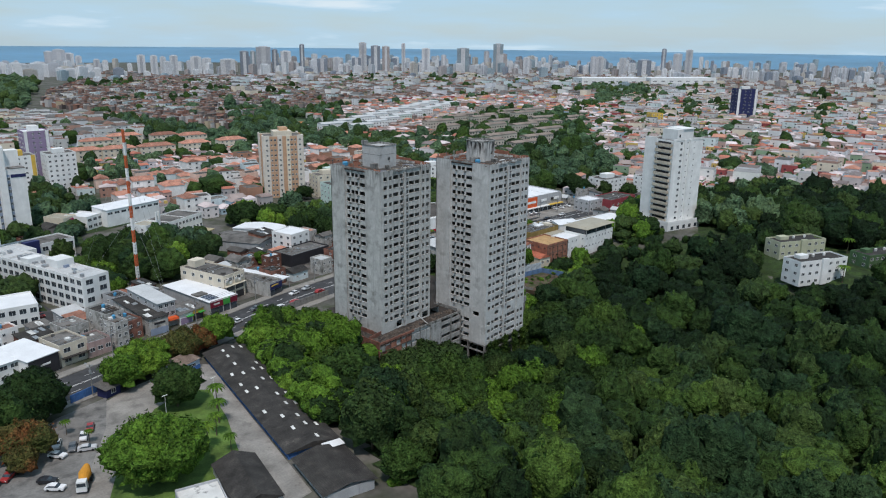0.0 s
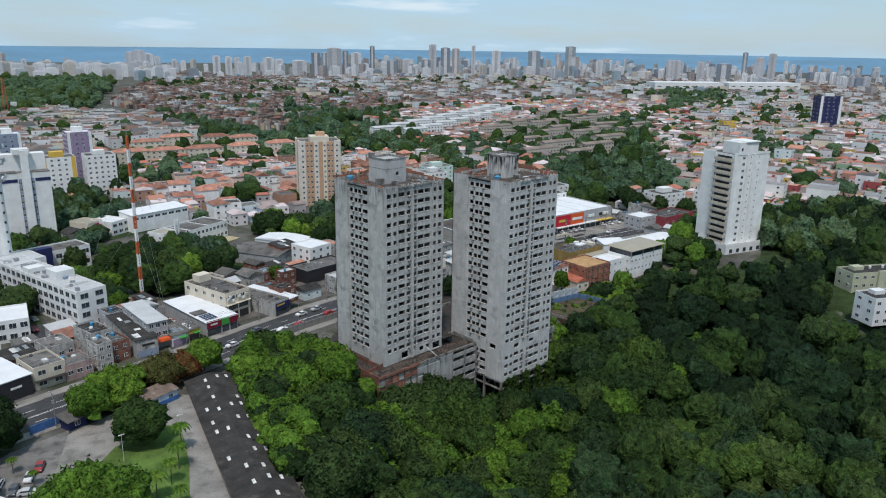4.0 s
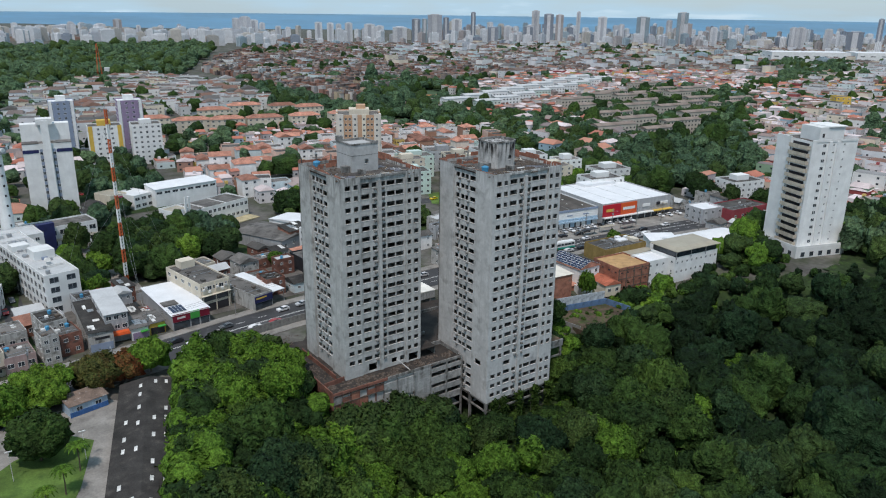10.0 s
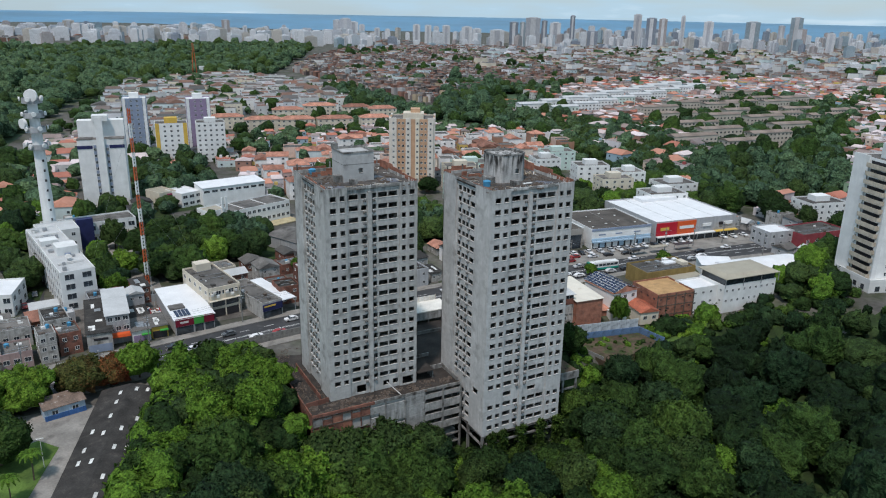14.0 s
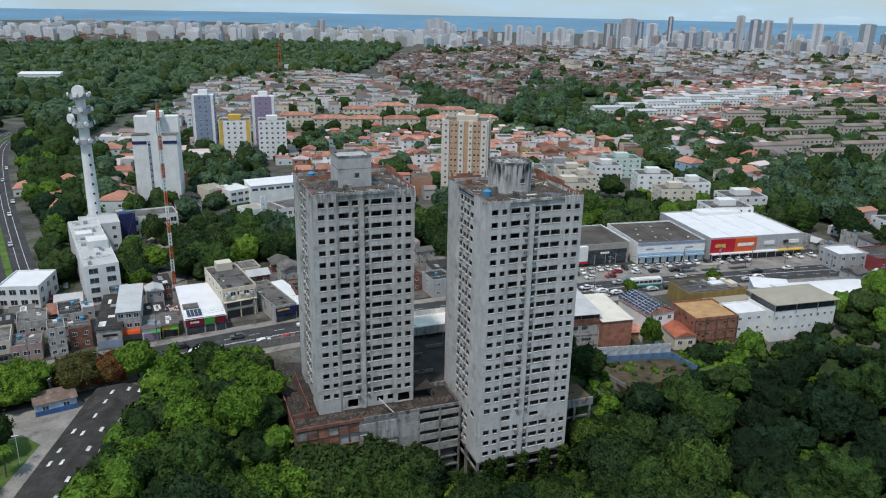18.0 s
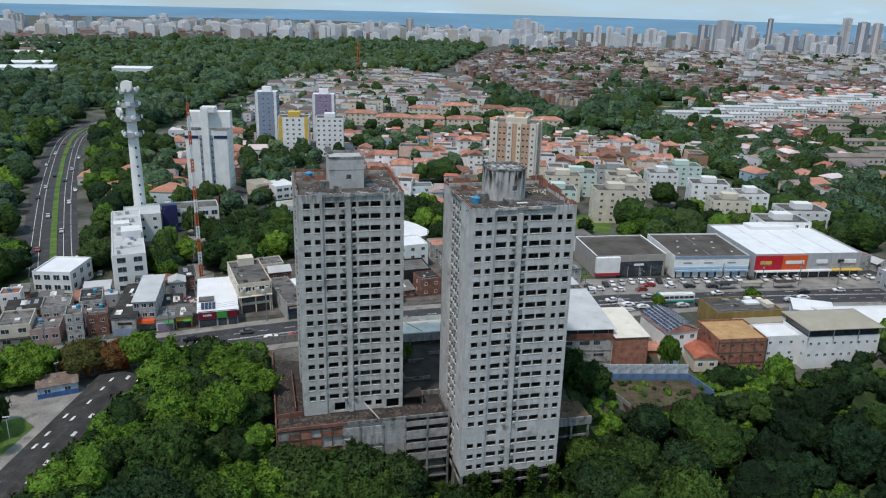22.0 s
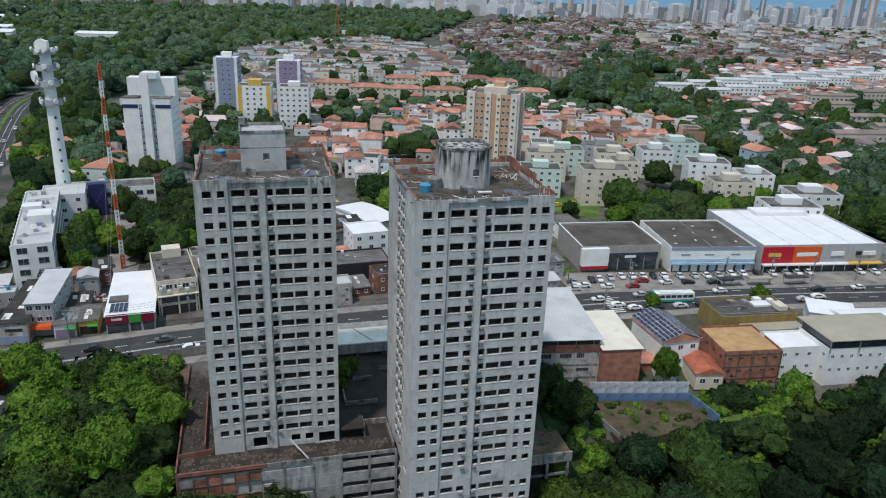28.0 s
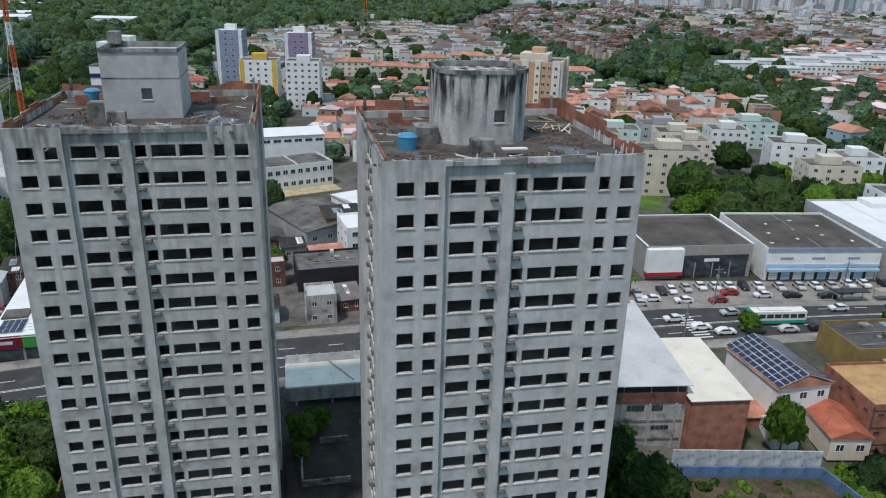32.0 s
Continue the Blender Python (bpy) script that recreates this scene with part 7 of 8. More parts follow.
def curve(pts, n=6):
    out = []
    for k in range(len(pts) - 1):
        p = [Vector(pts[max(0, k - 1)]), Vector(pts[k]), Vector(pts[k + 1]), Vector(pts[min(len(pts) - 1, k + 2)])]
        for i in range(n):
            t = i / n
            out.append(tuple(0.5 * (2 * p[1] + (p[2] - p[0]) * t + (2 * p[0] - 5 * p[1] + 4 * p[2] - p[3]) * t * t + (3 * p[1] - p[0] - 3 * p[2] + p[3]) * t ** 3)))
    return out + [pts[-1]]


AVE = curve([(-260, 20), (-140, 32), (-88, 37.5), (-40, 44), (5, 50), (60, 52), (110, 52.5), (160, 50), (240, 38), (330, 15), (480, -40)])
road = solid("road", strip(AVE, 15, 0.06), ASPHALT, "grey asphalt avenue with worn lane lines", "road", kind="structure")
for k, m in ((9.3, PAVE), (-9.2, PAVE)):
    solid("pavement", thicken(strip(AVE, 3.4, 0.2, k), 0.25), m, "pale concrete pavement along the avenue", "pavement", kind="structure")
dash = Shape().box(-1.5, 1.5, -0.09, 0.09, 0, 0.012).mesh("lane_dash", PAINTW)
for k in range(len(AVE) - 1):
    (x0, y0), (x1, y1) = AVE[k], AVE[k + 1]
    if -150 < x0 < 250:
        n = max(1, int(math.hypot(x1 - x0, y1 - y0) / 6.5))
        a = math.degrees(math.atan2(y1 - y0, x1 - x0))
        for i in range(n):
            x, y = x0 + (x1 - x0) * i / n, y0 + (y1 - y0) * i / n
            for off in (-3.5, 3.5):
                part("lane_dash", dash, None, road, at=pose(x - off * math.sin(radians(a)), y + off * math.cos(radians(a)), 0.066, 0, 0, a))
for off in (-0.2, 0.2):
    part("centre_line", strip(AVE, 0.16, 0.072, off), PAINTW, road)
zebra = Shape().box(-1.8, 1.8, -0.25, 0.25, 0, 0.012).mesh("zebra_bar", PAINTW)
for k in range(10):
    part("zebra_bar", zebra, None, road, at=pose(107, 46.5 + 1.15 * k, 0.07))
solid("car_park", Shape().box(96, 214, 59.8, 70, 0.0, 0.09), ASPHALT, "asphalt car park before the stores", "car park", pose(0, 9, 0, 0, 0, -2.6), kind="structure")
HWY = curve([(-72, 60), (-80, 100), (-90, 143), (-105, 214), (-112, 249), (-119.5, 290), (-128, 340), (-135, 391), (-135.5, 426), (-128, 462), (-108, 520)])
for off, w_, l in ((6.4, 10.6, "grey asphalt motorway carriageway"), (-5.0, 8.0, "dark asphalt motorway carriageway with cars")):
    h = solid("road", strip(HWY[8:], w_, 0.07, off), ASPHALT, l, "road", kind="structure")
    part("lane_line", strip(HWY[8:], 0.18, 0.085, off + 1.4), PAINTW, h)
    part("lane_line", strip(HWY[8:], 0.18, 0.085, off - 1.4), PAINTW, h)
solid("median", thicken(strip(HWY[8:], 2.4, 0.3), 0.3), GRASS, "grassy motorway median", "median", kind="structure")
for k, (pts, w) in enumerate([([(-15, 150), (-15.7, 280), (-24, 396), (-30, 470)], 8), ([(72, 300), (63, 355), (60, 474), (40, 600)], 9), ([(90, 160), (128, 146), (170, 152), (225, 178)], 9), ([(-70, 62), (-68, 90), (-66, 150)], 6), ([(176, 64), (236, 62), (300, 40)], 8), ([(300, -30), (330, 0), (420, 60)], 9), ([(300, 20), (420, 90), (600, 180), (900, 330)], 8)]):
    solid("road", strip(curve(pts), w, 0.05 + 0.004 * k), ASPHALT, "narrow grey side street", "road", kind="structure")


def sheet(name, pts, z, mat, label):
    s = Shape()
    s.face([(x, y, gz(x, y) + z) for x, y in pts])
    if z > 0.3:
        s.v = [(x, y, -4.8) for x, y in pts]
        s = thicken(s, 5.0)
    return solid(name, s, mat, label, name, kind="structure")


sheet("yard", [(-126, -10), (-113, 4), (-92, 20), (-74, 25), (-57, 26), (-53.5, 22), (-76, -52), (-92, -52), (-106, -22)], 0.1, PAVE, "pale concrete drive and yard")
sheet("lawn", [(-106, -22), (-95, -6), (-79, 8), (-67, 12), (-63, 7), (-69, -10), (-78, -29), (-83, -40), (-97, -38)], 0.18, GRASS, "mown green lawn")
sheet("car_yard", [(-130, -20), (-120, 10), (-98, 22), (-84, 24), (-92, 8), (-108, -14)], 0.14, pmat("worn_paving", (0.17, 0.165, 0.155), 0.25, 0.2, 2, 0.92, 0.2, second=(0.09, 0.088, 0.085), cover=0.5), "grey parking yard")
sheet("verge", [(123, 140), (138, 128), (152, 152), (134, 160)], 0.1, GRASS, "green grass verge")
EARTH2 = pmat("brown_soil", (0.085, 0.06, 0.042), 0.45, 0.3, 2, 0.95, 0.5, second=(0.045, 0.062, 0.02), cover=0.62)
sheet("back_yard", [(-66, 57), (-30, 62), (8, 64), (62, 64), (62, 116), (2, 112), (-26, 96), (-66, 97)], 0.09, pmat("worn_yard", (0.12, 0.112, 0.102), 0.35, 0.2, 2, 0.92, 0.2, second=(0.06, 0.055, 0.05), cover=0.5), "worn grey yards behind the shops")
sheet("forecourt", [(99, 61), (216, 48.5), (216, 62), (172, 66), (140, 71), (110, 76), (99, 77)], 0.125, PAVE, "pale concrete forecourt before the stores")
sheet("court", [(-37, 98), (-28, 98), (-28, 130), (-31, 172), (-42, 172), (-39, 130)], 0.1, PAVE, "pale paved court beside the mast")
sheet("waste_ground", [(79.5, 11.8), (105.2, 6.8), (106.4, -3), (82, -6)], 0.6, EARTH2, "bare brown earth plot behind a blue wall")
sheet("side_deck", [(-28, 30), (-9, 30), (-9, 44), (-30, 40)], 0.12, EARTH, "bare earth beside the podium")
sheet("verge", [(107, -3), (126, -3), (128, 9), (107, 9)], 0.6, GRASS, "bright green grassy bank")
sheet("verge", FIELD, 0.12, GRASS, "green grass slope round the clay field")
sheet("sports_field", [(374, 500), (402, 497), (404, 530), (382, 540)], 0.2, pmat("clay_field", (0.42, 0.17, 0.06)), "orange clay sports field")
# walls
def wall_run(label, pts, h, mat, z=None, thick=0.25):
    w = thing("yard_wall", label, "wall")
    for (x0, y0), (x1, y1) in zip(pts, pts[1:]):
        d, a = math.hypot(x1 - x0, y1 - y0), math.degrees(math.atan2(y1 - y0, x1 - x0))
        n = max(1, int(d / 3))
        for k in range(n):
            t = (k + 0.5) / n
            x, y = x0 + (x1 - x0) * t, y0 + (y1 - y0) * t
            g = gz(x, y) if z is None else z
            part("wall_panel", Shape().box(-d / n / 2, d / n / 2, -thick / 2, thick / 2, -1.5, h + 0.03 * (k % 2)), mat, w, at=pose(x, y, g, 0, 0, a))


FADED = pmat("faded_blue_paint", (0.10, 0.17, 0.29), 0.3, 0.5, 4, 0.85, streak=0.3, second=(0.05, 0.07, 0.09), cover=0.45)
PALEBLUE = pmat("worn_pale_paint", (0.42, 0.46, 0.49), 0.25, 0.4, 4, 0.85, streak=0.5, second=(0.17, 0.185, 0.19), cover=0.46)
wall_run("faded blue boundary wall of the waste plot", [(79, 12), (105.5, 7), (107, -3)], 2.2, FADED, -5.0)
wall_run("worn pale upper retaining wall", [(82, 12.1), (105.5, 7.7)], 4.8, PALEBLUE, -5.0)
wall_run("brown earth-stained edge wall", [(79, 11.5), (82, -4)], 1.2, CONC2, -5.0)
wall_run("blue and white wall along the avenue", [(-92, 27.5), (-84, 29), (-66, 32)], 2.4, BLUE)
wall_run("stained grey wall of the podium entrance", [(-14, 41), (-6, 42), (12, 43)], 2.4, CONC2)
wall_run("low red brick wall beside the tower", [(-4, 2), (-4.2, 22)], 1.3, BRICKD, 0.0)
wall_run("low brick wall across the deck", [(-8.6, -0.5), (-2.5, 0.2)], 1.3, BRICKD, 0.0)
wall_run("grey wall behind the shops", [(-34, 88), (-20, 90)], 2.6, GREY)
wall_run("stained long wall", [(70, 152), (100, 140)], 4, CONC2)

# ---- the far city ----
FAVWALL = pmat("far_plaster", (0, 0, 0), 0.1, 0.1, 1, 0.9, 0, island=True, palette=[(0.417, 0.417, 0.407), (0.344, 0.292, 0.250), (0.261, 0.261, 0.261), (0.280, 0.177, 0.136), (0.521, 0.521, 0.511), (0.208, 0.124, 0.094), (0.292, 0.228, 0.198), (0.396, 0.344, 0.261)])
FAVROOF = pmat("far_roofs", (0, 0, 0), 0.15, 0.1, 1, 0.9, 0, island=True, palette=[(0.170, 0.101, 0.077), (0.124, 0.120, 0.116), (0.194, 0.116, 0.089), (0.147, 0.112, 0.096), (0.255, 0.252, 0.248), (0.085, 0.082, 0.077), (0.163, 0.136, 0.124), (0.194, 0.104, 0.077)])
REDROOF = pmat("far_red_roofs", (0, 0, 0), 0.15, 0.1, 1, 0.9, 0, island=True, palette=[(0.632, 0.550, 0.550), (0.304, 0.248, 0.231), (0.405, 0.154, 0.105), (0.342, 0.138, 0.099), (0.455, 0.220, 0.154), (0.253, 0.198, 0.182), (0.531, 0.451, 0.440), (0.190, 0.160, 0.154)])
PALEWALL = pmat("far_pale_plaster", (0, 0, 0), 0.1, 0.1, 1, 0.9, 0, island=True, palette=[(0.681, 0.681, 0.659), (0.604, 0.615, 0.626), (0.637, 0.571, 0.461), (0.527, 0.527, 0.516), (0.659, 0.659, 0.681), (0.549, 0.637, 0.637)])
TOWNWALL = pmat("town_plaster", (0, 0, 0), 0.1, 0.1, 1, 0.9, 0, island=True, palette=[(0.678, 0.641, 0.629), (0.592, 0.560, 0.571), (0.616, 0.513, 0.419), (0.419, 0.396, 0.396), (0.296, 0.070, 0.070), (0.616, 0.582, 0.582), (0.308, 0.419, 0.489), (0.567, 0.419, 0.139), (0.345, 0.198, 0.152), (0.690, 0.652, 0.664), (0.246, 0.349, 0.233), (0.493, 0.349, 0.314)])
ESTATEROOF = pmat("pale_fibre_roof", (0.23, 0.185, 0.155), 0.25, 0.1, 1, 0.9, 0, second=(0.18, 0.165, 0.15), cover=0.4)
HILLWALL = pmat("hill_plaster", (0, 0, 0), 0.12, 0.1, 1, 0.9, 0, island=True, palette=[(0.432, 0.408, 0.396), (0.288, 0.204, 0.168), (0.204, 0.180, 0.168), (0.264, 0.138, 0.102), (0.504, 0.480, 0.456), (0.180, 0.096, 0.072), (0.276, 0.192, 0.162), (0.396, 0.324, 0.228), (0.108, 0.090, 0.084)])
HILLROOF = pmat("hill_roofs", (0, 0, 0), 0.15, 0.1, 1, 0.9, 0, island=True, palette=[(0.19, 0.10, 0.075), (0.115, 0.11, 0.105), (0.22, 0.115, 0.085), (0.15, 0.105, 0.09), (0.29, 0.28, 0.27), (0.06, 0.055, 0.05), (0.16, 0.13, 0.115)])
GREYWALL = pmat("far_beige_blocks", (0.50, 0.45, 0.385), 0.15, 0.05, 0.5, 0.9, 0)
rc = random.Random(21)


def far_houses(name, label, places, size, height, walls, roofs, yaw, windows=True, pitched=0.5):
    s = Shape()
    for x, y in places:
        w, d, h = rc.uniform(*size), rc.uniform(*size), rc.uniform(*height)
        a = radians(yaw + rc.choice((0, 90)) + rc.uniform(-9, 9))
        z = gz(x, y)
        c, q = math.cos(a), math.sin(a)
        P_ = lambda u, v, e: (x + u * c - v * q, y + u * q + v * c, z + e)
        u, v = w / 2, d / 2
        k = len(s.v)
        s.v += [P_(-u, -v, -2), P_(u, -v, -2), P_(u, v, -2), P_(-u, v, -2), P_(-u, -v, h), P_(u, -v, h), P_(u, v, h), P_(-u, v, h)]
        for f in ((0, 1, 5, 4), (1, 2, 6, 5), (2, 3, 7, 6), (3, 0, 4, 7)):
            s.f.append(tuple(k + i for i in f))
            s.m.append(0)
        k = len(s.v)
        u, v = u + 0.3, v + 0.3
        if rc.random() < pitched:
            r = min(w, d) * 0.2
            s.v += [P_(-u, -v, h), P_(u, -v, h), P_(u, v, h), P_(-u, v, h), P_(-u * 0.8, 0, h + r), P_(u * 0.8, 0, h + r)]
            for f in ((0, 1, 5, 4), (2, 3, 4, 5), (0, 4, 3), (1, 2, 5)):
                s.f.append(tuple(k + i for i in f))
                s.m.append(1)
        else:
            u, v = u - 0.5, v - 0.5
            s.v += [P_(-u, -v, h + 0.05), P_(u, -v, h + 0.05), P_(u, v, h + 0.05), P_(-u, v, h + 0.05)]
            s.f.append((k, k + 1, k + 2, k + 3))
            s.m.append(1)
            if rc.random() < 0.35:
                e, g = rc.uniform(-u * 0.5, u * 0.5), rc.uniform(-v * 0.5, v * 0.5)
                k = len(s.v)
                t = 0.8
                s.v += [P_(e - t, g - t, h), P_(e + t, g - t, h), P_(e + t, g + t, h), P_(e - t, g + t, h), P_(e - t, g - t, h + 1.5), P_(e + t, g - t, h + 1.5), P_(e + t, g + t, h + 1.5), P_(e - t, g + t, h + 1.5)]
                for f in ((0, 1, 5, 4), (1, 2, 6, 5), (2, 3, 7, 6), (3, 0, 4, 7), (4, 5, 6, 7)):
                    s.f.append(tuple(k + i for i in f))
                    s.m.append(0)
        if windows:
            u, v = w / 2 + 0.05, d / 2 + 0.05
            for fl in range(max(1, int(h / 3))):
                e0, e1 = 3 * fl + 1.0, 3 * fl + 2.1
                for t in (-0.28, 0.28):
                    for sg in (-1, 1):
                        if sg * (q * 0.5 - c * 0.86) > 0:
                            s.face([P_(t * w - 0.6, sg * v, e0), P_(t * w + 0.6, sg * v, e0), P_(t * w + 0.6, sg * v, e1), P_(t * w - 0.6, sg * v, e1)], 2)
                        if sg * (-c * 0.5 - q * 0.86) > 0:
                            s.face([P_(sg * u, t * d - 0.6, e0), P_(sg * u, t * d + 0.6, e0), P_(sg * u, t * d + 0.6, e1), P_(sg * u, t * d - 0.6, e1)], 2)
    return solid(name, s, [walls, roofs, GLASS], label, "houses", kind="stuff")


def free(x, y):
    return not any(math.hypot(x - px, y - py) < r for px, py, r in ((33, 352, 18), (-4, 367, 18), (12, 329, 18), (34, 321, 18), (120, 208, 22)))


# nearest houses with red roofs, each its own
RED_Q = [(46, 300), (69, 392), (120, 396), (210, 385), (297, 300), (250, 232), (190, 222), (140, 214), (96, 200), (50, 200)]
ps = [p for p in spots(RED_Q, 15.5, free) if abs(p[0] - (72 - (p[1] - 300) * 0.1)) > 9]
for x, y in ps[:105]:
    w, d, h = rc.uniform(8, 13), rc.uniform(8, 12), rc.choice((3.8, 6.2, 6.4, 6.5, 9, 9.2))
    pitched = rc.random() < 0.46
    building("house", "plastered house with a red tiled roof" if pitched else "plastered house with a flat grey terrace roof", x, y, w, d, rc.choice((-12, 78)) + rc.uniform(-6, 6), h, HOUSEWALL, rc.choice(("gable", "hip")) if pitched else "flat",
             TILE if pitched else FLATROOF, floors=max(1, round(h / 3.1)), cols=2, side=0, category="house", group="red-roofed houses")
far_houses("houses", "small annexes and terraces between the red-roofed houses", spots(RED_Q, 9.6, lambda x, y: not built(x, y) and free(x, y) and abs(x - (72 - (y - 300) * 0.1)) > 8), (4.5, 8), (3, 7), TOWNWALL, REDROOF, -12, pitched=0.55)
far_houses("houses", "low houses and sheds beside the halls", spots([(36, 228), (48, 200), (66, 176), (98, 176), (110, 200), (62, 214), (62, 296), (40, 304)], 11.5, lambda x, y: not built(x, y)), (6, 10), (3.2, 6.5), TOWNWALL, REDROOF, -12, pitched=0.6)
far_houses("houses", "low shops and car sheds round the coloured blocks", spots([(-12, 300), (44, 296), (58, 340), (58, 390), (-12, 396)], 12.5, lambda x, y: not built(x, y)), (6, 11), (3, 5), PALEWALL, REDROOF, -8, pitched=0.3)
far_houses("houses", "mixed low town houses among yards", spots([(-70, 196), (-50, 196), (-52, 300), (-90, 330), (-100, 260)], 13), (8, 14), (3.5, 7), PALEWALL, REDROOF, -8)
far_houses("houses", "mixed low town houses along a side street", spots([(-16, 240), (-10, 330), (-20, 420), (-70, 420), (-64, 330), (-26, 250)], 14), (9, 14), (3.5, 8), PALEWALL, REDROOF, -8)
far_houses("houses", "pale terraced houses and small blocks", spots([(-30, 470), (24, 776), (177, 863), (253, 688), (201, 515), (80, 500), (40, 400), (20, 400)], 15, lambda x, y: free(x, y) and not (60 < x < 220 and 380 < y < 500)), (10, 17), (6, 11), PALEWALL, FAVROOF, -10, pitched=0.2)
far_houses("houses", "hillside of dense brick and plaster houses", spots([(272, 928), (380, 1150), (551, 1396), (898, 1647), (1323, 1239), (900, 800), (742, 615), (560, 640), (423, 634), (300, 520), (262, 600)], 7.2), (3.6, 7.4), (3.5, 10.5), HILLWALL, HILLROOF, 20, windows=False, pitched=0.4)
far_houses("houses", "dense low houses with red roofs", spots([(275, 430), (330, 470), (440, 560), (640, 640), (560, 470), (420, 330), (330, 330), (300, 380)], 9.5), (5.5, 10), (3.5, 9), FAVWALL, REDROOF, 15)
far_houses("houses", "mixed town houses with red and grey roofs", spots([(270, 20), (300, 60), (400, 110), (560, 250), (700, 330), (1036, 450), (1300, 420), (1021, 43), (800, -60), (340, -100), (338, -30)], 10.2, lambda x, y: not (300 < x < 645 and 130 < y < 440 and inside(x, y, [(307, 213), (420, 332), (635, 444), (652, 322), (378, 128)]))), (5.5, 12), (3.5, 11.5), TOWNWALL, REDROOF, 8, pitched=0.36)
far_houses("houses", "distant low city of houses", spots([(460, 870), (927, 1400), (1700, 1700), (2300, 900), (2200, 100), (1040, 50), (1000, 460), (760, 640)], 17), (7, 15), (4, 10), FAVWALL, FAVROOF, 12, windows=False)
far_houses("houses", "distant low houses by the wood", spots([(-700, 1500), (-360, 1050), (-300, 1500), (-200, 1700), (400, 1900), (500, 1850), (900, 1700), (900, 2150), (-300, 2250)], 24), (9, 20), (4, 10), FAVWALL, FAVROOF, 12, windows=False)


far_houses("apartment_blocks", "mid-rise apartment blocks scattered over the town", spots([(300, 40), (420, 110), (1000, 440), (1300, 420), (1021, 43), (340, -80)], 34), (10, 17), (8, 16), PALEWALL, FAVROOF, 8, pitched=0.0)
far_houses("apartment_blocks", "distant mid-rise blocks in the low city", spots([(460, 870), (927, 1400), (1700, 1700), (2200, 900), (2100, 100), (1040, 50), (1000, 460), (760, 640)], 60), (10, 20), (8, 17), PALEWALL, FAVROOF, 12, windows=False, pitched=0.0)
far_houses("apartment_blocks", "walk-up blocks on the brick hillside", spots([(272, 928), (551, 1396), (898, 1647), (1323, 1239), (742, 615), (423, 634), (300, 520)], 60), (9, 18), (8, 13), PALEWALL, FAVROOF, 20, pitched=0.1)


far_houses("houses", "dense houses above the estate", spots([(420, 335), (560, 470), (640, 640), (760, 640), (1000, 462), (690, 335), (655, 330), (636, 448)], 10.2), (6, 11), (3.5, 10), TOWNWALL, REDROOF, 12, windows=False, pitched=0.45)
far_houses("houses", "mixed houses beside the estate", spots([(236, 58), (300, 60), (420, 108), (680, 305), (650, 332), (378, 124), (300, 78), (262, 92)], 11.5, lambda x, y: not built(x, y)), (6, 12), (3.5, 10), TOWNWALL, REDROOF, 8, pitched=0.45)
far_houses("houses", "a few houses among the trees of the slope", spots([(240, 125), (262, 215), (334, 335), (395, 280), (333, 180)], 19, lambda x, y: not built(x, y)), (8, 14), (7, 11), TOWNWALL, REDROOF, 8, pitched=0.6)


def far_block(x, y, w, d, yaw, h, wall, roofmat, label, group):
    b = thing("apartment_block", label, "building", pose(x, y, gz(x, y), 0, 0, yaw), group)
    part("wall", Shape().box(-w / 2, w / 2, -d / 2, d / 2, -1, h), wall, b)
    roof_on(b, "gable", w, d, h, roofmat, rise=1.4)
    for k in range(int(h / 3)):
        s = Shape()
        n = int(w / 3.4)
        for j in range(n):
            u = -w / 2 + w * (j + 0.5) / n
            s.box(u - 0.7, u + 0.7, -d / 2 - 0.04, -d / 2 + 0.02, 3 * k + 1.0, 3 * k + 2.2)
        for u in (-d / 4, d / 4):
            s.box(-w / 2 - 0.04, -w / 2 + 0.02, u - 0.6, u + 0.6, 3 * k + 1.0, 3 * k + 2.2)
        tagged(part("glazing", s, GLASS, b), kind="stuff")


for i in range(7):
    for j in range(5):
        x, y = 322 + 44 * i + 16 * j, 178 + 38 * j + 17 * i
        if inside(x, y, [(300, 205), (420, 345), (635, 460), (672, 322), (378, 128)]) and not inside(x, y, WOODS["green_court"][0]) and (i + 2 * j) % 4:
            far_block(x, y, 36, 10, -10 + rc.uniform(-5, 5), rc.choice((12, 13.5)), GREYWALL, ESTATEROOF, "beige four-storey slab with a grey roof", "beige housing estate")
for k in range(9):
    far_block(330 + 34 * k, 400 + 14 * k, 28, 9, -8, 14, WHITE, GREYROOF, "white four-storey slab with a pale roof", "white housing slabs")
    far_block(350 + 34 * k, 380 + 14 * k, 26, 9, -8, 13, MINT if k % 3 == 0 else WHITE, GREYROOF, "white four-storey slab with a pale roof", "white housing slabs")
joined_wood("street_trees", "scattered dark green street trees", [p for p in spots([(40, 200), (60, 480), (300, 420), (420, 300), (300, 200)], 17, lambda x, y: not built(x, y))] + spots([(300, -60), (300, 60), (420, 330), (1000, 430), (1000, 60)], 14.5) + spots([(280, 700), (600, 1350), (1250, 1230), (740, 640)], 40) + spots([(460, 870), (927, 1400), (1700, 1700), (2300, 900), (2200, 100), (1040, 50), (1000, 460), (760, 640)], 62) + spots([(-90, 330), (-64, 200), (-20, 190), (20, 300), (40, 480), (200, 520), (240, 680), (170, 850), (30, 770)], 19, lambda x, y: not built(x, y)) + [(520, 735), (530, 745), (510, 750), (540, 730), (525, 760), (500, 740)], speck, (0.7, 1.3), 1.0, [LEAFD, LEAF])

clumps = []
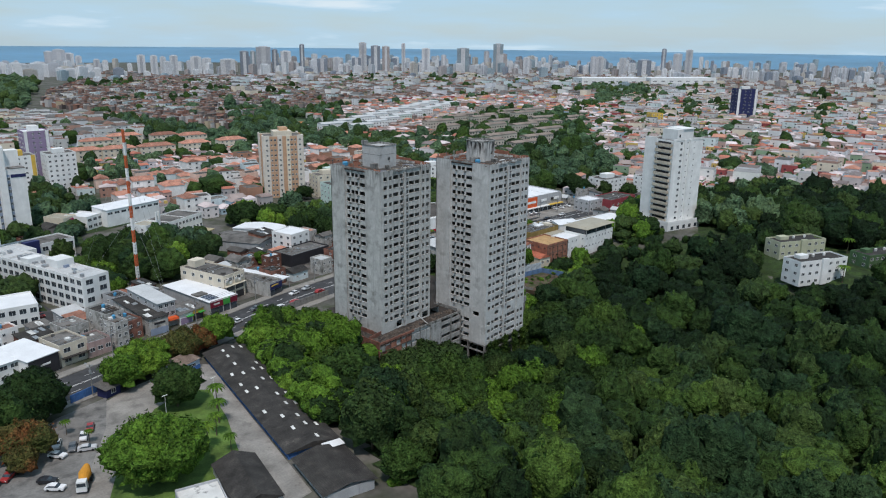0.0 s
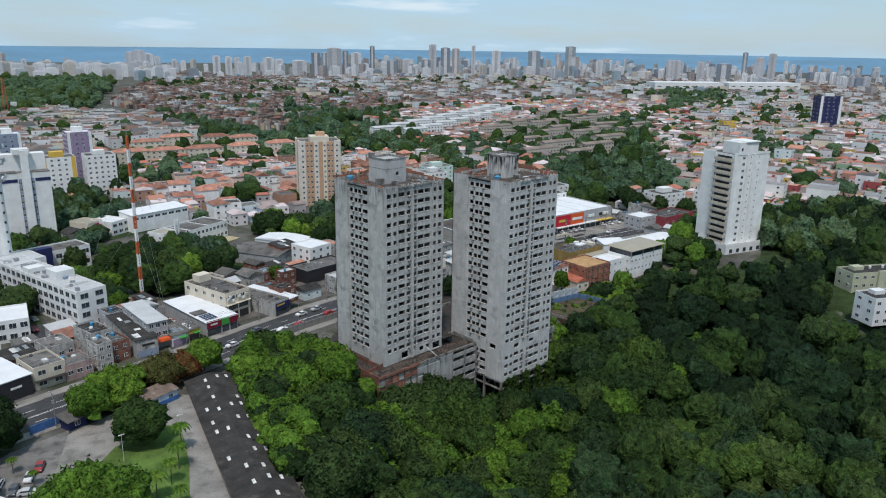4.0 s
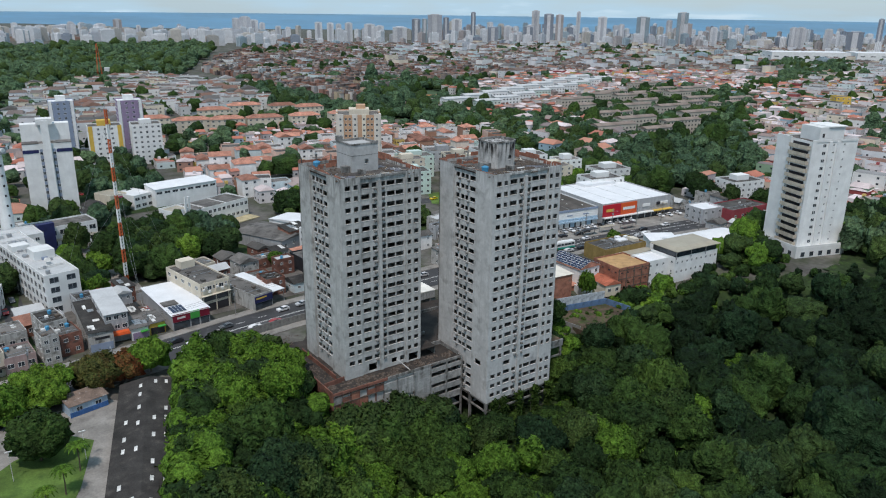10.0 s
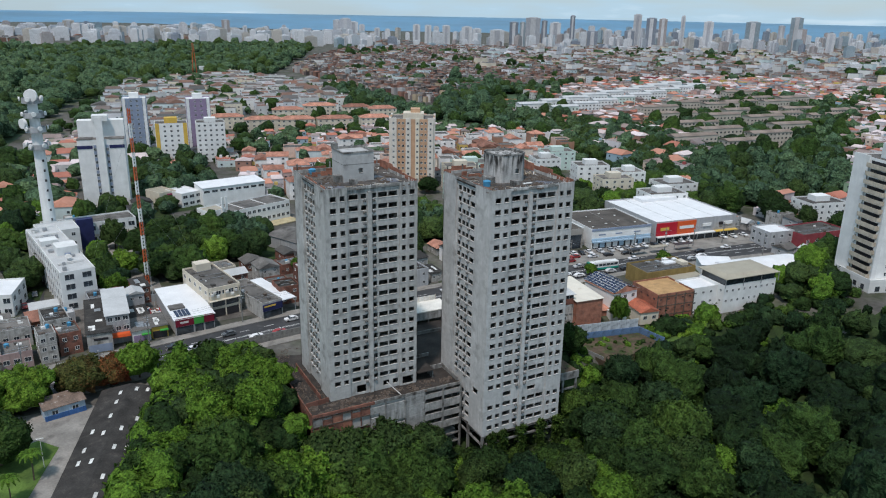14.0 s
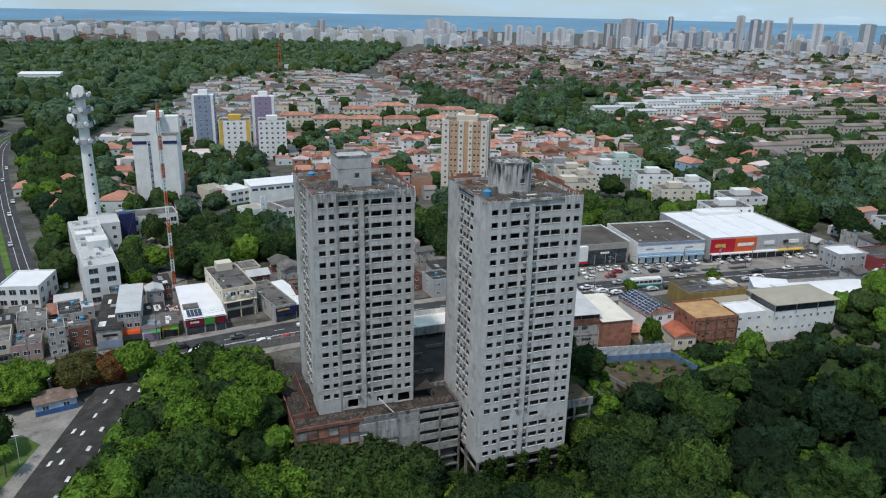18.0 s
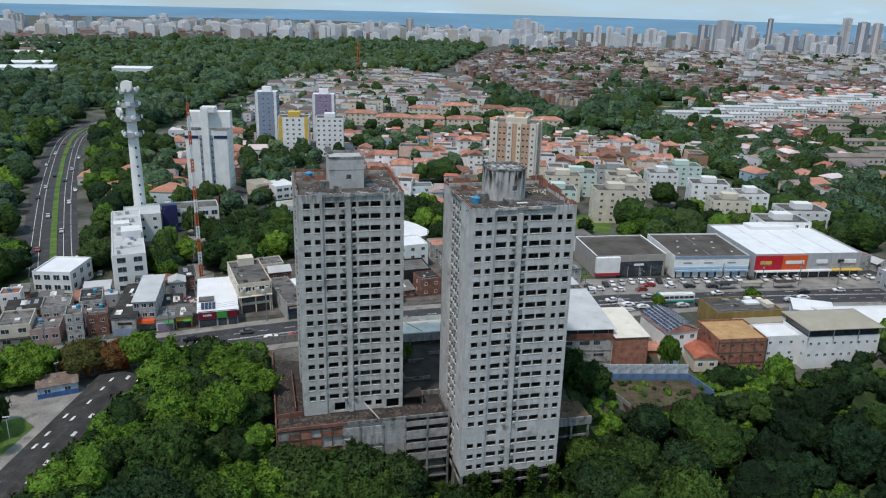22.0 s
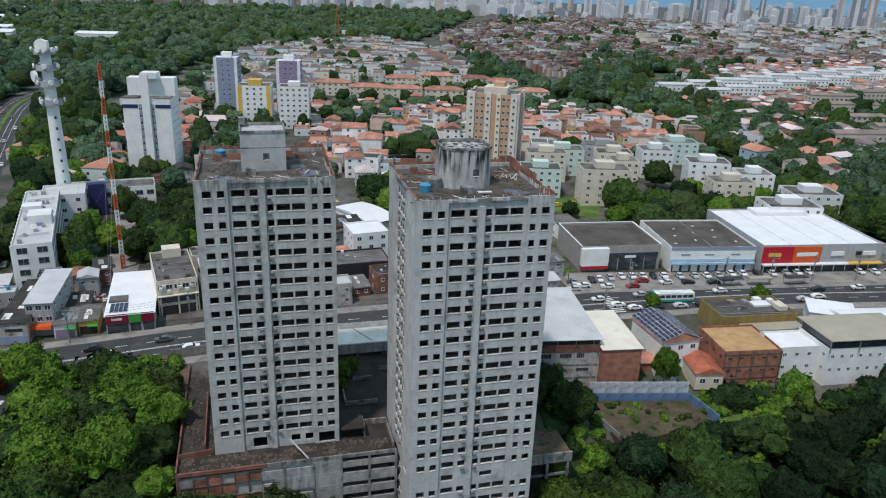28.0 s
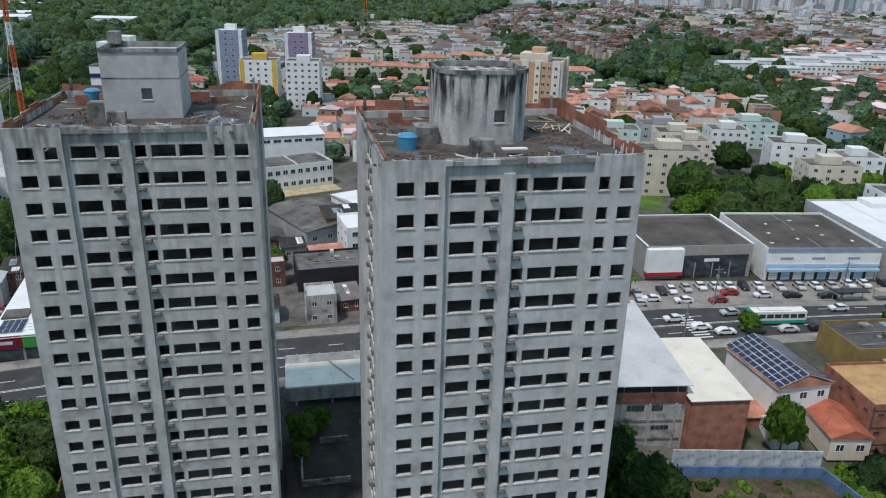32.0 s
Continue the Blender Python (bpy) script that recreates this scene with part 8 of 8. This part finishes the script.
for k in range(150):
    x, y = rt.uniform(260, 1500), rt.uniform(60, 1350)
    if not 0.05 * x < y < 2.6 * x:
        continue
    for q in range(rt.randrange(3, 13)):
        clumps.append((x + rt.gauss(0, 14), y + rt.gauss(0, 10)))
joined_wood("street_trees", "clumps of large dark trees among the town's houses", clumps, tiny, (0.8, 1.5), 1.0, [LEAFD, LEAF, LEAFM])

joined_wood("street_trees", "dark trees between the slabs of the housing estate", spots([(300, 205), (420, 345), (635, 460), (672, 322), (378, 128)], 10.5, lambda x, y: rt.random() < 0.85), tiny, (0.8, 1.35), 0.6, [LEAFD, LEAF, LEAFM])
joined_wood("street_trees", "green trees round the coloured blocks", spots([(-20, 296), (60, 292), (64, 400), (-20, 410)], 14, lambda x, y: not built(x, y) and rt.random() < 0.6), tiny, (0.6, 1.0), 0.8, [LEAF, LEAFM, LEAFO])

# skyline
FARTOWER = []
# finishes paled, the greys slightly blue: distance haze put into the colours
for n_, c in enumerate([(0.76, 0.77, 0.79), (0.58, 0.60, 0.64), (0.30, 0.34, 0.40), (0.46, 0.42, 0.41), (0.38, 0.47, 0.52), (0.6, 0.56, 0.51)]):
    FARTOWER.append(pmat("hazed_tower_" + "abcdef"[n_], c, 0.12, 0.02, 0.2, 0.7, 0, wave=[("Z", 0.42, 0.35), ("X", 0.20, 0.35)], rnd=0.14))


def high_rise(s, x, y, w, d, h, yaw, slot):
    a = radians(yaw)
    c, q, z = math.cos(a), math.sin(a), gz(x, y)
    P_ = lambda u, v, e: (x + u * c - v * q, y + u * q + v * c, z + e)
    for u, v, e0, e1 in ((w / 2, d / 2, -5, h), (w * 0.3, d * 0.28, h, h + 2.2)):
        k = len(s.v)
        s.v += [P_(-u, -v, e0), P_(u, -v, e0), P_(u, v, e0), P_(-u, v, e0), P_(-u, -v, e1), P_(u, -v, e1), P_(u, v, e1), P_(-u, v, e1)]
        for f in ((0, 1, 5, 4), (1, 2, 6, 5), (2, 3, 7, 6), (3, 0, 4, 7), (4, 5, 6, 7)):
            s.f.append(tuple(k + i for i in f))
            s.m.append(slot)


# bearing east of north seen from the flight line, top height, width, distance, finish
EYE0 = (-93, -159)
LANDMARKS = [
    (10.26, 42.2, 20, 2249, 0),
    (13.14, 49.5, 27, 2249, 3),
    (12.04, 38.1, 34, 2249, 0),
    (14.44, 33.9, 15, 2249, 0),
    (8.29, 31.3, 34, 2249, 0),
    (15.03, 18.0, 24, 2249, 0),
    (20.94, 53.9, 27, 2249, 1),
    (21.55, 58.5, 37, 2249, 1),
    (22.11, 49.7, 34, 2249, 0),
    (22.72, 42.3, 20, 2249, 0),
    (23.83, 33.5, 20, 2249, 0),
    (26.70, 44.9, 26, 2249, 0),
    (27.54, 43.6, 24, 2249, 0),
    (28.14, 40.7, 20, 2249, 0),
    (28.87, 44.0, 27, 2249, 0),
    (30.38, 41.4, 37, 2249, 0),
    (31.11, 37.0, 31, 2249, 0),
    (32.59, 34.4, 51, 2249, 0),
    (33.79, 56.7, 31, 2249, 2),
    (34.41, 56.9, 20, 2249, 4),
    (35.16, 69.6, 51, 2249, 1),
    (35.98, 62.2, 20, 2249, 2),
    (36.77, 57.9, 37, 2249, 0),
    (37.97, 77.1, 17, 2249, 2),
    (39.43, 37.3, 37, 2249, 2),
    (40.51, 41.0, 27, 2249, 0),
    (41.28, 17.9, 24, 2249, 1),
    (42.00, 40.2, 34, 2249, 2),
    (42.49, 83.8, 27, 2249, 0),
    (43.45, 75.0, 34, 2249, 2),
    (43.39, 50.2, 26, 2249, 0),
    (44.23, 73.9, 27, 2249, 3),
    (45.56, 82.2, 14, 2249, 0),
    (47.27, 69.3, 31, 2249, 0),
    (48.63, 50.2, 20, 2249, 1),
    (50.10, 70.8, 44, 2249, 4),
    (52.77, 84.3, 37, 2249, 4),
    (53.03, 56.0, 41, 2249, 3),
    (51.89, 62.8, 20, 2249, 1),
    (54.93, 46.8, 24, 2249, 0),
    (58.00, 18.2, 68, 2249, 5),
    (59.96, 50.7, 24, 2249, 1),
    (60.42, 51.1, 27, 2249, 0),
    (62.08, 48.2, 24, 2249, 0),
    (63.66, 43.9, 48, 2249, 2),
    (65.00, 75.7, 17, 2249, 2),
    (65.99, 62.7, 31, 2249, 1),
    (66.78, 74.2, 24, 2249, 0),
    (-10.54, 30.3, 37, 2233, 0),
    (-7.96, 29.6, 31, 2236, 1),
    (-7.42, 32.6, 34, 2237, 0),
    (-2.86, 32.8, 27, 2243, 2),
    (-1.99, 33.2, 31, 2244, 2),
    (3.09, 44.7, 34, 2251, 5),
    (3.91, 36.0, 24, 2252, 1),
    (0.58, 34.4, 20, 2248, 0),
    (-6.27, 19.9, 31, 2239, 4),
    (-13.30, 41.9, 20, 2229, 3),
    (-12.81, 44.8, 17, 2230, 3),
    (-11.18, 39.8, 51, 2232, 5),
]
for n_, (b, top, w, r, m) in enumerate(LANDMARKS):
    s = Shape()
    x, y = EYE0[0] + r * math.sin(radians(b)), EYE0[1] + r * math.cos(radians(b))
    t = thing("high_rise", ("white", "pale grey", "dark glazed", "brown", "blue-green glazed", "beige")[m] + " distant high-rise tower on the skyline", "building", pose(x, y, gz(x, y), 0, 0, -b))
    h = max(20.0, top - gz(x, y))
    w *= 0.8
    part("shaft", Shape().box(-w / 2, w / 2, -w * 0.35, w * 0.35, -5, h - 2), FARTOWER[m], t)
    part("bay", Shape().box(-w * 0.17, w * 0.17, -w * 0.4, -w * 0.34, -5, h - 3), FARTOWER[1 if m == 0 else 0], t)
    part("crown", Shape().box(-w * 0.28, w * 0.3, -w * 0.2, w * 0.25, h - 2, h), FARTOWER[0 if m != 2 else 1], t)

s = Shape()
for k in range(640):
    b = radians(rc.uniform(-22, 84) if k < 360 else rc.uniform(34, 80))
    r = rc.uniform(2000, 2600) if k % 5 else rc.uniform(1500, 2000)
    if k >= 360:
        r = rc.uniform(2200, 3300)
    if math.degrees(b) < 12:
        r += 150
    h = rc.choice((26, 34, 40, 48, 55, 60, 66)) * rc.uniform(0.8, 1.15)
    if r < 2000:
        h *= 0.6
    high_rise(s, EYE0[0] + r * math.sin(b), EYE0[1] + r * math.cos(b), rc.uniform(11, 24), rc.uniform(10, 16), h * (0.55 if k < 360 else 0.62), rc.uniform(-30, 30), rc.choice((0, 0, 0, 0, 1, 1, 3, 5, 4, 2)))
for k in range(260):
    b, r = radians(rc.uniform(-22, 24)), rc.uniform(1750, 2350)
    high_rise(s, EYE0[0] + r * math.sin(b), EYE0[1] + r * math.cos(b), rc.uniform(12, 30), rc.uniform(10, 18), rc.uniform(16, 34), rc.uniform(-25, 25), rc.choice((0, 0, 0, 0, 1, 5)))
solid("skyline", s, FARTOWER, "distant white and grey high-rise towers before the sea", "skyline", kind="stuff")
# ---- vehicles and street furniture ----
CARPAINT = pmat("car_paint", (0, 0, 0), 0.03, 1, 4, 0.3, 0, palette=[(0.72, 0.72, 0.72), (0.68, 0.68, 0.69), (0.03, 0.03, 0.035), (0.42, 0.43, 0.44), (0.74, 0.74, 0.74), (0.5, 0.5, 0.51), (0.10, 0.11, 0.12), (0.72, 0.72, 0.72), (0.02, 0.02, 0.025), (0.30, 0.03, 0.03)], spec=0.5)
YELLOWCAR = pmat("yellow_car_paint", (0.7, 0.5, 0.02), 0.03, 1, 4, 0.3, 0)
prof = [(-2.05, 0.35), (-2.1, 0.75), (-1.95, 0.95), (-0.95, 1.02), (-0.3, 1.42), (0.95, 1.45), (1.75, 1.05), (2.05, 0.95), (2.1, 0.4)]
s = Shape()
k = len(prof)
for y, q in ((-0.82, 0.0), (0.82, 0.0)):
    s.v += [(x, y * (0.86 if z > 1.2 else 1.0), z) for x, z in prof]
for i in range(k):
    j = (i + 1) % k
    s.f.append((i, j, k + j, k + i))
    s.m.append(0)
s.f += [tuple(reversed(range(k))), tuple(range(k, 2 * k))]
s.m += [0, 0]
car_body = s.mesh("body", CARPAINT)
car_body_y = s.mesh("body", YELLOWCAR)
s = Shape()
lo = [(-0.93, -0.83), (1.70, -0.83), (1.70, 0.83), (-0.93, 0.83)]
hi = [(-0.36, -0.74), (1.0, -0.74), (1.0, 0.74), (-0.36, 0.74)]
s.v = [(x, y, 1.06) for x, y in lo] + [(x, y, 1.40) for x, y in hi]
s.f = [(k, (k + 1) % 4, 4 + (k + 1) % 4, 4 + k) for k in range(4)]
s.m = [0] * 4
car_glass = s.mesh("glazing", GLASS)
car_wheel = Shape().tube((0, -0.1, 0), (0, 0.1, 0), 0.32, 0.32, 12).mesh("wheel", RUBBER)
car_lamp = Shape().box(-0.04, 0.03, -0.16, 0.16, -0.07, 0.07).mesh("headlight", SILL)


def car(x, y, yaw, label="white parked car", z=0.09, body=None, group=""):
    c = thing("car", label, "car", pose(x, y, z, 0, 0, yaw), group)
    part("body", body or car_body, None, c)
    part("glazing", car_glass, None, c)
    for a in (-1.3, 1.3):
        for b in (-0.78, 0.78):
            part("wheel", car_wheel, None, c, at=pose(a, b, 0.32))
    for b in (-0.6, 0.6):
        part("headlight", car_lamp, None, c, at=pose(-2.1, b, 0.7))


for x, y in [(102, 68), (111, 69), (119, 70), (126, 69), (133, 68), (138, 67), (143, 66.5), (147, 66), (151, 65.5), (156, 66), (160, 65.5), (165, 64.5), (170, 64), (175, 64), (179, 63.4), (183, 63), (201, 60.5), (206, 59.5), (212, 59), (129.5, 68.5), (115, 69.5)]:
    car(x, y, 84 + rc.uniform(-5, 5), "parked car in the row before the stores", group="cars before the stores")
for x, y, a in [(111, 63, -6), (119, 62, -4), (131, 63, -5), (138, 62, 176), (100, 63, -8), (146, 60.5, -6), (104, 65, -8), (124, 65.5, -6), (152, 62, -6), (108.5, 68.8, 84), (122.5, 69.5, 84)]:
    car(x, y, a, "car waiting in the car park lane", group="cars before the stores")
for x, y, a in [(-32, 48.5, 8), (-28, 44.5, 8), (-9, 45, 188), (11, 54.5, 7), (12, 48, 187), (-2, 45.5, 187), (4, 53.5, 7), (176, 50, -8), (172, 45, 172), (166, 44, 172), (118, 55.5, -2), (108, 50, 178), (90, 48.5, 180), (60, 55, 0), (190, 49, -9), (112, 47.2, 176), (118.5, 46.6, 176), (126, 46.2, 175), (133, 46.0, 175), (104, 54.5, -3), (144, 54, -6), (153, 46, 173), (70, 54.5, 0), (-60, 43.5, 8), (-16, 50.5, 7)]:
    car(x, y, a, "car driving along the avenue", group="cars on the avenue")
for x, y, a in [(-102, 4, 60), (-98, 7, 60), (-100, 1, 150), (-117, 2, 40), (-106, 3, 120), (-112, -10, 130), (-112, -6, 130), (-95, 10, 60), (-121, 0, 40), (-104, 8, 60)]:
    car(x, y, a, "car parked in the yard under trees", 0.16, group="cars in the yard")
for x, y, a in [(-18.3, 252, 94), (-13.4, 262, 94), (-18.6, 270, 94), (-14, 294, 94), (-19.5, 312, 94), (-15.6, 322, 94), (-20.8, 344, 94), (-17.6, 352, 94), (-16, 260, 94), (-18, 300, 94), (-20, 330, 94), (-13, 280, 94), (64, 330, 96), (62, 380, 92), (66, 350, 96), (-70, 100, 92), (-67, 110, 92), (-68, 122, 92), (-66, 92, 92)]:
    car(x, y, a, "car parked in a side street", group="cars in side streets")
for k in range(16):
    j = 10 + k * 2
    if j < len(HWY) - 1:
        (x0, y0), (x1, y1) = HWY[j], HWY[j + 1]
        a = math.degrees(math.atan2(y1 - y0, x1 - x0))
        off = (5.4 if k % 2 else -5.6) + (k % 3 - 1) * 2.7
        car(x0 - off * math.sin(radians(a)), y0 + off * math.cos(radians(a)), a, "car on the motorway", group="cars on the motorway")
for x, y in ((128.5, 146.5), (136, 147.5)):
    car(x, y, 8, "bright yellow taxi on the side street", body=car_body_y)

b = thing("bus", "green and white city bus on the avenue", "bus", pose(125.5, 50.5, 0.09, 0, 0, -6))
part("body", Shape().box(-6.4, 6.4, -1.25, 1.25, 0.4, 3.1), WHITE, b)
part("skirt", Shape().box(-6.42, 6.42, -1.27, 1.27, 0.38, 1.1), pmat("bus_green", (0.02, 0.28, 0.22)), b)
part("roof_pod", Shape().box(-4, 3, -0.8, 0.8, 3.1, 3.35), WHITE, b)
for k in range(7):
    for y in (-1.27, 1.27):
        part("window", Shape().box(-0.75, 0.75, -0.015, 0.015, -0.45, 0.45), GLASS, b, at=pose(-5.3 + 1.75 * k, y, 2.1))
part("front", Shape().box(-6.46, -5.6, -1.29, 1.29, 0.5, 3.16), pmat("bus_dark_green", (0.015, 0.20, 0.13)), b, "green front")
part("windscreen", Shape().box(-6.5, -6.44, -1.1, 1.1, 1.3, 2.8), GLASS, b)
for x in (-3.8, 4.2):
    for y in (-1.1, 1.1):
        part("wheel", Shape().tube((x, y - 0.15, 0.48), (x, y + 0.15, 0.48), 0.48, 0.48, 14), RUBBER, b)
b = thing("truck", "white-cabbed yellow mixer truck in the yard", "truck", pose(-107, -13, 0.16, 0, 0, 55))
part("cab", Shape().box(-3.6, -1.8, -1.1, 1.1, 0.6, 2.9, taper=0.12), WHITE, b)
part("windscreen", Shape().box(-3.63, -3.5, -0.9, 0.9, 1.8, 2.6), GLASS, b)
part("chassis", Shape().box(-3.4, 3.6, -0.9, 0.9, 0.5, 1.0), DARKPANEL, b)
part("drum", Shape().tube((-1.5, 0, 1.8), (1.0, 0, 2.3), 0.9, 1.35, 14).tube((1.0, 0, 2.3), (3.4, 0, 2.9), 1.35, 0.6, 14), pmat("truck_orange", (0.55, 0.25, 0.03)), b)
for x in (-2.7, 1.4, 2.6):
    for y in (-1, 1):
        part("wheel", Shape().tube((x, y - 0.2, 0.5), (x, y + 0.2, 0.5), 0.5, 0.5, 12), RUBBER, b)

pole_mesh = Shape().tube((0, 0, 0), (0, 0, 9.5), 0.17, 0.11, 8).mesh("post", CONC2)
arm_mesh = Shape().box(-1.0, 1.0, -0.06, 0.06, 8.7, 8.85).mesh("crossarm", METAL)
box_mesh = Shape().box(-0.3, 0.3, -0.25, 0.25, 6.6, 7.5).mesh("transformer", METAL)
lamp_mesh = Shape().tube((0, 0, 8.2), (0, -2.0, 8.9), 0.05, 0.05, 6).box(-0.15, 0.15, -2.6, -1.9, 8.85, 9.0).mesh("lamp_arm", METAL)
for x, y, a in [(-70, 48, 0), (-38, 53.5, 0), (-10, 58.6, 0), (20, 60.5, 0), (-52, 33.5, 180), (-86, 27.5, 180), (117, 60.5, 0), (149, 59.5, 0), (165, 58.6, 0), (179, 56.6, 0), (194, 54.6, 0), (210, 52, 0), (100, 43, 180), (197, 36, 180)]:
    p = thing("street_lamp", "grey concrete pole with street lamp and crossarm", "street lamp", pose(x, y, 0.1, 0, 0, a), "poles along the avenue")
    part("post", pole_mesh, None, p)
    part("crossarm", arm_mesh, None, p)
    part("transformer", box_mesh, None, p)
    part("lamp_arm", lamp_mesh, None, p)
for k, pts in enumerate(([(-70, 48), (-38, 53.5), (-10, 58.6), (20, 60.5)], [(117, 60.5), (149, 59.5), (165, 58.6), (179, 56.6), (194, 54.6), (210, 52)])):
    line = thing("power_line", "dark overhead cables between poles", "cable")
    for (x0, y0), (x1, y1) in zip(pts, pts[1:]):
        for dz in (8.6, 8.0, 7.4):
            q = [(x0 + (x1 - x0) * t, y0 + (y1 - y0) * t, dz - 1.4 * t * (1 - t) * 2) for t in (0, 0.25, 0.5, 0.75, 1)]
            s = Shape()
            for i in range(4):
                s.tube(q[i], q[i + 1], 0.025, 0.025, 4, caps=False)
            part("cable", s, DARKPANEL, line)
for x, y in ((-80, 0), (-72, 10), (-66, 0)):
    p = thing("lamp_post", "slender white lamp post on the lawn", "lamp post", pose(x, y, 0.18))
    part("post", Shape().tube((0, 0, 0), (0, 0, 7), 0.08, 0.05, 8), SILL, p)
    part("lamp", Shape().box(-0.7, 0.7, -0.1, 0.1, 6.9, 7.05), SILL, p)
for k, (x, y) in enumerate(((150, 58), (160, 57), (172, 55.5))):
    p = thing("bus_shelter", "flat-roofed bus shelter on the pavement", "bus shelter", pose(x, y, 0.1, 0, 0, -6))
    part("roof", Shape().box(-4, 4, -1.2, 1.2, 2.6, 2.75), (DARKPANEL, BEIGEROOF, DARKPANEL)[k], p)
    for u in (-3.6, 3.6):
        part("post", Shape().box(u - 0.06, u + 0.06, 0.8, 0.92, 0, 2.6), METAL, p)
    part("bench", Shape().box(-2.5, 2.5, 0.3, 0.8, 0.4, 0.48), METAL, p)
t = thing("lattice_pylon", "thin grey lattice pylon on the wooded hill", "pylon", pose(121, 858, 0))
s = Shape()
for q in range(4):
    a, b2 = ((-3, -3), (3, -3), (3, 3), (-3, 3))[q], ((-0.5, -0.5), (0.5, -0.5), (0.5, 0.5), (-0.5, 0.5))[q]
    s.tube((*a, 0), (*b2, 45), 0.3, 0.25, 5)
part("lattice", s, REDW, t)
part("hut", Shape().box(6, 12, -3, 3, 0, 16), WHITE, t)
